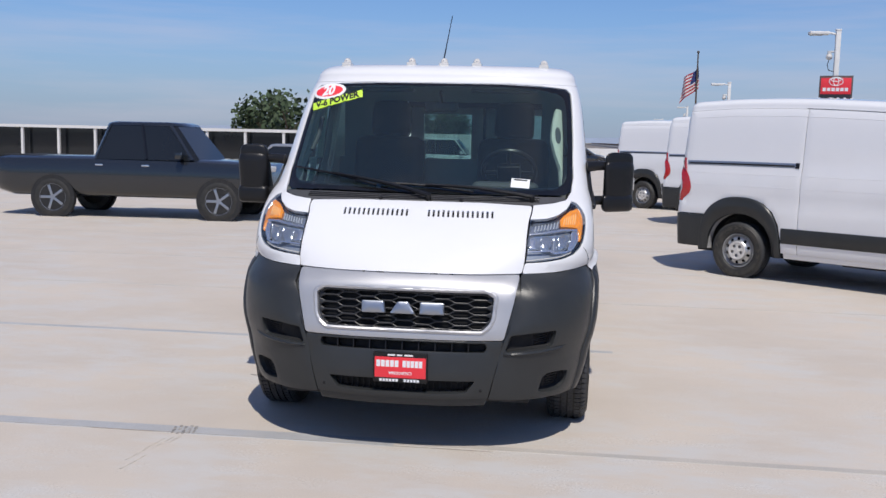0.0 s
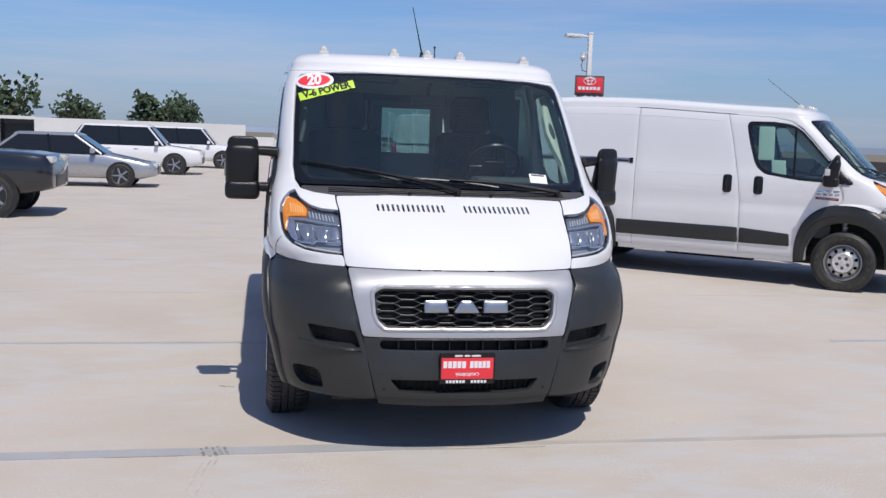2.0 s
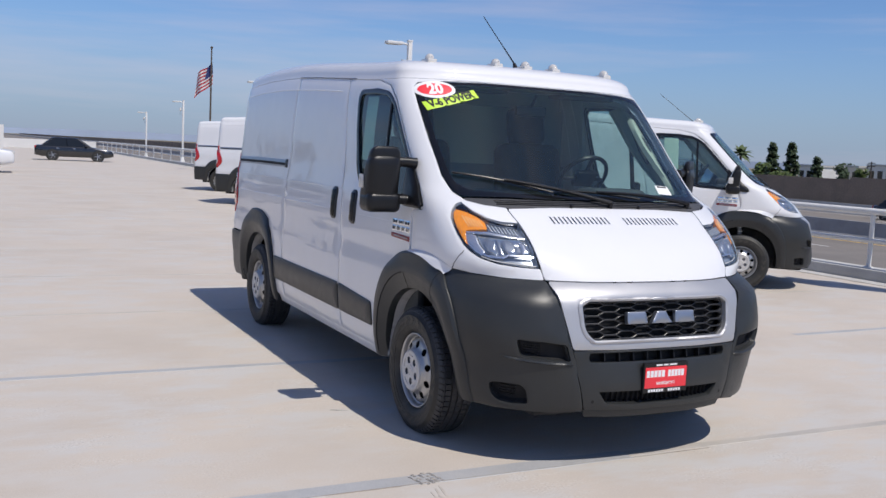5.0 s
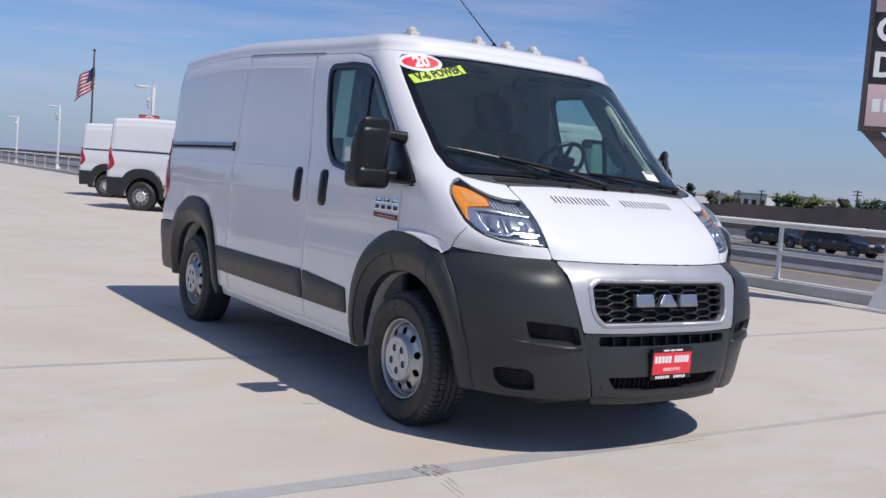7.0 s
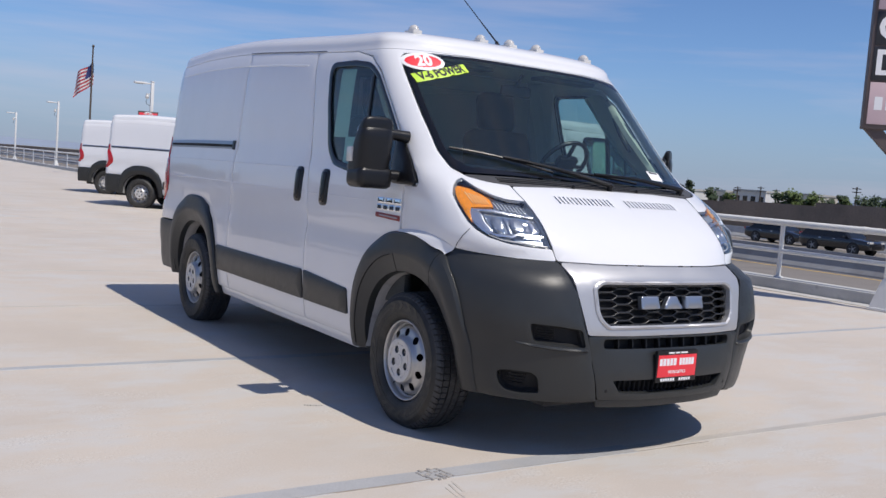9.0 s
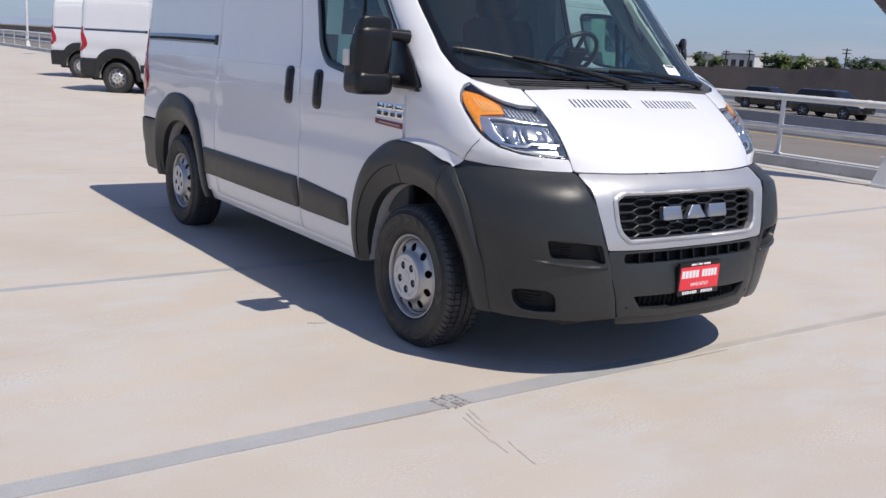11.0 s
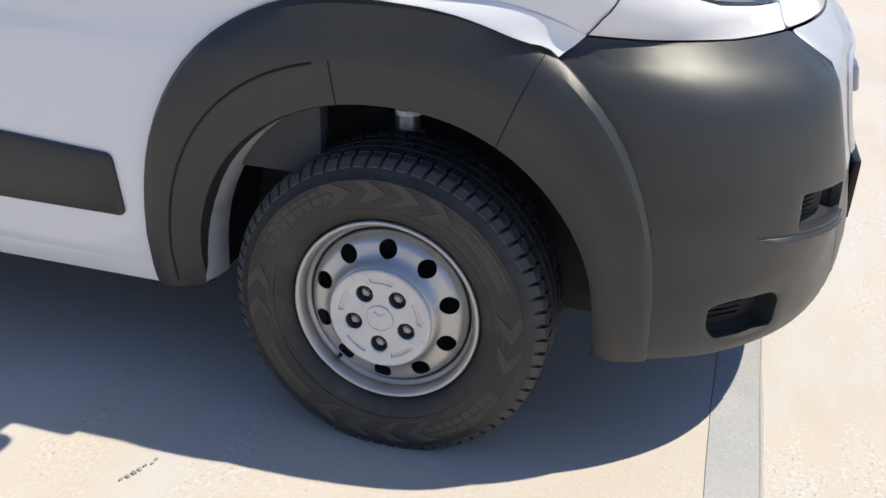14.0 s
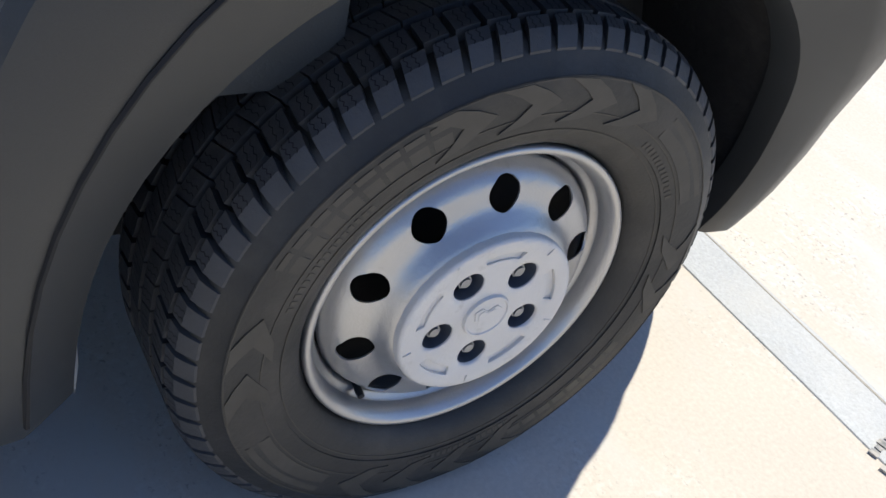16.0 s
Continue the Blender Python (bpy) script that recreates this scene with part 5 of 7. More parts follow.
    for sd in (1, -1):
        fog = [X(0.828, 0.695), X(0.70, 0.688), X(0.578, 0.672), X(0.552, 0.582), X(0.68, 0.592), X(0.803, 0.604)]
        vent = [X(0.897, 0.442), X(0.862, 0.452), X(0.782, 0.450), X(0.754, 0.426), X(0.735, 0.346), X(0.80, 0.335), X(0.856, 0.345), X(0.884, 0.384)]
        cor = skin("bumper_corner", [X(0.624, 0.984), X(0.80, 0.9855), X(0.93, 0.9935), Y(-0.370, 1.002), Y(-0.318, 0.955), Y(-0.335, 0.930), Y(-0.385, 0.90), Y(-0.425, 0.84), Y(-0.475, 0.68), Y(-0.515, 0.48), Y(-0.53, 0.305),
                                     X(0.85, 0.302), X(0.62, 0.306), X(0.4705, 0.318), X(0.5150, 0.50), X(0.5470, 0.642), X(0.594, 0.84)], "grey_plastic", van, [fog, vent], r=0.010, step=0.05, deep=0.06, hole_r=0.02, side=sd, roll=0.002, gap=0.0004, label="dark grey plastic bumper corner")
        # fog and vent recesses: their inner shade is the near-black colour
        fb = skin("fog_recess", fog, "void", cor, off=-0.045, r=0.02, deep=0, roll=-0.02, side=sd)
        for k in range(5):
            z = 0.612 + k * 0.014
            skin("recess_slat", [X(0.72, z - 0.003), X(0.805, z), X(0.805, z + 0.004), X(0.72, z + 0.001)], "black_plastic", fb, off=-0.040, r=0, gap=0, deep=0.012, lip=0.001, side=sd)
        vb = skin("vent_recess", vent, "void", cor, off=-0.05, r=0.02, deep=0, roll=-0.02, side=sd)
        for k in range(4):
            z = 0.372 + k * 0.016
            skin("recess_slat", [X(0.80, z - 0.003), X(0.868, z), X(0.868, z + 0.004), X(0.80, z + 0.001)], "black_plastic", vb, off=-0.045, r=0, gap=0, deep=0.012, lip=0.001, side=sd)
        # crease under the fog recess
        skin("bumper_ledge", [X(0.880, 0.604), X(0.795, 0.596), X(0.68, 0.585), X(0.545, 0.577), X(0.545, 0.563), X(0.68, 0.568), X(0.80, 0.580), X(0.862, 0.596)], "grey_plastic", cor, off=0.009, r=0.003, gap=0, roll=0.006, deep=0.012, lip=0.007, side=sd)
        # --- wing with the lamp opening, up the screen pillar ---
        top_edge = [X(0.652, 1.266), X(0.747, 1.271), X(0.806, 1.287), X(0.861, 1.322), X(0.888, 1.364)]
        low_edge = [X(0.921, 1.350), X(0.953, 1.318), X(0.973, 1.280), X(0.977, 1.240), X(0.974, 1.195), X(0.965, 1.149), X(0.945, 1.112), X(0.909, 1.081), X(0.839, 1.057), X(0.735, 1.046), X(0.642, 1.042)]
        lamp = (top_edge + low_edge + [X(0.646, 1.11), X(0.647, 1.18)])[::-1]
        skin("wing", [X(0.632, 0.9865), X(0.80, 0.988), X(0.93, 0.996), Y(-0.366, 1.006), Y(-0.22, 1.012), Y(-0.08, 1.035), Y(0.113, 1.040), Y(0.117, 1.292), Y(-0.012, 1.298), Y(-0.018, 1.325), Y(0.10, 1.435), Y(0.25, 1.58),
                      Y(0.44, 1.79), Y(0.60, 1.955), Y(0.74, 2.045), Y(0.95, 2.083), Y(1.0, 2.088), X(0.88, 2.087), X(0.70, 2.0865), X(0.40, 2.0865), X(0.66, 2.077), X(0.84, 2.061), X(0.869, 2.03), X(0.885, 1.88), X(0.894, 1.70), X(0.900, 1.50), X(0.887, 1.415), X(0.855, 1.372), X(0.78, 1.353), X(0.665, 1.342), X(0.662, 1.30)] + top_edge + low_edge,
             "white_paint", van, r=0.008, step=0.04, side=sd, label="white front wing and screen pillar")
        hl = skin("headlight", lamp, "lamp_grey", van, off=-0.040, r=0.008, deep=0, roll=-0.036, lip=0.012, gap=0.002, side=sd, step=0.03, label="headlight with clear lens and amber indicator")
        skin("lamp_trim", [X(0.912, 1.352), X(0.888, 1.362), X(0.861, 1.321), X(0.806, 1.286), X(0.747, 1.270), X(0.655, 1.264), X(0.655, 1.258), X(0.747, 1.263), X(0.803, 1.278), X(0.850, 1.305), X(0.886, 1.328), X(0.928, 1.339)], "gloss_black", hl, off=-0.010, r=0.003, deep=0.02, gap=0, side=sd, step=0.03)
        skin("lamp_trim", [X(0.977, 1.240), X(0.974, 1.195), X(0.965, 1.149), X(0.945, 1.112), X(0.909, 1.081), X(0.839, 1.057), X(0.735, 1.046), X(0.644, 1.042), X(0.646, 1.050), X(0.735, 1.055), X(0.836, 1.066), X(0.902, 1.090), X(0.936, 1.119), X(0.955, 1.152), X(0.965, 1.195), X(0.969, 1.240)], "gloss_black", hl, off=-0.008, r=0.002, deep=0.03, gap=0, side=sd, step=0.03)
        skin("indicator", [X(0.948, 1.318), X(0.930, 1.333), X(0.888, 1.323), X(0.852, 1.299), X(0.826, 1.274), X(0.832, 1.238), X(0.900, 1.232), X(0.932, 1.226), X(0.943, 1.208), X(0.950, 1.175), X(0.953, 1.146), X(0.964, 1.190), X(0.968, 1.240), X(0.964, 1.282)], "amber", hl, off=-0.014, r=0.008, deep=0.02, side=sd, label="amber indicator lens")
        for k in range(6):
            x = 0.846 + 0.013 * k
            skin("indicator_rib", [X(x, 1.246), X(x + 0.006, 1.246), X(x + 0.012, 1.282 + 0.004 * k), X(x + 0.006, 1.282 + 0.004 * k)], "amber_pale", hl, off=-0.0115, r=0, gap=0, roll=0.001, deep=0.004, lip=0.0015, side=sd, step=0.02)
        skin("park_lamp", [X(0.824, 1.272), X(0.796, 1.266), X(0.747, 1.258), X(0.660, 1.254), X(0.657, 1.208), X(0.76, 1.222), X(0.830, 1.234)], "lamp_bowl", hl, off=-0.026, r=0.006, deep=0.01, side=sd)
        for k in range(8):
            x = 0.682 + 0.018 * k
            skin("lens_rib", [X(x, 1.218 + 0.002 * k), X(x + 0.008, 1.218 + 0.002 * k), X(x + 0.013, 1.246 + 0.0028 * k), X(x + 0.005, 1.246 + 0.0028 * k)], "lamp_rib", hl, off=-0.020, r=0, gap=0, roll=0.001, deep=0.006, lip=0.0015, side=sd, step=0.02)
        skin("chrome_strip", [X(0.938, 1.224), X(0.840, 1.229), X(0.655, 1.206), X(0.655, 1.195), X(0.845, 1.215), X(0.938, 1.211)], "reflector", hl, off=-0.016, r=0.003, deep=0.012, side=sd)
        skin("chrome_crescent", [X(0.947, 1.218), X(0.930, 1.222), X(0.900, 1.208), X(0.903, 1.166), X(0.884, 1.118), X(0.905, 1.096), X(0.932, 1.120), X(0.950, 1.152), X(0.955, 1.190)], "reflector", hl, off=-0.022, r=0.010, deep=0.012, side=sd, step=0.02)
        skin("lamp_bowl", [X(0.896, 1.206), X(0.658, 1.192), X(0.656, 1.132), X(0.77, 1.108), X(0.850, 1.103), X(0.882, 1.118), X(0.898, 1.166)], "lamp_bowl", hl, off=-0.036, r=0.012, deep=0.006, roll=-0.012, lip=0.010, side=sd, step=0.02)
        for cx, cw, metal in ((0.850, 0.028, "lamp_bowl"), (0.758, 0.038, "lamp_bowl")):
            lens_round = [X(cx + cw * math.cos(q), 1.156 + 0.044 * math.sin(q)) for q in (2 * math.pi * k / 24 for k in range(24))]
            skin("projector", lens_round, metal, hl, off=-0.020, r=0, gap=0, roll=0.010, deep=0.016, lip=0.012, side=sd, step=0.012)
        skin("bowl_divider", [X(0.812, 1.206), X(0.804, 1.206), X(0.800, 1.110), X(0.818, 1.110)], "lamp_bowl", hl, off=-0.026, r=0.002, deep=0.010, side=sd, step=0.02)
        skin("reflector_step", [X(0.700, 1.190), X(0.662, 1.188), X(0.660, 1.128), X(0.706, 1.120)], "reflector", hl, off=-0.026, r=0.006, deep=0.010, roll=0.006, lip=0.006, side=sd, step=0.02)
        skin("chrome_strip", [X(0.915, 1.112), X(0.868, 1.104), X(0.808, 1.102), X(0.780, 1.115), X(0.656, 1.111), X(0.656, 1.104), X(0.780, 1.107), X(0.806, 1.092), X(0.872, 1.092)], "reflector", hl, off=-0.016, r=0.002, deep=0.010, roll=0, gap=0, lip=0.0005, side=sd, step=0.02)
        skin("chrome_strip", [X(0.905, 1.098), X(0.850, 1.080), X(0.650, 1.064), X(0.650, 1.059), X(0.852, 1.074), X(0.905, 1.091)], "lamp_clear", hl, off=-0.020, r=0.001, deep=0.010, roll=0, gap=0, lip=0.0005, side=sd, step=0.02)
        ln = skin("lens", lamp, "lens", hl, off=-0.001, r=0.008, deep=0, gap=0.002, side=sd, step=0.03)
        ln.visible_shadow = False
        wheel_arch(van, 0.022, sd, front=True)
        wheel_arch(van, 3.474, sd, front=False)
    # --- screen ---
    ws = [(0.0, 2.0865), (0.40, 2.084), (0.66, 2.074), (0.84, 2.058), (0.865, 2.03), (0.880, 1.88), (0.889, 1.70), (0.895, 1.50), (0.881, 1.42), (0.850, 1.395), (0.60, 1.398), (0.30, 1.394)]
    screen = skin("windscreen", both(ws), "pane", van, off=-0.004, r=0.02, step=0.06, deep=0, label="tinted windscreen", front=True)
    screen.visible_shadow = False
    hole = [(0.0, 2.066), (0.40, 2.063), (0.66, 2.052), (0.80, 2.020), (0.83, 1.99), (0.848, 1.86), (0.856, 1.70), (0.860, 1.52), (0.842, 1.46), (0.80, 1.44), (0.60, 1.432), (0.30, 1.430)]
    skin("screen_border", both(ws), "gloss_black", screen, [both(hole)], off=-0.0025, r=0.02, step=0.06, deep=0, hole_r=0.03, front=True)
    cowl = skin("cowl", both([(0.0, 1.392), (0.30, 1.391), (0.60, 1.395), (0.847, 1.392), (0.858, 1.378), (0.78, 1.356), (0.66, 1.344), (0.36, 1.354)]), "cowl", van, off=-0.008, r=0.006, step=0.05, label="dark plastic scuttle below the screen", front=True)
    for k in range(3):
        skin("cowl_rib", [(-0.70, 1.362 + k * 0.009), (0.70, 1.362 + k * 0.009), (0.70, 1.3645 + k * 0.009), (-0.70, 1.3645 + k * 0.009)], "black_plastic", cowl, off=-0.003, r=0, gap=0, deep=0.006, lip=0.0008, step=0.1, front=True)
    for a, b, arm in (((-0.845, 1.512), (0.045, 1.362), (0.05, 1.360)), ((-0.265, 1.432), (0.655, 1.368), (0.66, 1.366))):
        wp = new("wiper")
        wp.parent, wp.empty_display_size = van, 0.1
        tagged(wp, "black windscreen wiper")
        pts = []
        for k in range(15):
            t = k / 14
            q = (a[0] + (b[0] - a[0]) * t * 0.62, a[1] + (b[1] - a[1]) * t * 0.62 - 0.0 + 0.010 * math.sin(math.pi * t))
            pts.append(front_point(*q) + normal_of(front_point, *q) * 0.012)
        bm = bmesh.new()
        tube(bm, pts, 0.0075, 6)
        part("blade", bm, "black_plastic", wp)
        pts = []
        for k in range(12):
            t = 0.30 + 0.70 * k / 11
            q = (a[0] + (b[0] - a[0]) * t, a[1] + (b[1] - a[1]) * t + 0.012 * math.sin(math.pi * t))
            pts.append(front_point(*q) + normal_of(front_point, *q) * (0.030 - 0.012 * abs(2 * t - 1.3)))
        bm = bmesh.new()
        tube(bm, pts, [0.007 + 0.007 * k / 11 for k in range(12)], 8)
        q = b
        rod(bm, front_point(*q) - normal_of(front_point, *q) * 0.01, front_point(*q) + normal_of(front_point, *q) * 0.03, 0.018, 0.014, 14)
        part("arm", bm, "black_plastic", wp)
    for x in (-0.24, 0.24):
        q = (x, 1.352)
        bm = bmesh.new()
        rod(bm, front_point(*q), front_point(*q) + normal_of(front_point, *q) * 0.018, 0.012, 0.008, 10)
        part("washer_jet", bm, "black_plastic", van)
    # stickers on the screen
    st = (-0.757, 2.018)
    tag = skin("year_sticker", oval(*st, 0.122, 0.054, 0.10), "white_print", screen, off=0.001, r=0, deep=0, gap=0, step=0.03, label="red oval sticker with a white number", front=True)
    skin("sticker_field", oval(*st, 0.105, 0.042, 0.10), "red", tag, off=0.002, r=0, deep=0, gap=0, step=0.03, front=True)

    def on_screen(c, turn, off, slant=0.0):
        def at(a, b):
            a += slant * b
            q = (c[0] + a * math.cos(turn) - b * math.sin(turn), c[1] + a * math.sin(turn) + b * math.cos(turn))
            return front_point(*q) + normal_of(front_point, *q) * off
        return at
    part("number", letters("20", 0.088, on_screen(st, 0.10, 0.003, 0.15), 0.004), "white_print", tag, smooth=False)
    lm = (-0.682, 1.957)
    strip = skin("power_sticker", quad(*lm, 0.178, 0.026, 0.275), "lime", screen, off=0.001, r=0.002, deep=0, gap=0, step=0.03, label="lime strip sticker reading V-6 POWER", front=True)
    part("word", letters("V-6 POWER", 0.058, on_screen(lm, 0.275, 0.0025), 0.0025), "black_print", strip, smooth=False)
    card = (0.578, 1.458)
    cd = skin("paper_slip", quad(*card, 0.056, 0.026, -0.06), "paper", screen, off=0.001, r=0.002, deep=0, gap=0, label="white paper slip on the screen", front=True)
    skin("print_bar", quad(card[0], card[1] + 0.017, 0.045, 0.004, -0.06), "black_print", cd, off=0.002, r=0, deep=0, gap=0, front=True)
    # --- roof ---
    bm = bmesh.new()
    vs = [2.070, 2.086, 2.0875, 2.10, 2.12] + [EDGE + 0.5 * k / 10 for k in range(1, 11)] + [EDGE + 0.5 + 0.5 * k / 8 for k in range(1, 9)]
    rows = []
    for v in vs:
        yf, w, d, p = slice_at(min(v, EDGE))
        us = [LEN * k / 26 for k in range(27)] + [LEN + 3.2 * k / 22 for k in range(1, 23)]
        # to the rear
        lo, hi = LEN, LEN + 6.0
        for _ in range(40):
            mid = (lo + hi) / 2
            if body(mid, v).x > 1e-4 or body(mid, v).y < 3.0:
                lo = mid
            else:
                hi = mid
        us += [LEN + 3.2 + (hi - LEN - 3.2) * k / 24 for k in range(1, 25)]
        sink = 0.012 if v < 2.08 else 0.005 if v < 2.087 else 0.0      # tucked behind the screen and the flanks
        row = [bm.verts.new(body(u, v) - normal(u, v) * sink) for u in us] + [bm.verts.new(body(-u, v) - normal(-u, v) * sink) for u in us[-2:0:-1]]
        rows.append(row)
    n = len(rows[0])
    for p, q in zip(rows, rows[1:]):
        for k in range(n):
            bm.faces.new((p[k], p[(k + 1) % n], q[(k + 1) % n], q[k]))
    bmesh.ops.remove_doubles(bm, verts=bm.verts, dist=0.0005)
    roof = part("roof", bm, "white_paint", van, "white low roof", angle=60)
    def roof_z(x, y):
        best = min(((abs(body(s * 0.02, EDGE + k * 0.02).x - abs(x)) + abs(body(s * 0.02, EDGE + k * 0.02).y - y), s, k) for k in range(2, 44, 2) for s in range(0, 140, 2)))
        return body(best[1] * 0.02, EDGE + best[2] * 0.02).z
    for x, y in ((-0.688, 0.690), (-0.225, 0.645), (0.0, 0.640), (0.225, 0.645), (0.680, 0.690)):
        z = roof_z(x, y)
        lampo = new("marker_lamp")
        lampo.parent, lampo.empty_display_size = van, 0.1
        tagged(lampo, "clear roof marker lamp")
        bm = bmesh.new()
        box(bm, (x - 0.032, y - 0.05, z - 0.02), (x + 0.032, y + 0.06, z + 0.014), 0.008)
        part("base", bm, "lamp_clear", lampo)
        bm = bmesh.new()
        bmesh.ops.create_uvsphere(bm, u_segments=16, v_segments=10, radius=1, matrix=Matrix.Translation((x, y, z + 0.012)) @ Matrix.Diagonal((0.028, 0.045, 0.036, 1)))
        part("dome", bm, "lamp_clear", lampo)
        bm = bmesh.new()
        box(bm, (x - 0.005, y - 0.042, z + 0.014), (x + 0.005, y - 0.036, z + 0.028), 0.002)
        part("bulb", bm, "nut", lampo)
    ant = new("aerial")
    ant.parent, ant.empty_display_size = van, 0.1
    zb = roof_z(-0.02, 0.725)
    bm = bmesh.new()
    rod(bm, (-0.02, 0.725, zb - 0.01), (-0.02, 0.75, zb + 0.035), 0.022, 0.010, 14)
    part("foot", bm, "black_plastic", ant)
    bm = bmesh.new()
    tube(bm, [(-0.02, 0.745 + 0.48 * t, zb + 0.03 + 0.37 * t) for t in (0, 0.2, 0.4, 0.6, 0.8, 1)], [0.0055, 0.005, 0.004, 0.0035, 0.003, 0.003], 6)
    part("whip", bm, "black_plastic", ant)
    # --- flanks ---
    pane_cut = [(1.268, 2.005), (1.205, 1.75), (1.12, 1.49), (1.02, 1.395), (0.60, 1.335), (0.14, 1.315), (0.10, 1.40), (0.26, 1.545), (0.455, 1.76), (0.62, 1.93), (0.74, 1.995), (0.95, 2.012)]
    for sd in (1, -1):
        door = skin("front_door", [(0.122, 1.296), (0.118, 1.040), (0.30, 0.985), (0.44, 0.88), (0.53, 0.72), (0.565, 0.52), (0.57, 0.372), (1.272, 0.372), (1.282, 1.0), (1.322, 1.30), (1.425, 1.77), (1.51, 2.085), (0.96, 2.078), (0.75, 2.038), (0.61, 1.95), (0.45, 1.785), (0.26, 1.575), (0.11, 1.43), (-0.006, 1.322), (-0.003, 1.302)],
                    "white_paint", van, [pane_cut], r=0.012, step=0.05, side=sd, flat=True, hole_r=0.08, label="white front door")
        skin("door_pillar", [(1.21, 0.372), (1.35, 0.372), (1.355, 1.0), (1.395, 1.30), (1.495, 1.77), (1.57, 2.086), (1.43, 2.086), (1.355, 1.77), (1.265, 1.30), (1.22, 1.0)], "white_paint", van, off=-0.013, r=0, deep=0.004, gap=0, side=sd, flat=True, step=0.1)
        skin("hinge_pillar", [(0.06, 1.03), (0.18, 1.03), (0.18, 1.31), (0.06, 1.31)], "white_paint", van, off=-0.013, r=0, deep=0.004, gap=0, side=sd, flat=True, step=0.1)
        skin("roof_rail", [(0.60, 1.935), (0.72, 2.04), (0.95, 2.085), (1.58, 2.087), (1.57, 2.06), (1.0, 2.05), (0.78, 2.02)], "white_paint", van, off=-0.013, r=0, deep=0.003, gap=0, side=sd, flat=True, step=0.05)
        bm = bmesh.new()            # the wing's lower edge swells out onto the flare
        prev = None
        for k in range(25):
            t = k / 24
            yb = 0.117 - 0.441 * t
            zl = 0.377 + 0.672 * (1 - abs((yb - 0.022) / 0.578) ** 2.45) ** (1 / 2.45)
            hgt = 0.012 + 0.032 * t
            row = []
            for f, o in ((1.0, 0.0006), (0.85, 0.0045), (0.68, 0.0095), (0.5, 0.0150), (0.32, 0.0205), (0.15, 0.0255), (0.03, 0.0285), (0.0, 0.0290), (0.0, 0.0)):
                q = Y(yb - 0.045 * t * f, zl + hgt * f)
                p = body(*q) + normal(*q) * o * min(1.0, (1 - t) * 6 + 0.35) * min(1.0, 0.4 + 1.8 * t)
                row.append(bm.verts.new((sd * p.x, p.y, p.z)))
            if prev:
                for q in range(8):
                    bm.faces.new((prev[q], row[q], row[q + 1], prev[q + 1]))
            prev = row
        part("wing_skirt", bm, "white_paint", van, angle=70)
        skin("wing_seam", [Y(-0.446, 1.114), Y(-0.420, 1.077), Y(-0.394, 1.040), Y(-0.368, 1.008), Y(-0.3705, 1.007), Y(-0.3965, 1.039), Y(-0.4225, 1.076), Y(-0.4485, 1.113)], "void", van, off=0.0012, r=0, deep=0.001, gap=0, roll=0, side=sd, step=0.02)
        skin("bumper_backing", [(0.60, 0.975), (0.66, 0.975), (0.640, 0.84), (0.598, 0.70), (0.562, 0.60), (0.53, 0.45), (0.50, 0.33), (0.44, 0.33), (0.48, 0.50), (0.52, 0.66), (0.55, 0.84)], "grey_plastic", van, off=-0.020, r=0, deep=0.003, gap=0, side=sd, front=True)
        pn = skin("door_window", pane_cut, "side_pane", door, off=-0.010, r=0.06, deep=0, side=sd, flat=True, step=0.1)
        pn.visible_shadow = False
        skin("window_seal", [(1.285, 2.015), (1.222, 1.75), (1.135, 1.482), (1.025, 1.382), (0.60, 1.322), (0.12, 1.302), (0.08, 1.40), (0.25, 1.552), (0.445, 1.768), (0.612, 1.940), (0.735, 2.006), (0.95, 2.026)], "gloss_black", door,
             [[(1.238, 1.985), (1.180, 1.75), (1.095, 1.505), (1.005, 1.418), (0.60, 1.36), (0.17, 1.338), (0.14, 1.40), (0.28, 1.54), (0.475, 1.752), (0.63, 1.912), (0.745, 1.974), (0.95, 1.990)]], off=0.002, r=0.09, hole_r=0.07, deep=0.01, gap=0, side=sd, flat=True, step=0.03)
        skin("window_bar", [(0.672, 1.985), (0.700, 1.985), (0.672, 1.345), (0.645, 1.345)], "black_plastic", door, off=-0.002, r=0, deep=0.02, side=sd, flat=True)
        q = (1.072, 1.238)
        hd = skin("door_handle", quad(*q, 0.058, 0.116), "black_plastic", door, off=0.008, r=0.045, deep=0.02, roll=0.006, side=sd, flat=True, label="black upright door handle")
        skin("handle_grip", quad(*q, 0.024, 0.098), "gloss_black", hd, off=0.022, r=0.018, deep=0.02, roll=0.008, side=sd, flat=True)
        if sd < 0:
            sl = skin("sliding_door", [(1.278, 0.372), (2.67, 0.372), (2.67, 2.085), (1.516, 2.085), (1.431, 1.77), (1.328, 1.30), (1.288, 1.0)], "white_paint", van, r=0.012, step=0.09, side=sd, flat=True, label="white sliding side door")
            q = (1.455, 1.242)
            hd = skin("door_handle", quad(*q, 0.058, 0.116), "black_plastic", sl, off=0.008, r=0.045, deep=0.02, roll=0.006, side=sd, flat=True, label="black upright door handle")
            skin("handle_grip", quad(*q, 0.024, 0.098), "gloss_black", hd, off=0.022, r=0.018, deep=0.02, roll=0.008, side=sd, flat=True)
            y0 = 2.674
            bar("ridge", [(1.62, 2.0), (2.70, 2.0)], 0.007, sl, sd)
        else:
            y0 = 1.275
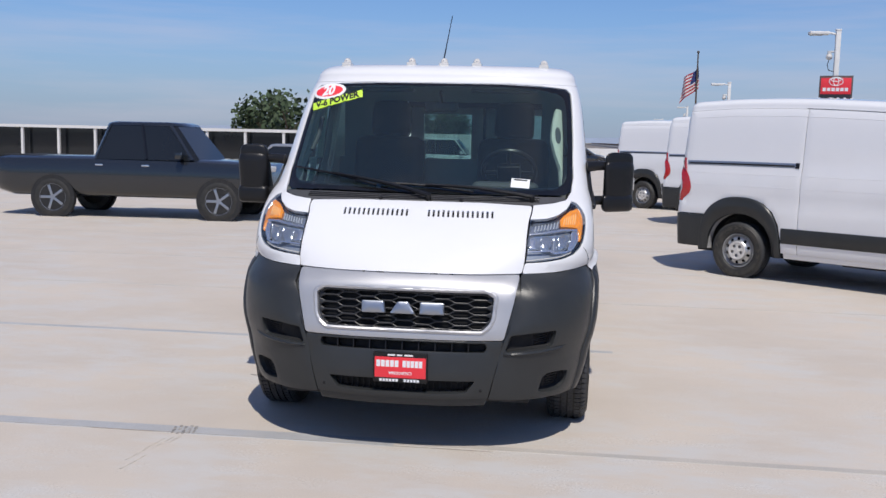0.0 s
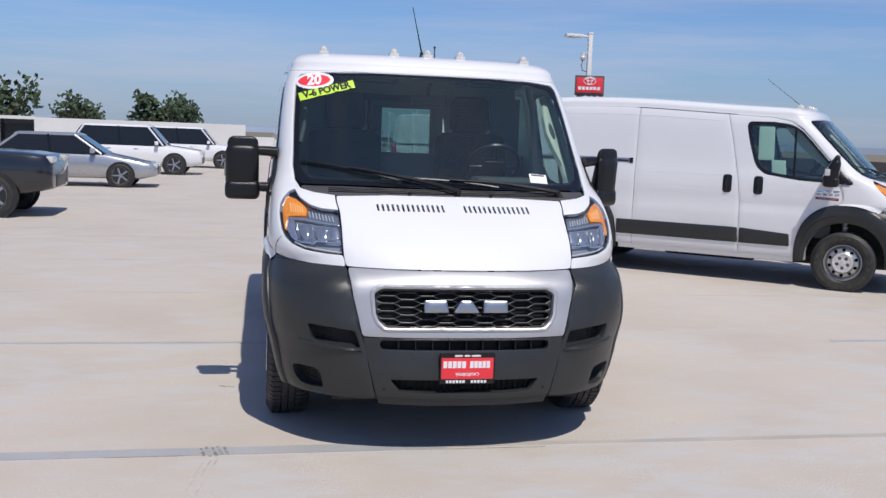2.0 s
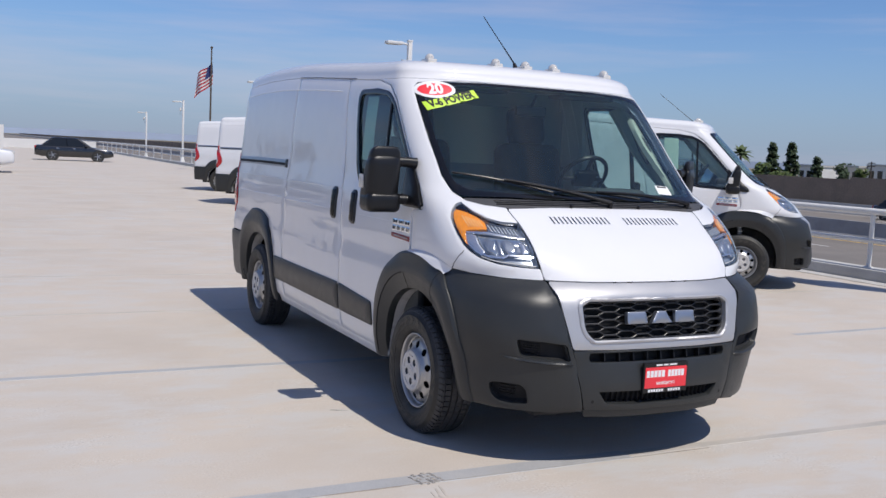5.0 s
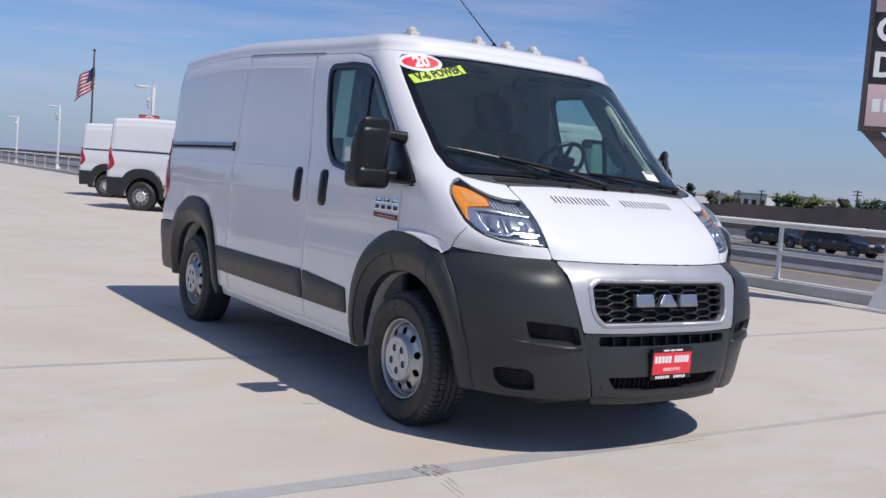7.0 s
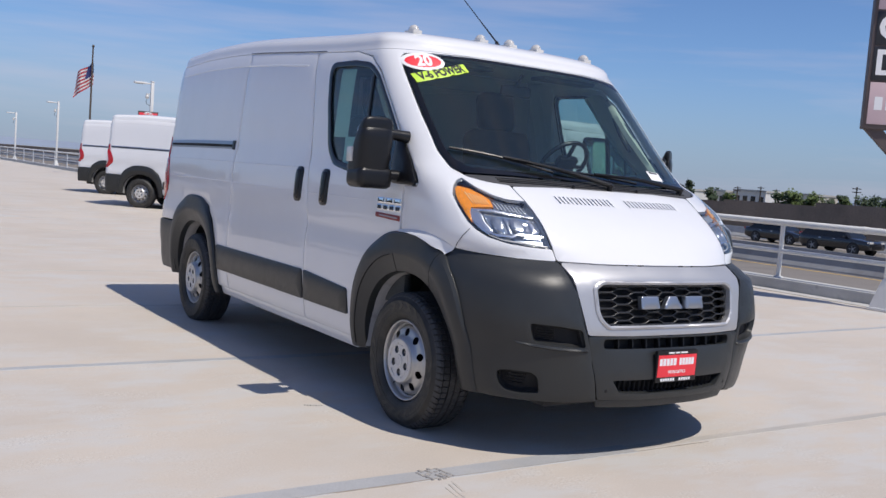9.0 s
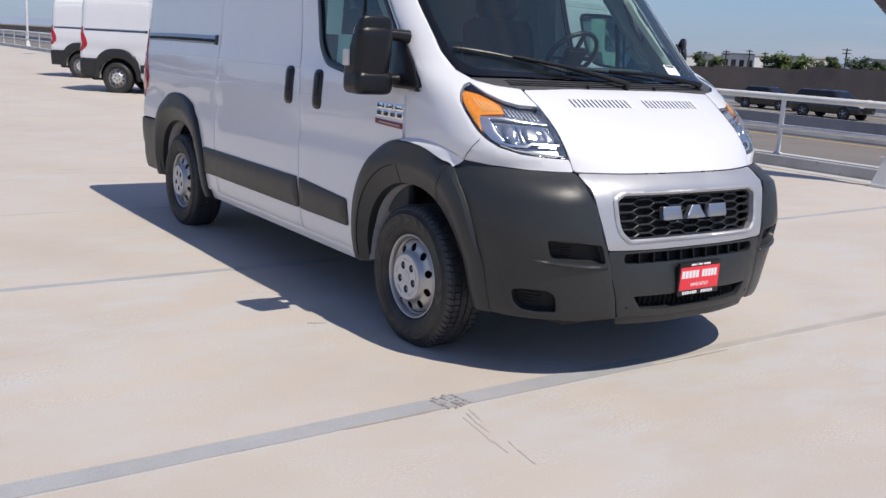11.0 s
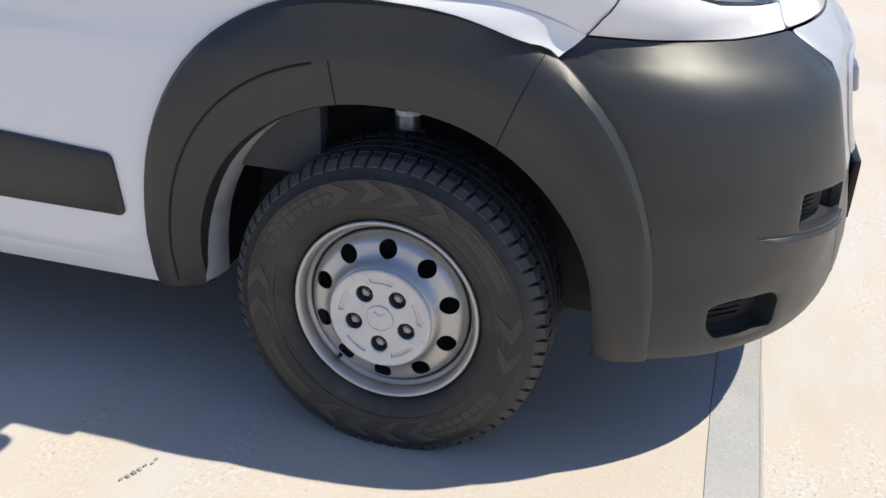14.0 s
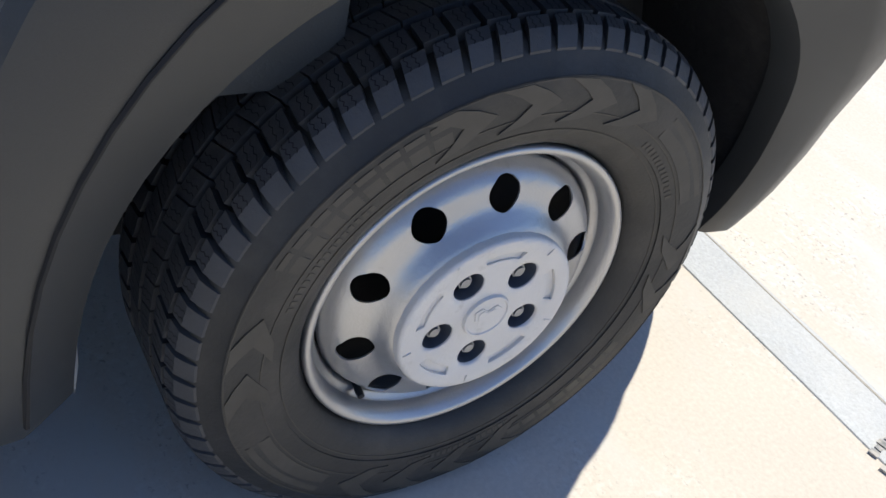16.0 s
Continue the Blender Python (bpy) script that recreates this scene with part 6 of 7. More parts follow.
        rq = skin("side_panel", [(y0, 0.372), (2.885, 0.372), (2.89, 0.52), (2.925, 0.72), (3.01, 0.88), (3.15, 0.985), (3.33, 1.035), (3.56, 1.035), (3.74, 0.985), (3.88, 0.88), (3.95, 0.80), (4.29, 0.80), (4.29, 2.085), (y0, 2.085)], "white_paint", van, r=0.012, step=0.09, side=sd, flat=True, label="white load-space side panel")
        bar("ridge", [(max(y0, 1.62) + 0.02, 2.0), (4.20, 2.0)], 0.007, rq, sd)
        if sd < 0:
            tr = skin("slide_rail", [(2.71, 1.436), (4.28, 1.436), (4.28, 1.490), (2.71, 1.490)], "satin", rq, off=0.006, r=0.004, deep=0.02, side=sd, flat=True, label="grey slide rail of the door")
            skin("rail_groove", [(2.77, 1.448), (4.26, 1.448), (4.26, 1.468), (2.77, 1.468)], "void", tr, off=0.0085, r=0, deep=0.004, side=sd, flat=True)
            skin("rail_end", [(2.71, 1.432), (2.76, 1.432), (2.76, 1.494), (2.71, 1.494)], "black_plastic", tr, off=0.012, r=0.004, deep=0.02, side=sd, flat=True)
        skin("roof_gutter", [(1.40, 2.0885), (2.70, 2.0885), (2.70, 2.093), (1.40, 2.093)], "black_plastic", van, off=0.004, r=0, gap=0, deep=0.012, roll=0.001, side=sd, flat=True, step=0.06)
        # creases along the flank
        for z in (1.35, 1.195):
            for a, b in ((0.30, 1.30), (1.345, 2.705), (2.74, 4.24)):
                if not (z > 1.3 and a < 1):
                    bar("crease", [(a, z), (b, z)], 0.0042, van, sd)
        for a, b in ((0.650, 1.266), (1.280, 2.885)):
            skin("side_moulding", [(a, 0.50), (b, 0.50), (b, 0.695), (a + 0.012, 0.655 if a < 1 else 0.695)], "grey_plastic", van, off=0.012, r=0.02, deep=0.02, roll=0.005, side=sd, flat=True, step=0.1, label="dark grey protective side moulding")
        skin("sill", [(0.60, 0.30), (2.86, 0.30), (2.86, 0.368), (0.60, 0.368)], "white_paint", van, off=-0.012, r=0.004, side=sd, flat=True, step=0.12)
        # badge: plain chrome bars over a dark red bar
        bd = skin("badge", [(0.121, 1.097), (0.390, 1.107), (0.390, 1.137), (0.121, 1.129)], "dark_red", door, off=0.003, r=0.003, deep=0.004, side=sd, flat=True, label="chrome and dark red badge")
        skin("print_bar", [(0.140, 1.110), (0.345, 1.117), (0.345, 1.124), (0.140, 1.117)], "satin", bd, off=0.0045, r=0, gap=0, roll=0, deep=0.001, side=sd, flat=True)
        for n, z0 in ((4, 1.148), (3, 1.187)):
            for k in range(n):
                wd = 0.27 / n
                y0b, y1b = 0.114 + k * wd + 0.004, 0.114 + (k + 1) * wd - 0.004
                skin("badge_bar", [(y0b, z0), (y1b, z0), (y1b, z0 + 0.034), (y0b, z0 + 0.034)], "chrome", bd, off=0.003, r=0.006, deep=0.004, side=sd, flat=True)
                skin("bar_groove", [(y0b + 0.3 * wd, z0 + 0.010), (y1b - 0.2 * wd, z0 + 0.010), (y1b - 0.2 * wd, z0 + 0.015), (y0b + 0.3 * wd, z0 + 0.015)], "void", bd, off=0.0042, r=0, gap=0, roll=0, deep=0.001, side=sd, flat=True)
        # papers inside the door glass
        if sd < 0:
            for yy, zz, a, b, lines in ((1.0, 1.765, 0.105, 0.21, 15), (0.83, 1.475, 0.095, 0.085, 5)):
                pp = skin("window_paper", [(yy - a + 0.02, zz - b * 1.0), (yy + a + 0.0, zz - b), (yy + a + 0.02, zz + b), (yy - a + 0.04, zz + b)], "paper_green", door, off=-0.014, r=0, deep=0, gap=0, side=sd, flat=True, label="pale green printed sheet in the window")
                for k in range(lines):
                    skin("print_bar", quad(*(yy + 0.01 * (k % 2), zz + b * 0.82 - k * b * 1.6 / lines), a * (0.70 - 0.25 * (k * 7 % 3 == 1)), 0.0016, -0.02), "ink", pp, off=-0.0125, r=0, deep=0, gap=0, side=sd, flat=True)
        # mirror on two arms, the driver's one swung back a little
        def swung(mesh):
            for v in mesh.verts:
                if sd > 0:
                    v.co.y += 0.8 * max(0.0, v.co.x - 1.0)

        def sloped(bm):
            for v in bm.verts:
                back = 0.318 - 0.50 * max(0.0, v.co.z - 1.38)
                v.co.y = 0.125 + (v.co.y - 0.125) * min(1.0, (back - 0.125) / 0.185)

        mr = skin("wing_mirror", [(0.265, 1.595), (0.09, 1.425), (-0.008, 1.328), (0.0, 1.30), (0.235, 1.302), (0.285, 1.42)], "black_plastic", door, off=0.022, r=0.02, deep=0.03, roll=0.008, lip=0.015, side=sd, flat=True, label="large black wing mirror on two arms")
        bm = bmesh.new()
        box(bm, (sd * 1.195 - 0.100, 0.125, 1.315), (sd * 1.195 + 0.100, 0.30, 1.600), 0.062, seg=5)
        for v in bm.verts:      # bowed front
            v.co.y += 0.35 * (v.co.x - sd * 1.195) ** 2 * 4 - 0.02 * (v.co.z > 1.5)
        sloped(bm)
        swung(bm)
        part("housing", bm, "black_plastic", mr, angle=60)
        bm = bmesh.new()
        box(bm, (sd * 1.192 - 0.092, 0.132, 1.50), (sd * 1.192 + 0.094, 0.292, 1.652), 0.058, seg=5)
        sloped(bm)
        swung(bm)
        part("upper_cap", bm, "black_plastic", mr, angle=60)
        bm = bmesh.new()
        box(bm, (sd * 1.192 - 0.106, 0.120, 1.268), (sd * 1.192 + 0.104, 0.295, 1.385), 0.045, seg=5)
        swung(bm)
        part("lower_cap", bm, "black_plastic", mr, angle=60)
        for z in (1.565, 1.345):
            bm = bmesh.new()
            tube(bm, [(sd * 0.985, 0.175, z - 0.006), (sd * 1.05, 0.180, z), (sd * 1.18, 0.185, z)], [0.034, 0.030, 0.028], 14)
            swung(bm)
            part("arm", bm, "black_plastic", mr)
        bm = bmesh.new()
        box(bm, (sd * 1.195 - 0.082, 0.300, 1.36), (sd * 1.195 + 0.082, 0.308, 1.595), 0.003)
        sloped(bm)
        swung(bm)
        part("mirror_glass", bm, "chrome", mr, "mirror glass")
        bm = bmesh.new()
        box(bm, (sd * 1.298 - 0.006, 0.215, 1.405), (sd * 1.298 + 0.006, 0.275, 1.485), 0.005)
        swung(bm)
        part("repeater", bm, "lamp_clear", mr, "clear repeater lens")
        # rear corner, lamp and bumper
        ql = LEN + 0.0
        skin("rear_pillar", [Y(4.294, 0.80), (Y(4.30, 0.80)[0] + 0.22, 0.80), (Y(4.26, 2.085)[0] + 0.22, 2.085), Y(4.294, 2.085)], "white_paint", van, [[Y(4.305, 0.96), (Y(4.31, 0.96)[0] + 0.13, 0.96), (Y(4.29, 1.5)[0] + 0.13, 1.52), Y(4.305, 1.52)]], r=0.01, step=0.06, side=sd, hole_r=0.02)
        skin("tail_lamp", [Y(4.305, 0.96), (Y(4.31, 0.96)[0] + 0.13, 0.96), (Y(4.29, 1.5)[0] + 0.13, 1.52), Y(4.305, 1.52)], "red_lens", van, off=0.006, r=0.02, side=sd, label="tall red tail lamp")
        skin("rear_bumper", [Y(3.95, 0.36), (Y(4.30, 0.36)[0] + 0.40, 0.36), (Y(4.30, 0.79)[0] + 0.40, 0.79), Y(3.955, 0.79)], "grey_plastic", van, off=0.012, r=0.015, step=0.06, side=sd, label="dark grey rear bumper")
        rd = bmesh.new()
        lo_x, hi_x = (0.0006, 0.80) if sd > 0 else (-0.80, -0.0006)
        for x0, x1, z0, z1 in ((lo_x, hi_x, 0.50, 1.36), (lo_x, hi_x, 1.98, 2.09), (lo_x, lo_x + 0.14, 1.36, 1.98), (hi_x - 0.14, hi_x, 1.36, 1.98)):
            box(rd, (x0, 4.315, z0), (x1, 4.355, z1))
        rdo = part("rear_door", rd, "white_paint", van, "white rear door with a window")
        gl = bmesh.new()
        box(gl, (lo_x + 0.14, 4.332, 1.36), (hi_x - 0.14, 4.338, 1.98))
        g2 = part("pane", gl, "side_pane", rdo)
        g2.visible_shadow = False
    # --- underneath ---
    bm = bmesh.new()
    box(bm, (-0.69, -0.80, 0.27), (0.69, 4.25, 0.40), 0.02)
    box(bm, (-0.94, 0.62, 0.30), (0.94, 2.83, 0.40), 0.02)
    box(bm, (-0.30, 1.2, 0.20), (0.05, 2.4, 0.30), 0.03)
    rod(bm, (-0.80, 3.454, 0.34), (0.80, 3.454, 0.34), 0.055, 0.055, 12)
    rod(bm, (-0.80, 0, 0.34), (0.80, 0, 0.34), 0.04, 0.04, 12)
    part("underbody", bm, "liner", van, "dark underbody")
    bm = bmesh.new()
    box(bm, (-0.69, -0.62, 0.40), (0.69, 0.30, 0.98))
    part("engine_bay", bm, "void", van)
    for sd in (1, -1):
        bm = bmesh.new()
        rod(bm, (sd * 0.80, 0.03, 0.55), (sd * 0.78, 0.06, 0.90), 0.030, 0.030, 16)
        st2 = part("strut", bm, "nut", van, "steel suspension strut")
        for k in range(3):
            bm = bmesh.new()
            rod(bm, (sd * (0.796 - 0.002 * k), 0.037 + 0.003 * k, 0.70 + 0.055 * k), (sd * (0.7958 - 0.002 * k), 0.0378 + 0.003 * k, 0.712 + 0.055 * k), 0.033, 0.033, 16)
            part("strut_band", bm, "paper", st2)
    # --- cabin ---
    bm = bmesh.new()
    rows = []
    for y, z in ((-0.20, 1.385), (-0.02, 1.345), (0.22, 1.335), (0.32, 1.28), (0.36, 1.12), (0.34, 0.80)):
        wd = min(0.93, flank(max(y, 0.0), 1.4) - 0.06) if y > -0.1 else 0.80
        rows.append([bm.verts.new((wd * k / 8, y + 0.05 * abs(k / 8) ** 2, z + (0.02 if abs(k) < 3 and y > 0 else 0))) for k in range(-8, 9)])
    for p, q in zip(rows, rows[1:]):
        for k in range(16):
            bm.faces.new((p[k], p[k + 1], q[k + 1], q[k]))
    dash = part("dashboard", bm, "interior", van, "dark grey dashboard", angle=40)
    bm = bmesh.new()
    box(bm, (-0.17, 0.24, 1.12), (0.17, 0.345, 1.36), 0.02)
    box(bm, (0.25, 0.10, 1.33), (0.68, 0.34, 1.445), 0.05, seg=3)
    part("binnacle", bm, "interior", dash)
    sw = new("steering_wheel")
    sw.parent, sw.empty_display_size = van, 0.1
    sw.matrix_local = pose(0.47, 0.56, 1.505, -52, 0, 0)
    tagged(sw, "black steering wheel")
    bm = bmesh.new()
    tube(bm, [(0.178 * math.cos(2 * math.pi * k / 32), 0.178 * math.sin(2 * math.pi * k / 32), 0) for k in range(32)], 0.015, 8, True)
    part("ring", bm, "black_plastic", sw)
    bm = bmesh.new()
    box(bm, (-0.08, -0.07, -0.04), (0.08, 0.06, 0.01), 0.02)
    for a in (0.1, math.pi - 0.1, -math.pi / 2):
        rod(bm, (0, 0, -0.01), (0.175 * math.cos(a), 0.175 * math.sin(a), 0), 0.017, 0.013, 8)
    part("boss", bm, "black_plastic", sw)
    for x, wd in ((0.46, 0.25), (-0.485, 0.25)):
        st_ = new("seat")
        st_.parent, st_.empty_display_size = van, 0.1
        tagged(st_, "black fabric cab seat")
        bm = bmesh.new()
        box(bm, (x - wd, 0.72, 0.80), (x + wd, 1.22, 1.02), 0.06, seg=3)
        part("cushion", bm, "seat", st_)
        bm = bmesh.new()
        box(bm, (x - wd - 0.02, -0.10, 0.0), (x + wd + 0.02, 0.10, 0.735), 0.098, seg=4, m=pose(0, 1.20, 1.0, -10, 0, 0))
        part("backrest", bm, "seat", st_)
        bm = bmesh.new()
        box(bm, (x - 0.15, -0.07, 0.73), (x + 0.15, 0.07, 1.01), 0.068, seg=4, m=pose(0, 1.20, 1.0, -10, 0, 0))
        part("headrest", bm, "seat", st_)
    # added frame, no real bulkhead: it keeps the load space behind dark
    bk = bmesh.new()
    for x0, x1, z0, z1 in ((-0.93, 0.93, 0.45, 1.56), (-0.85, 0.85, 2.00, 2.12), (-0.89, -0.60, 1.56, 2.00), (0.66, 0.89, 1.56, 2.00)):
        box(bk, (x0, 1.50, z0), (x1, 1.53, z1))
    # added dark bars block daylight leaking round the rear doors
    bm = bmesh.new()
    box(bm, (-0.82, 4.27, 2.05), (0.82, 4.30, 2.165))
    box(bm, (-0.012, 4.27, 0.60), (0.012, 4.308, 2.05))
    part("door_header", bm, "interior", van)
    part("bulkhead", bk, "load_frame_grey", van, "added grey frame that keeps the load space dark")
    bm = bmesh.new()
    box(bm, (-0.90, 0.55, 0.62), (0.90, 1.50, 0.66))
    part("cab_floor", bm, "interior", van)
    bm = bmesh.new()
    box(bm, (-0.82, 0.62, 2.13), (0.82, 1.50, 2.15), 0.008)
    part("headlining", bm, "pale_trim", van)
    for sd in (1, -1):
        pt = skin("pillar_trim", [(0.05, 1.42), (0.22, 1.57), (0.42, 1.78), (0.58, 1.94), (0.70, 2.03), (0.84, 2.00), (0.72, 1.86), (0.58, 1.70), (0.46, 1.60), (0.32, 1.50), (0.20, 1.40)], "pale_trim", van, off=-0.055, r=0.03, deep=0.03, roll=0.006, side=sd, flat=True, label="pale grey pillar trim")
        if sd > 0:
            fc = skin("pillar_face", [(0.800, 1.985), (0.850, 1.970), (0.866, 1.75), (0.870, 1.54), (0.858, 1.48), (0.850, 1.60), (0.808, 1.69), (0.775, 1.79), (0.780, 1.90)], "pale_trim", van, off=-0.075, r=0.012, deep=0.03, roll=0.006, side=sd, front=True)
            skin("speaker_grille", oval(0.822, 1.80, 0.022, 0.055, 0.15), "interior", fc, off=-0.071, r=0, deep=0.004, side=sd, front=True)
        bm = bmesh.new()
        box(bm, (sd * 0.42 - 0.22, 0.50, 2.03), (sd * 0.42 + 0.22, 0.64, 2.055), 0.008, m=None)
        part("sun_visor", bm, "interior", van)
        bm = bmesh.new()
        tube(bm, [(sd * 0.845, 0.33, 1.62), (sd * 0.82, 0.40, 1.72), (sd * 0.81, 0.47, 1.84)], 0.016, 8)
        part("grab_handle", bm, "interior", van)
        bm = bmesh.new()
        box(bm, (sd * 0.90 - 0.025, 0.20, 0.62), (sd * 0.90 + 0.025, 1.28, 1.33), 0.02)
        part("door_lining", bm, "interior", van)
    bm = bmesh.new()
    box(bm, (-0.115, 0.52, 1.895), (0.115, 0.545, 1.965), 0.02)
    rod(bm, (0, 0.53, 1.96), (0, 0.47, 2.03), 0.012, 0.012, 8)
    part("inner_mirror", bm, "black_plastic", van)
    # --- dealer plate: red sheet upside down in a black frame ---
    pl = new("plate_frame")
    pl.parent, pl.empty_display_size = van, 0.1
    pl.matrix_local = pose(0, -1.002, 0.490, 1, 0, 0) @ Matrix.Diagonal((0.92, 0.5, 0.96, 1))
    tagged(pl, "red dealer plate in a black frame")
    bm = bmesh.new()
    box(bm, (-0.160, -0.012, -0.086), (0.160, 0.030, 0.084), 0.006)
    part("frame", bm, "black_plastic", pl)
    bm = bmesh.new()
    box(bm, (-0.151, -0.0145, -0.058), (0.151, -0.010, 0.060), 0.002)
    rs = part("sheet", bm, "red", pl, "red sheet with white print")
    for a, b in ((-0.140, -0.118), (-0.113, -0.091), (-0.086, -0.064), (-0.059, -0.037), (-0.032, -0.010), (0.014, 0.034), (0.038, 0.058), (0.062, 0.082), (0.086, 0.106), (0.110, 0.130)):
        bm = bmesh.new()
        box(bm, (a, -0.0152, 0.004), (b, -0.0142, 0.042))
        part("print_bar", bm, "white_print", rs)
    part("word", letters("CALIFORNIA", 0.024, lambda a, b: Vector((-a, -0.0152, -0.030 - b)), 0.0006), "white_print", rs, smooth=False)
    below = [(-0.122 + 0.019 * k, -0.108 + 0.019 * k, -0.080, -0.065) for k in range(6)] + [(0.022 + 0.019 * k, 0.036 + 0.019 * k, -0.080, -0.065) for k in range(5)]
    for a, b, z0, z1 in below + [(-0.075, -0.03, 0.067, 0.076), (-0.02, 0.012, 0.067, 0.076), (0.022, 0.075, 0.067, 0.076)]:
        bm = bmesh.new()
        box(bm, (a, -0.0138, z0), (b, -0.0115, z1))
        part("print_bar", bm, "white_print", pl)
    # --- wheels ---
    for y in (0.022, 3.474):
        wheel(van, pose(-1.022, y, 0.352))
        w2 = wheel(van, pose(1.022, y, 0.352, 0, 0, 180))
    return van


van = white_van()

# ---- the other vans of the row ----
def bare(o):
    """Takes the stickers and the dealer plate off a copied van."""
    for kind in ("year_sticker", "power_sticker", "paper_slip", "plate_frame"):
        c = next(q for q in o.children_recursive if q.name.split(".")[0] == kind)
        for q in list(c.children_recursive) + [c]:
            bpy.data.objects.remove(q)


first = copy_thing(van, pose(6.50, 5.33, 0, 0, 0, 51.0))
bare(first)
tagged(first, "white low-roof delivery van parked beside the kerb")
for x, y in ((7.1, 12.95), (6.38, 18.2), (7.2, 25.0)):
    o = copy_thing(van, pose(x, y, 0, 0, 0, 51.0))
    bare(o)
    tagged(o, "white low-roof delivery van parked in the row behind")


# ---- other vehicles ----
def road_wheel(parent, x, y, r, rim, outward):
    w = new("wheel")
    w.parent, w.empty_display_size = parent, 0.1
    w.matrix_local = pose(x, y, r, 0, 0, 0 if outward < 0 else 180)
    bm = bmesh.new()
    lathe(bm, [(0.03, r * 0.66), (0.0, r * 0.70), (-0.012, r * 0.84), (0.004, r * 0.96), (0.03, r), (0.17, r), (0.20, r * 0.94), (0.20, r * 0.66)], 32, close=True)
    part("tyre", bm, "tyre", w)
    bm = bmesh.new()
    lathe(bm, [(0.0, r * 0.69), (0.005, r * 0.66), (0.05, r * 0.62), (0.06, 0.001)], 32)
    for k in range(5):
        a = 2 * math.pi * k / 5
        box(bm, (-0.002, r * 0.10, -r * 0.07), (0.03, r * 0.64, r * 0.07), 0.01, m=Matrix.Rotation(a, 4, "X"))
    rod(bm, (0.05, 0, 0), (-0.006, 0, 0), r * 0.16, r * 0.13, 14)
    part("rim", bm, rim, w)


def car(m, paint, label, length=4.7, width=1.84, height=1.46, belt=0.92, base=0.24, cabin=(1.35, 2.15, 3.65, 4.35), r=0.33, nose=0.70, tail=0.95, axles=(0.95, 3.65), bed=None, category="car", rim="satin"):
    """A parked or passing car, nose towards -y, its front bumper at y = 0."""
    c = thing("car", m, label, category, "passing and parked cars")
    hw = width / 2
    # lower body: rounded sections along the length
    top = [(0.0, nose - 0.12), (0.12, nose), (0.55, nose + 0.06), (cabin[0], belt), (cabin[3], belt + 0.02), (length - 0.12, tail), (length, tail - 0.15)]
    if bed:
        top = [(0.0, nose - 0.15), (0.1, nose), (0.5, nose + 0.05), (cabin[0], belt), (cabin[3], belt + 0.02), (length - 0.05, belt), (length, belt - 0.06)]
    bm = bmesh.new()
    rows = []
    N = 44
    for k in range(N + 1):
        y = length * (0.5 - 0.5 * math.cos(math.pi * k / N)) if k not in (0, N) else (0.0 if k == 0 else length)
        zt = float(np.interp(y, [q[0] for q in top], [q[1] for q in top]))
        e = min(1.0, min(y, length - y) / 0.45)
        w = hw * (0.80 + 0.20 * math.sqrt(max(0.0, 1 - (1 - e) ** 2)))
        zb = base + 0.10 * (1 - e)
        row = []
        for px, pz in ((0.0, 1.0), (0.55, 1.0), (0.84, 0.985), (0.94, 0.93), (0.985, 0.80), (1.0, 0.55), (0.99, 0.25), (0.95, 0.08), (0.86, 0.0), (0.0, 0.0)):
            z = zb + (zt - zb) * pz
            # wheel openings
            row.append((w * px, y, z))
        rows.append(row)
    vr = [[bm.verts.new(q) for q in row] + [bm.verts.new((-q[0], q[1], q[2])) for q in row[-2:0:-1]] for row in rows]
    n = len(vr[0])
    for p, q in zip(vr, vr[1:]):
        for k in range(n):
            bm.faces.new((p[k], p[(k + 1) % n], q[(k + 1) % n], q[k]))
    bm.faces.new(vr[0]), bm.faces.new(vr[-1][::-1])
    body_ = part("body", bm, paint, c, angle=40)
    # cabin: glass below, painted roof and pillars
    y0, y1, y2, y3 = cabin
    def sect(z):
        t = (z - belt) / (height - belt)
        return y0 + (y1 - y0) * t, y3 + (y2 - y3) * t, hw * (0.93 - 0.20 * t)
    bm = bmesh.new()
    ring = []
    for z in (belt - 0.03, belt + (height - belt) * 0.5, height - 0.07):
        a, b, w = sect(z)
        ring.append([bm.verts.new(q) for q in ((-w * 0.86, a, z), (w * 0.86, a, z), (w, a + 0.12, z), (w, b - 0.12, z), (w * 0.86, b, z), (-w * 0.86, b, z), (-w, b - 0.12, z), (-w, a + 0.12, z))])
    co = [[v.co.copy() for v in rg] for rg in ring]
    bm.free()
    for nm, ks in (("windscreen", (7, 0, 1)), ("side_window", (2,)), ("rear_window", (3, 4, 5)), ("side_window", (6,))):
        bm = bmesh.new()
        for p, q in zip(co, co[1:]):
            for k in ks:
                bm.faces.new([bm.verts.new(t) for t in (p[k], p[(k + 1) % 8], q[(k + 1) % 8], q[k])])
        bmesh.ops.remove_doubles(bm, verts=bm.verts, dist=0.001)
        part(nm, bm, "dark_glass", c, "dark tinted glass", angle=20)
    bm = bmesh.new()
    ring = []
    for z, s in ((height - 0.075, 1.012), (height - 0.03, 0.985), (height, 0.86)):
        a, b, w = sect(min(z, height - 0.05))
        mid = (a + b) / 2
        a, b, w = mid + (a - mid) * s, mid + (b - mid) * s, w * s
        ring.append([bm.verts.new(q) for q in ((-w * 0.86, a, z), (w * 0.86, a, z), (w, a + 0.12, z), (w, b - 0.12, z), (w * 0.86, b, z), (-w * 0.86, b, z), (-w, b - 0.12, z), (-w, a + 0.12, z))])
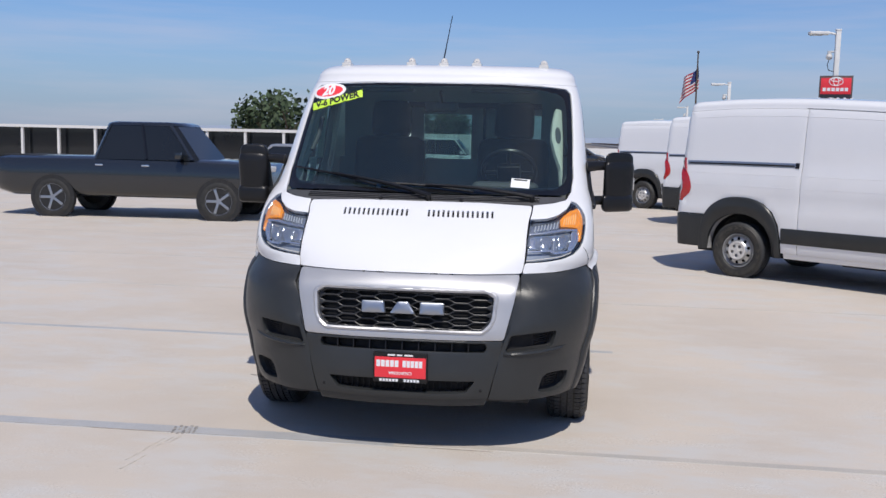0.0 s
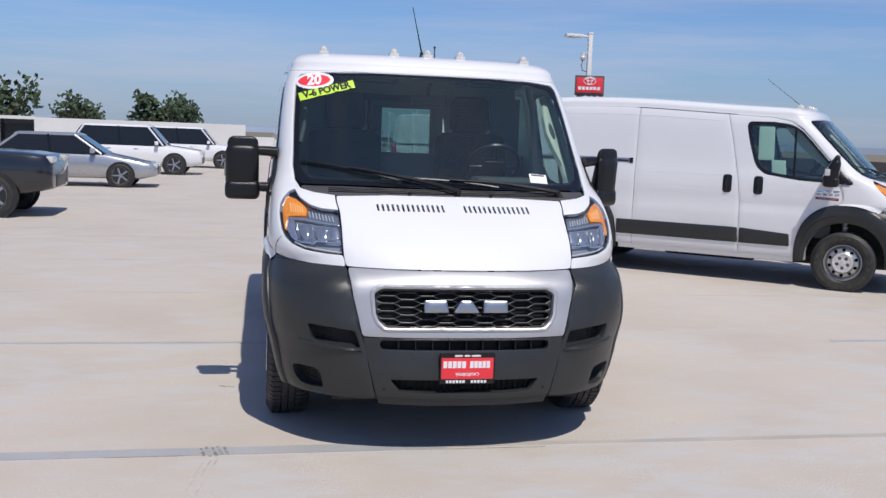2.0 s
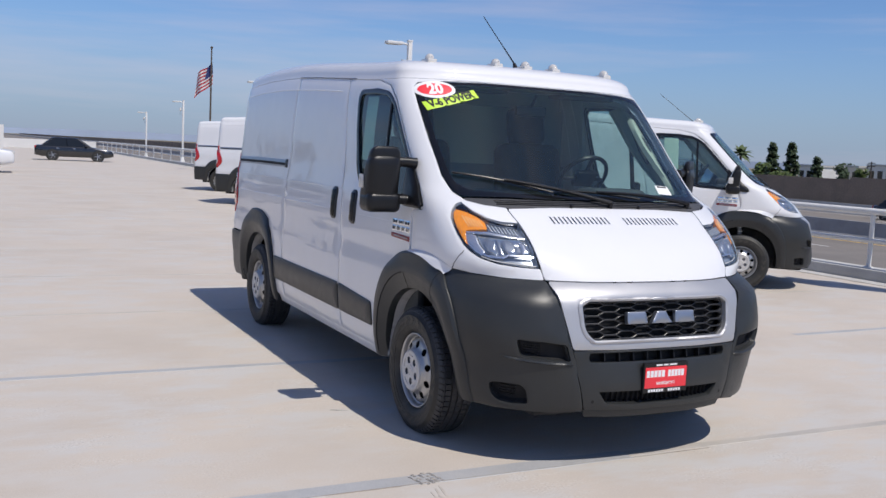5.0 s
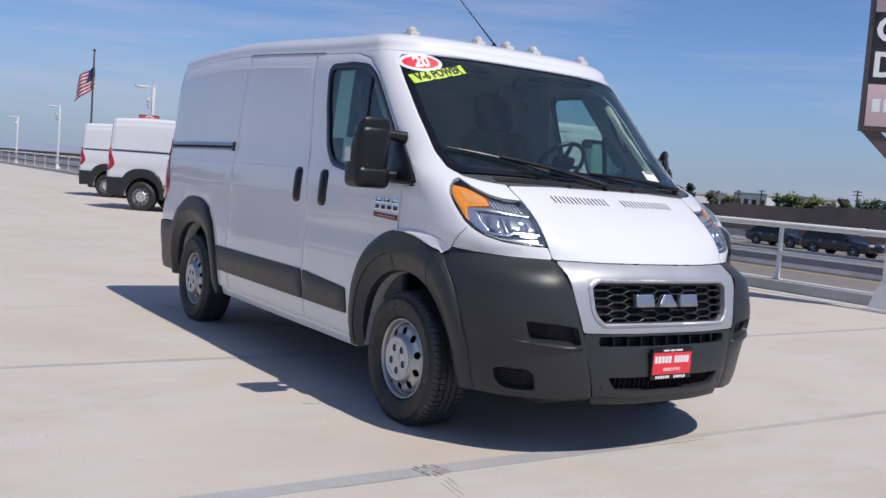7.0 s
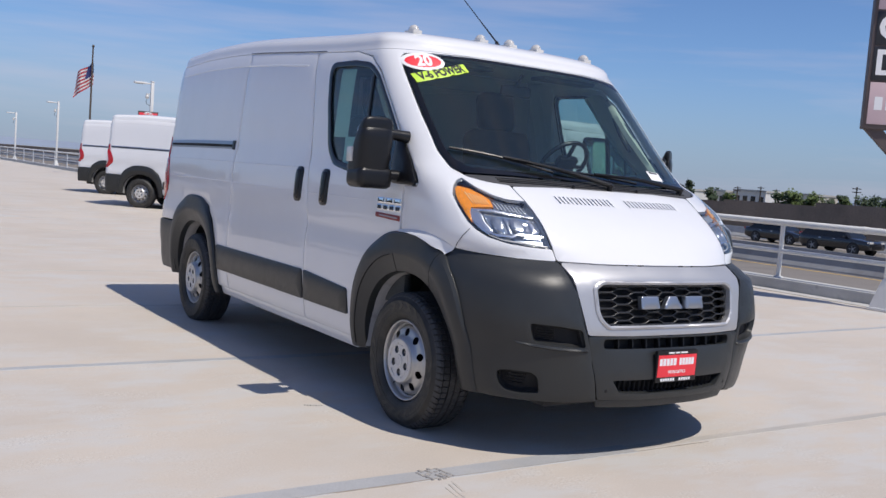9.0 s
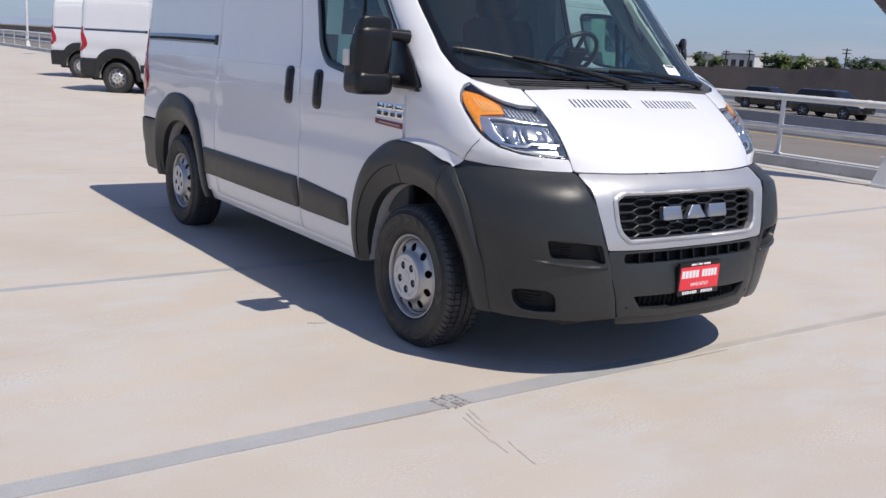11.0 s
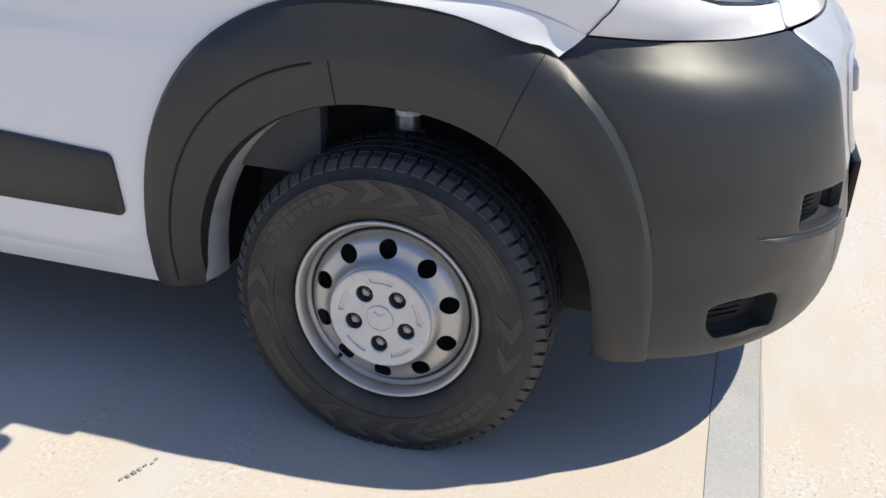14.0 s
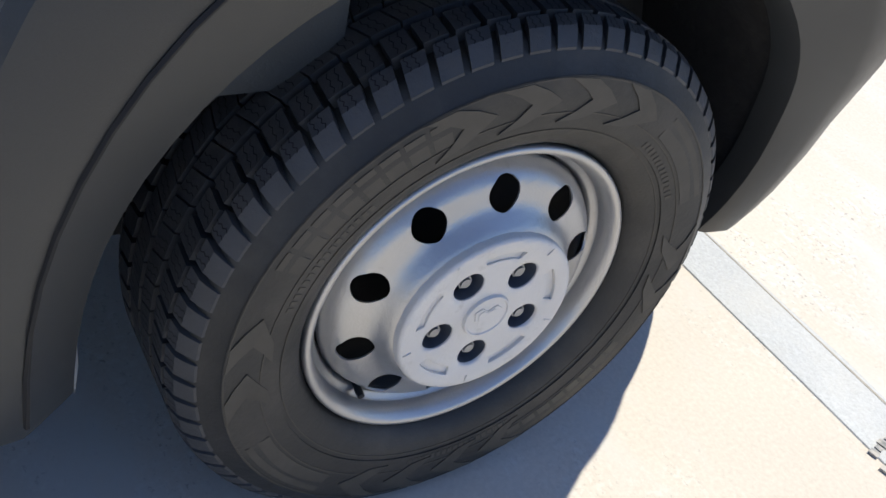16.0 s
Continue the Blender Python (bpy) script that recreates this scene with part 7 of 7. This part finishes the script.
    for p, q in zip(ring, ring[1:]):
        for k in range(8):
            bm.faces.new((p[k], p[(k + 1) % 8], q[(k + 1) % 8], q[k]))
    bm.faces.new(ring[-1])
    part("roof", bm, paint, c, angle=50)
    for sd in (1, -1):
        for fa in (0.0, 0.47, 1.0):
            lo, hi = sect(belt), sect(height - 0.06)
            ya, yb = lo[0] + 0.10 + (lo[1] - lo[0] - 0.2) * fa, hi[0] + 0.10 + (hi[1] - hi[0] - 0.2) * fa
            bm = bmesh.new()
            tube(bm, [(sd * lo[2] * 0.995, ya, belt - 0.02), (sd * hi[2] * 0.995, yb, height - 0.06)], 0.035, 6)
            part("pillar", bm, paint if fa != 0.47 else "gloss_black", c)
        bm = bmesh.new()
        box(bm, (sd * hw * 0.62 - 0.20, -0.01, nose - 0.14), (sd * hw * 0.62 + 0.20, 0.16, nose - 0.02), 0.03)
        part("headlamp", bm, "lamp_clear", c)
        bm = bmesh.new()
        box(bm, (sd * hw * 0.70 - 0.16, length - 0.14, tail - 0.20), (sd * hw * 0.70 + 0.16, length + 0.012, tail - 0.06), 0.03)
        part("tail_lamp", bm, "red_lens", c)
        bm = bmesh.new()
        box(bm, (sd * (hw + 0.07) - 0.08, y0 + 0.25, belt + 0.0), (sd * (hw + 0.07) + 0.08, y0 + 0.38, belt + 0.14), 0.03)
        part("door_mirror", bm, paint, c)
        for k in range(2):
            bm = bmesh.new()
            yy = y0 + 0.95 + k * 0.95
            box(bm, (sd * hw * 0.985 - 0.015, yy, belt - 0.16), (sd * hw * 0.985 + 0.015, yy + 0.16, belt - 0.13), 0.006)
            part("door_handle", bm, "chrome", c)
        for ya in axles:
            bm = bmesh.new()
            rod(bm, (sd * (hw - 0.10), ya, r), (sd * (hw + 0.004), ya, r), r * 1.16, r * 1.16, 28)
            part("wheel_opening", bm, "liner", c)
            road_wheel(c, sd * (hw + 0.006), ya, r, rim, sd)
    bm = bmesh.new()
    box(bm, (-hw * 0.5, -0.012, base + 0.12), (hw * 0.5, 0.06, base + 0.34), 0.02)
    part("front_grille", bm, "black_plastic", c)
    bm = bmesh.new()
    box(bm, (-0.26, length - 0.01, tail - 0.38), (0.26, length + 0.012, tail - 0.26), 0.004)
    part("plate", bm, "paper", c)
    if bed:
        # flat near-black sheet in place of the open bed's shaded hollow
        bm = bmesh.new()
        box(bm, (-hw * 0.80, cabin[3] + 0.10, belt - 0.02), (hw * 0.80, length - 0.10, belt + 0.008))
        part("bed_well", bm, "void", c)
    return c


# parked at the far side of the deck
car(pose(-4.85, 13.0, 0, 0, 0, 92), "car_dark", "dark blue-grey pickup truck parked on the deck", 5.7, 2.0, 1.92, 1.20, 0.42, (1.45, 2.0, 3.35, 3.62), 0.39, 1.12, 1.15, (1.0, 4.4), bed=True, category="pickup")
car(pose(-4.1, 22.4, 0, 0, 0, 92), "car_silver", "silver saloon car parked on the deck")
car(pose(-3.4, 30.6, 0, 0, 0, 90), "car_white", "white sport utility car parked on the deck", 4.75, 1.9, 1.76, 1.05, 0.30, (1.25, 1.85, 4.15, 4.62), 0.37, 0.90, 1.2)
car(pose(-2.0, 37.5, 0, 0, 0, 90), "car_white", "white sport utility car parked beside the wall", 4.75, 1.9, 1.76, 1.05, 0.30, (1.25, 1.85, 4.15, 4.62), 0.37, 0.90, 1.2)
car(pose(4.6, 60.0, 0, 0, 0, 86), "car_black", "black saloon car parked far across the deck")
# on the freeway
car(pose(50.4, 33.6, ROAD), "car_black", "black saloon car on the far freeway lanes")
car(pose(47.6, 27.2, ROAD), "car_black", "black sport utility car on the far freeway lanes", 4.7, 1.88, 1.62, 0.98, 0.28, (1.2, 1.85, 4.1, 4.6), 0.34, 0.86, 1.10)


# ---- trees ----
def tree(x, y, z, h, spread, leaf="leaf", shape="round", seed=1, leaves=900, label="leafy green tree beyond the sound wall"):
    rnd = random.Random(seed)
    h, spread = (h * 0.88, spread * 0.88) if x > 60 else (h, spread)
    t = thing("tree", pose(x, y, z), label, "tree", "trees beyond the freeway")
    bm = bmesh.new()
    trunk = h * (0.35 if shape == "round" else 0.9)
    pts = [(rnd.uniform(-0.02, 0.02) * h * k / 5, rnd.uniform(-0.02, 0.02) * h * k / 5, trunk * k / 5) for k in range(6)]
    tube(bm, pts, [h * 0.030 * (1 - 0.12 * k) for k in range(6)] if shape == "round" else [h * 0.022 * (1 - 0.16 * k) for k in range(6)], 8)
    blobs = []
    if shape == "round":
        for k in range(11):
            a, e = rnd.uniform(0, 2 * math.pi), rnd.uniform(0.1, 1.0)
            tip = Vector((math.cos(a) * spread * e * 0.8, math.sin(a) * spread * e * 0.8, h * rnd.uniform(0.42, 0.88)))
            tube(bm, [Vector(pts[-1]) * rnd.uniform(0.7, 1.0), Vector(pts[-1]).lerp(tip, 0.6) + Vector((0, 0, 0.04 * h)), tip], [h * 0.014, h * 0.009, h * 0.004], 6)
            blobs.append((tip, spread * rnd.uniform(0.32, 0.52)))
    else:
        for k in range(26):
            f = (k + 1) / 27
            a = k * 2.4
            wd = spread * (1 - f) ** 0.75 * rnd.uniform(0.6, 1.1) + 0.15
            tip = Vector((math.cos(a) * wd, math.sin(a) * wd, h * (0.12 + 0.86 * f)))
            tube(bm, [(0, 0, tip.z - 0.02 * h), tip * 0.5 + Vector((0, 0, tip.z * 0.5)), tip], [h * 0.010, h * 0.007, h * 0.003], 5)
            blobs.append((tip * 0.8 + Vector((0, 0, tip.z * 0.2)), max(0.35, wd * 0.55)))
    part("trunk", bm, "bark", t)
    bm = bmesh.new()
    for k in range(leaves):
        c, r = blobs[rnd.randrange(len(blobs))]
        d = Vector((rnd.gauss(0, 1), rnd.gauss(0, 1), rnd.gauss(0, 0.8))).normalized() * r * rnd.uniform(0.35, 1.05)
        p = c + d
        s = h * rnd.uniform(0.028, 0.055)
        u = Vector((rnd.gauss(0, 1), rnd.gauss(0, 1), rnd.gauss(0, 1))).normalized()
        w = u.orthogonal().normalized()
        bm.faces.new([bm.verts.new(p + q) for q in (u * s, w * s * 0.7, -u * s, -w * s * 0.7)])
    part("crown", bm, leaf, t, smooth=False)
    return t


def palm(x, y, z, h, seed=1):
    rnd = random.Random(seed)
    t = thing("palm_tree", pose(x, y, z), "tall fan palm beyond the sound wall", "tree", "palms beyond the freeway")
    bm = bmesh.new()
    tube(bm, [(0, 0, 0), (0.1, 0, h * 0.5), (0.0, 0.1, h)], [0.22, 0.16, 0.15], 8)
    part("trunk", bm, "bark", t)
    for k in range(22):
        a, e = k * 2.4, rnd.uniform(-0.5, 1.2)
        bm = bmesh.new()
        L = rnd.uniform(1.5, 2.1)
        prev = None
        for j in range(7):
            f = j / 6
            p = Vector((math.cos(a) * L * f * math.cos(e), math.sin(a) * L * f * math.cos(e), h + L * f * math.sin(e) - 0.7 * f * f))
            w = 0.30 * math.sin(math.pi * min(1, f + 0.12)) + 0.02
            s = Vector((-math.sin(a), math.cos(a), 0)) * w
            cur = (bm.verts.new(p + s - Vector((0, 0, w * 0.4))), bm.verts.new(p), bm.verts.new(p - s - Vector((0, 0, w * 0.4))))
            if prev:
                bm.faces.new((prev[0], prev[1], cur[1], cur[0])), bm.faces.new((prev[1], prev[2], cur[2], cur[1]))
            prev = cur
        part("frond", bm, "palm", t)


G = -1.9
tree(89.4, 86.7, G, 7.9, 1.25, "leaf_dark", "tall", 1, 1500, "tall dark evergreen tree beyond the sound wall")
tree(90.9, 84.9, G, 8.0, 1.35, "leaf_dark", "tall", 2, 1500, "tall dark evergreen tree beyond the sound wall")
tree(93.0, 82.6, G, 6.0, 1.1, "leaf_dark", "tall", 3, 1200, "tall dark evergreen tree beyond the sound wall")
palm(79.7, 82.2, G, 5.2, 4)
for k, (x, y, h, sp, kind) in enumerate(((74.2, 73.6, 4.8, 1.7, "leaf"), (75.8, 72.0, 4.1, 1.5, "leaf"), (72.5, 75.2, 3.6, 1.2, "leaf_dark"), (95.1, 108.7, 4.9, 1.9, "leaf_dark"), (98.1, 106.0, 4.4, 1.8, "leaf"), (99.5, 103.5, 3.9, 1.6, "leaf_dark"),
                                         (141.0, 118.9, 6.0, 1.7, "leaf_dark"), (138.0, 121.5, 5.0, 1.4, "leaf"), (110.0, 93.5, 5.3, 1.7, "leaf_dark"), (111.5, 91.5, 4.7, 1.4, "leaf"), (116.8, 85.3, 5.7, 2.2, "leaf_dark"), (117.7, 83.9, 6.2, 2.4, "leaf"), (118.9, 82.0, 5.8, 2.3, "leaf"),
                                         (120.5, 79.8, 4.9, 1.6, "leaf_dark"), (160.9, 109.4, 6.4, 1.5, "leaf_dark"), (162.9, 106.4, 6.8, 1.6, "leaf_dark"), (160.0, 103.0, 5.6, 1.6, "leaf"), (106.4, 64.9, 5.9, 2.1, "leaf_dark"), (107.8, 63.2, 5.4, 1.9, "leaf_dark"), (103.0, 60.0, 4.6, 1.7, "leaf"),
                                         (110.0, 52.0, 5.0, 2.0, "leaf"), (104.0, 44.0, 5.4, 2.1, "leaf_dark"), (118.0, 40.0, 5.6, 2.2, "leaf"), (100.0, 30.0, 5.0, 1.9, "leaf"), (112.0, 24.0, 5.8, 2.2, "leaf_dark"))):
    tree(x, y, G, h, sp, kind, "round", 20 + k, 1000)
for k, (x, y, h, sp) in enumerate(((-17.0, 56, 6.2, 3.0), (-13.4, 60, 5.2, 2.6), (-8.0, 58, 5.6, 2.4), (-6.8, 64, 5.0, 2.2), (-21, 60, 6.5, 3.4))):
    tree(x, y, 0, h * 0.72, sp * 0.8, "leaf_dark", "round", 60 + k, 900, "dark green tree behind the white wall")


# ---- far buildings, poles, hills ----
def building(x, y, w, d, h, wall, label, rows=1, cols=5, turn=0.0):
    b = thing("building", pose(x, y, G, 0, 0, turn), label, "building", "far low buildings")
    bm = bmesh.new()
    box(bm, (-w / 2, -d / 2, 0), (w / 2, d / 2, h))
    part("wall", bm, wall, b, smooth=False)
    bm = bmesh.new()
    box(bm, (-w / 2 - 0.15, -d / 2 - 0.15, h), (w / 2 + 0.15, d / 2 + 0.15, h + 0.35))
    part("roof", bm, "concrete", b, smooth=False)
    for i in range(rows):
        for j in range(cols):
            yy = -d / 2 + d * (j + 0.5) / cols
            zz = h * (i + 0.45) / rows
            bm = bmesh.new()
            box(bm, (-w / 2 - 0.06, yy - d / cols * 0.28, zz), (-w / 2 + 0.1, yy + d / cols * 0.28, zz + h / rows * 0.38))
            part("window", bm, "dark_glass", b, smooth=False)


building(139, 107, 6, 7, 4.7, "white_wall", "white low commercial building", 1, 4)
building(137, 113, 6, 4.5, 4.3, "stucco", "pale stucco low building", 1, 3)
building(131, 116, 6, 5, 4.1, "white_wall", "white low commercial building", 1, 3)
building(160, 112, 8, 8, 4.9, "stucco", "pale stucco house among trees", 1, 4)
building(128, 70, 7, 9, 4.6, "stucco", "pale stucco house among trees", 1, 4)
building(120, 46, 8, 10, 4.6, "white_wall", "white low commercial building", 1, 4)
building(104, 112, 6, 5, 3.2, "white_wall", "white low commercial building", 1, 3)


def utility_pole(x, y, h):
    p = thing("utility_pole", pose(x, y, G), "wooden utility pole with crossarms", "utility pole", "utility poles")
    bm = bmesh.new()
    rod(bm, (0, 0, 0), (0, 0, h), 0.13, 0.10, 8)
    part("pole", bm, "pole_wood", p)
    for z in (h - 0.25, h - 0.75):
        bm = bmesh.new()
        box(bm, (-0.06, -0.7, z - 0.06), (0.06, 0.7, z + 0.06))
        part("crossarm", bm, "pole_wood", p)


for x, y, h in ((128.0, 103.2, 6.1), (130.4, 100.3, 6.4), (131.9, 98.3, 6.1), (122.3, 77.2, 7.1), (96.2, 107.7, 4.8), (103.9, 114.2, 4.8), (116.0, 50.0, 7.0)):
    utility_pole(x, y, h * 0.88)
bm = bmesh.new()
rnd = random.Random(5)
prev = None
for k in range(121):
    a = radians(-60 + k * 1.6)
    d = 3900
    hgt = 26 + 24 * (noise.noise((k * 0.11, 0, 0)) + 0.5 * noise.noise((k * 0.37, 3, 0)))
    p = Vector((math.cos(a) * d, math.sin(a) * d, -3))
    cur = (bm.verts.new(p), bm.verts.new(p + Vector((0, 0, max(8.0, hgt)))))
    if prev:
        bm.faces.new((prev[0], cur[0], cur[1], prev[1]))
    prev = cur
tagged(part("backdrop", bm, "hill"), "low hazy hills on the horizon", "hills", kind="structure")

# white wall at the far end of the deck, its left part open and dark behind slim posts
bm = bmesh.new()
box(bm, (-12.6, 45.0, 0), (-2.2, 45.4, 1.98))
box(bm, (-60, 45.0, 1.86), (-12.6, 45.4, 2.02))
tagged(part("wall_far", bm, "white_wall", None, smooth=False), "white wall at the far end of the deck", "wall", kind="structure")
bm = bmesh.new()
box(bm, (-60, 45.6, 0), (-12.6, 45.8, 1.86))
tagged(part("window_1", bm, "dark_glass", None, smooth=False), "dark glazed front behind slim posts", "window", kind="structure")
for k in range(20):
    bm = bmesh.new()
    box(bm, (-14.4 - k * 2.2, 45.05, 0), (-14.27 - k * 2.2, 45.2, 1.86))
    tagged(part("trim", bm, "white_wall", None, smooth=False), "slim white post of the glazed front", "post", kind="structure")
bm = bmesh.new()
box(bm, (-60, 109.6, 0), (8.8, 110, 1.0))
tagged(part("wall_end", bm, "white_wall", None, smooth=False), "low parapet at the deck's end", "wall", kind="structure")
bm = bmesh.new()
box(bm, (-60, -45, 0), (8.8, -44.6, 1.0))
box(bm, (-60, -44.6, 0), (-59.6, 109.6, 1.0))
tagged(part("wall_back", bm, "white_wall", None, smooth=False), "low parapet round the deck", "wall", kind="structure")

# flag hanging from a tall pole
fl = thing("flag", pose(8.14, 47.6, 0) @ Matrix.Scale(1.06, 4), "striped flag hanging from a tall pole", "flag")
bm = bmesh.new()
rod(bm, (0, 0, 0), (0, 0, 6.3), 0.06, 0.035, 10)
bmesh.ops.create_uvsphere(bm, u_segments=10, v_segments=8, radius=0.07, matrix=Matrix.Translation((0, 0, 6.35)))
part("pole", bm, "pole_wood", fl)


def cloth(u, v):
    """u along the fly, v down the hoist: a drooping sheet."""
    return Vector((0.03 - 0.95 * u + 0.10 * math.sin(6 * u + 2 * v) + 0.30 * u * (1 - v), 0.2 * math.sin(7 * u + 1.5 * v), 5.75 - 1.25 * v - 0.85 * u - 0.07 * math.sin(5 * u)))


for k in range(13):
    bm = bmesh.new()
    cols = 14
    u0 = 0.42 if k < 7 else 0.0
    g = [[bm.verts.new(cloth(u0 + (1 - u0) * i / cols, (k + j) / 13)) for i in range(cols + 1)] for j in (0, 1)]
    for i in range(cols):
        bm.faces.new((g[0][i], g[0][i + 1], g[1][i + 1], g[1][i]))
    part("stripe", bm, "flag_white" if k % 2 else "flag_red", fl)
bm = bmesh.new()
g = [[bm.verts.new(cloth(0.42 * i / 8, 7 / 13 * j / 6)) for i in range(9)] for j in range(7)]
for j in range(6):
    for i in range(8):
        bm.faces.new((g[j][i], g[j][i + 1], g[j + 1][i + 1], g[j + 1][i]))
part("canton", bm, "flag_blue", fl)
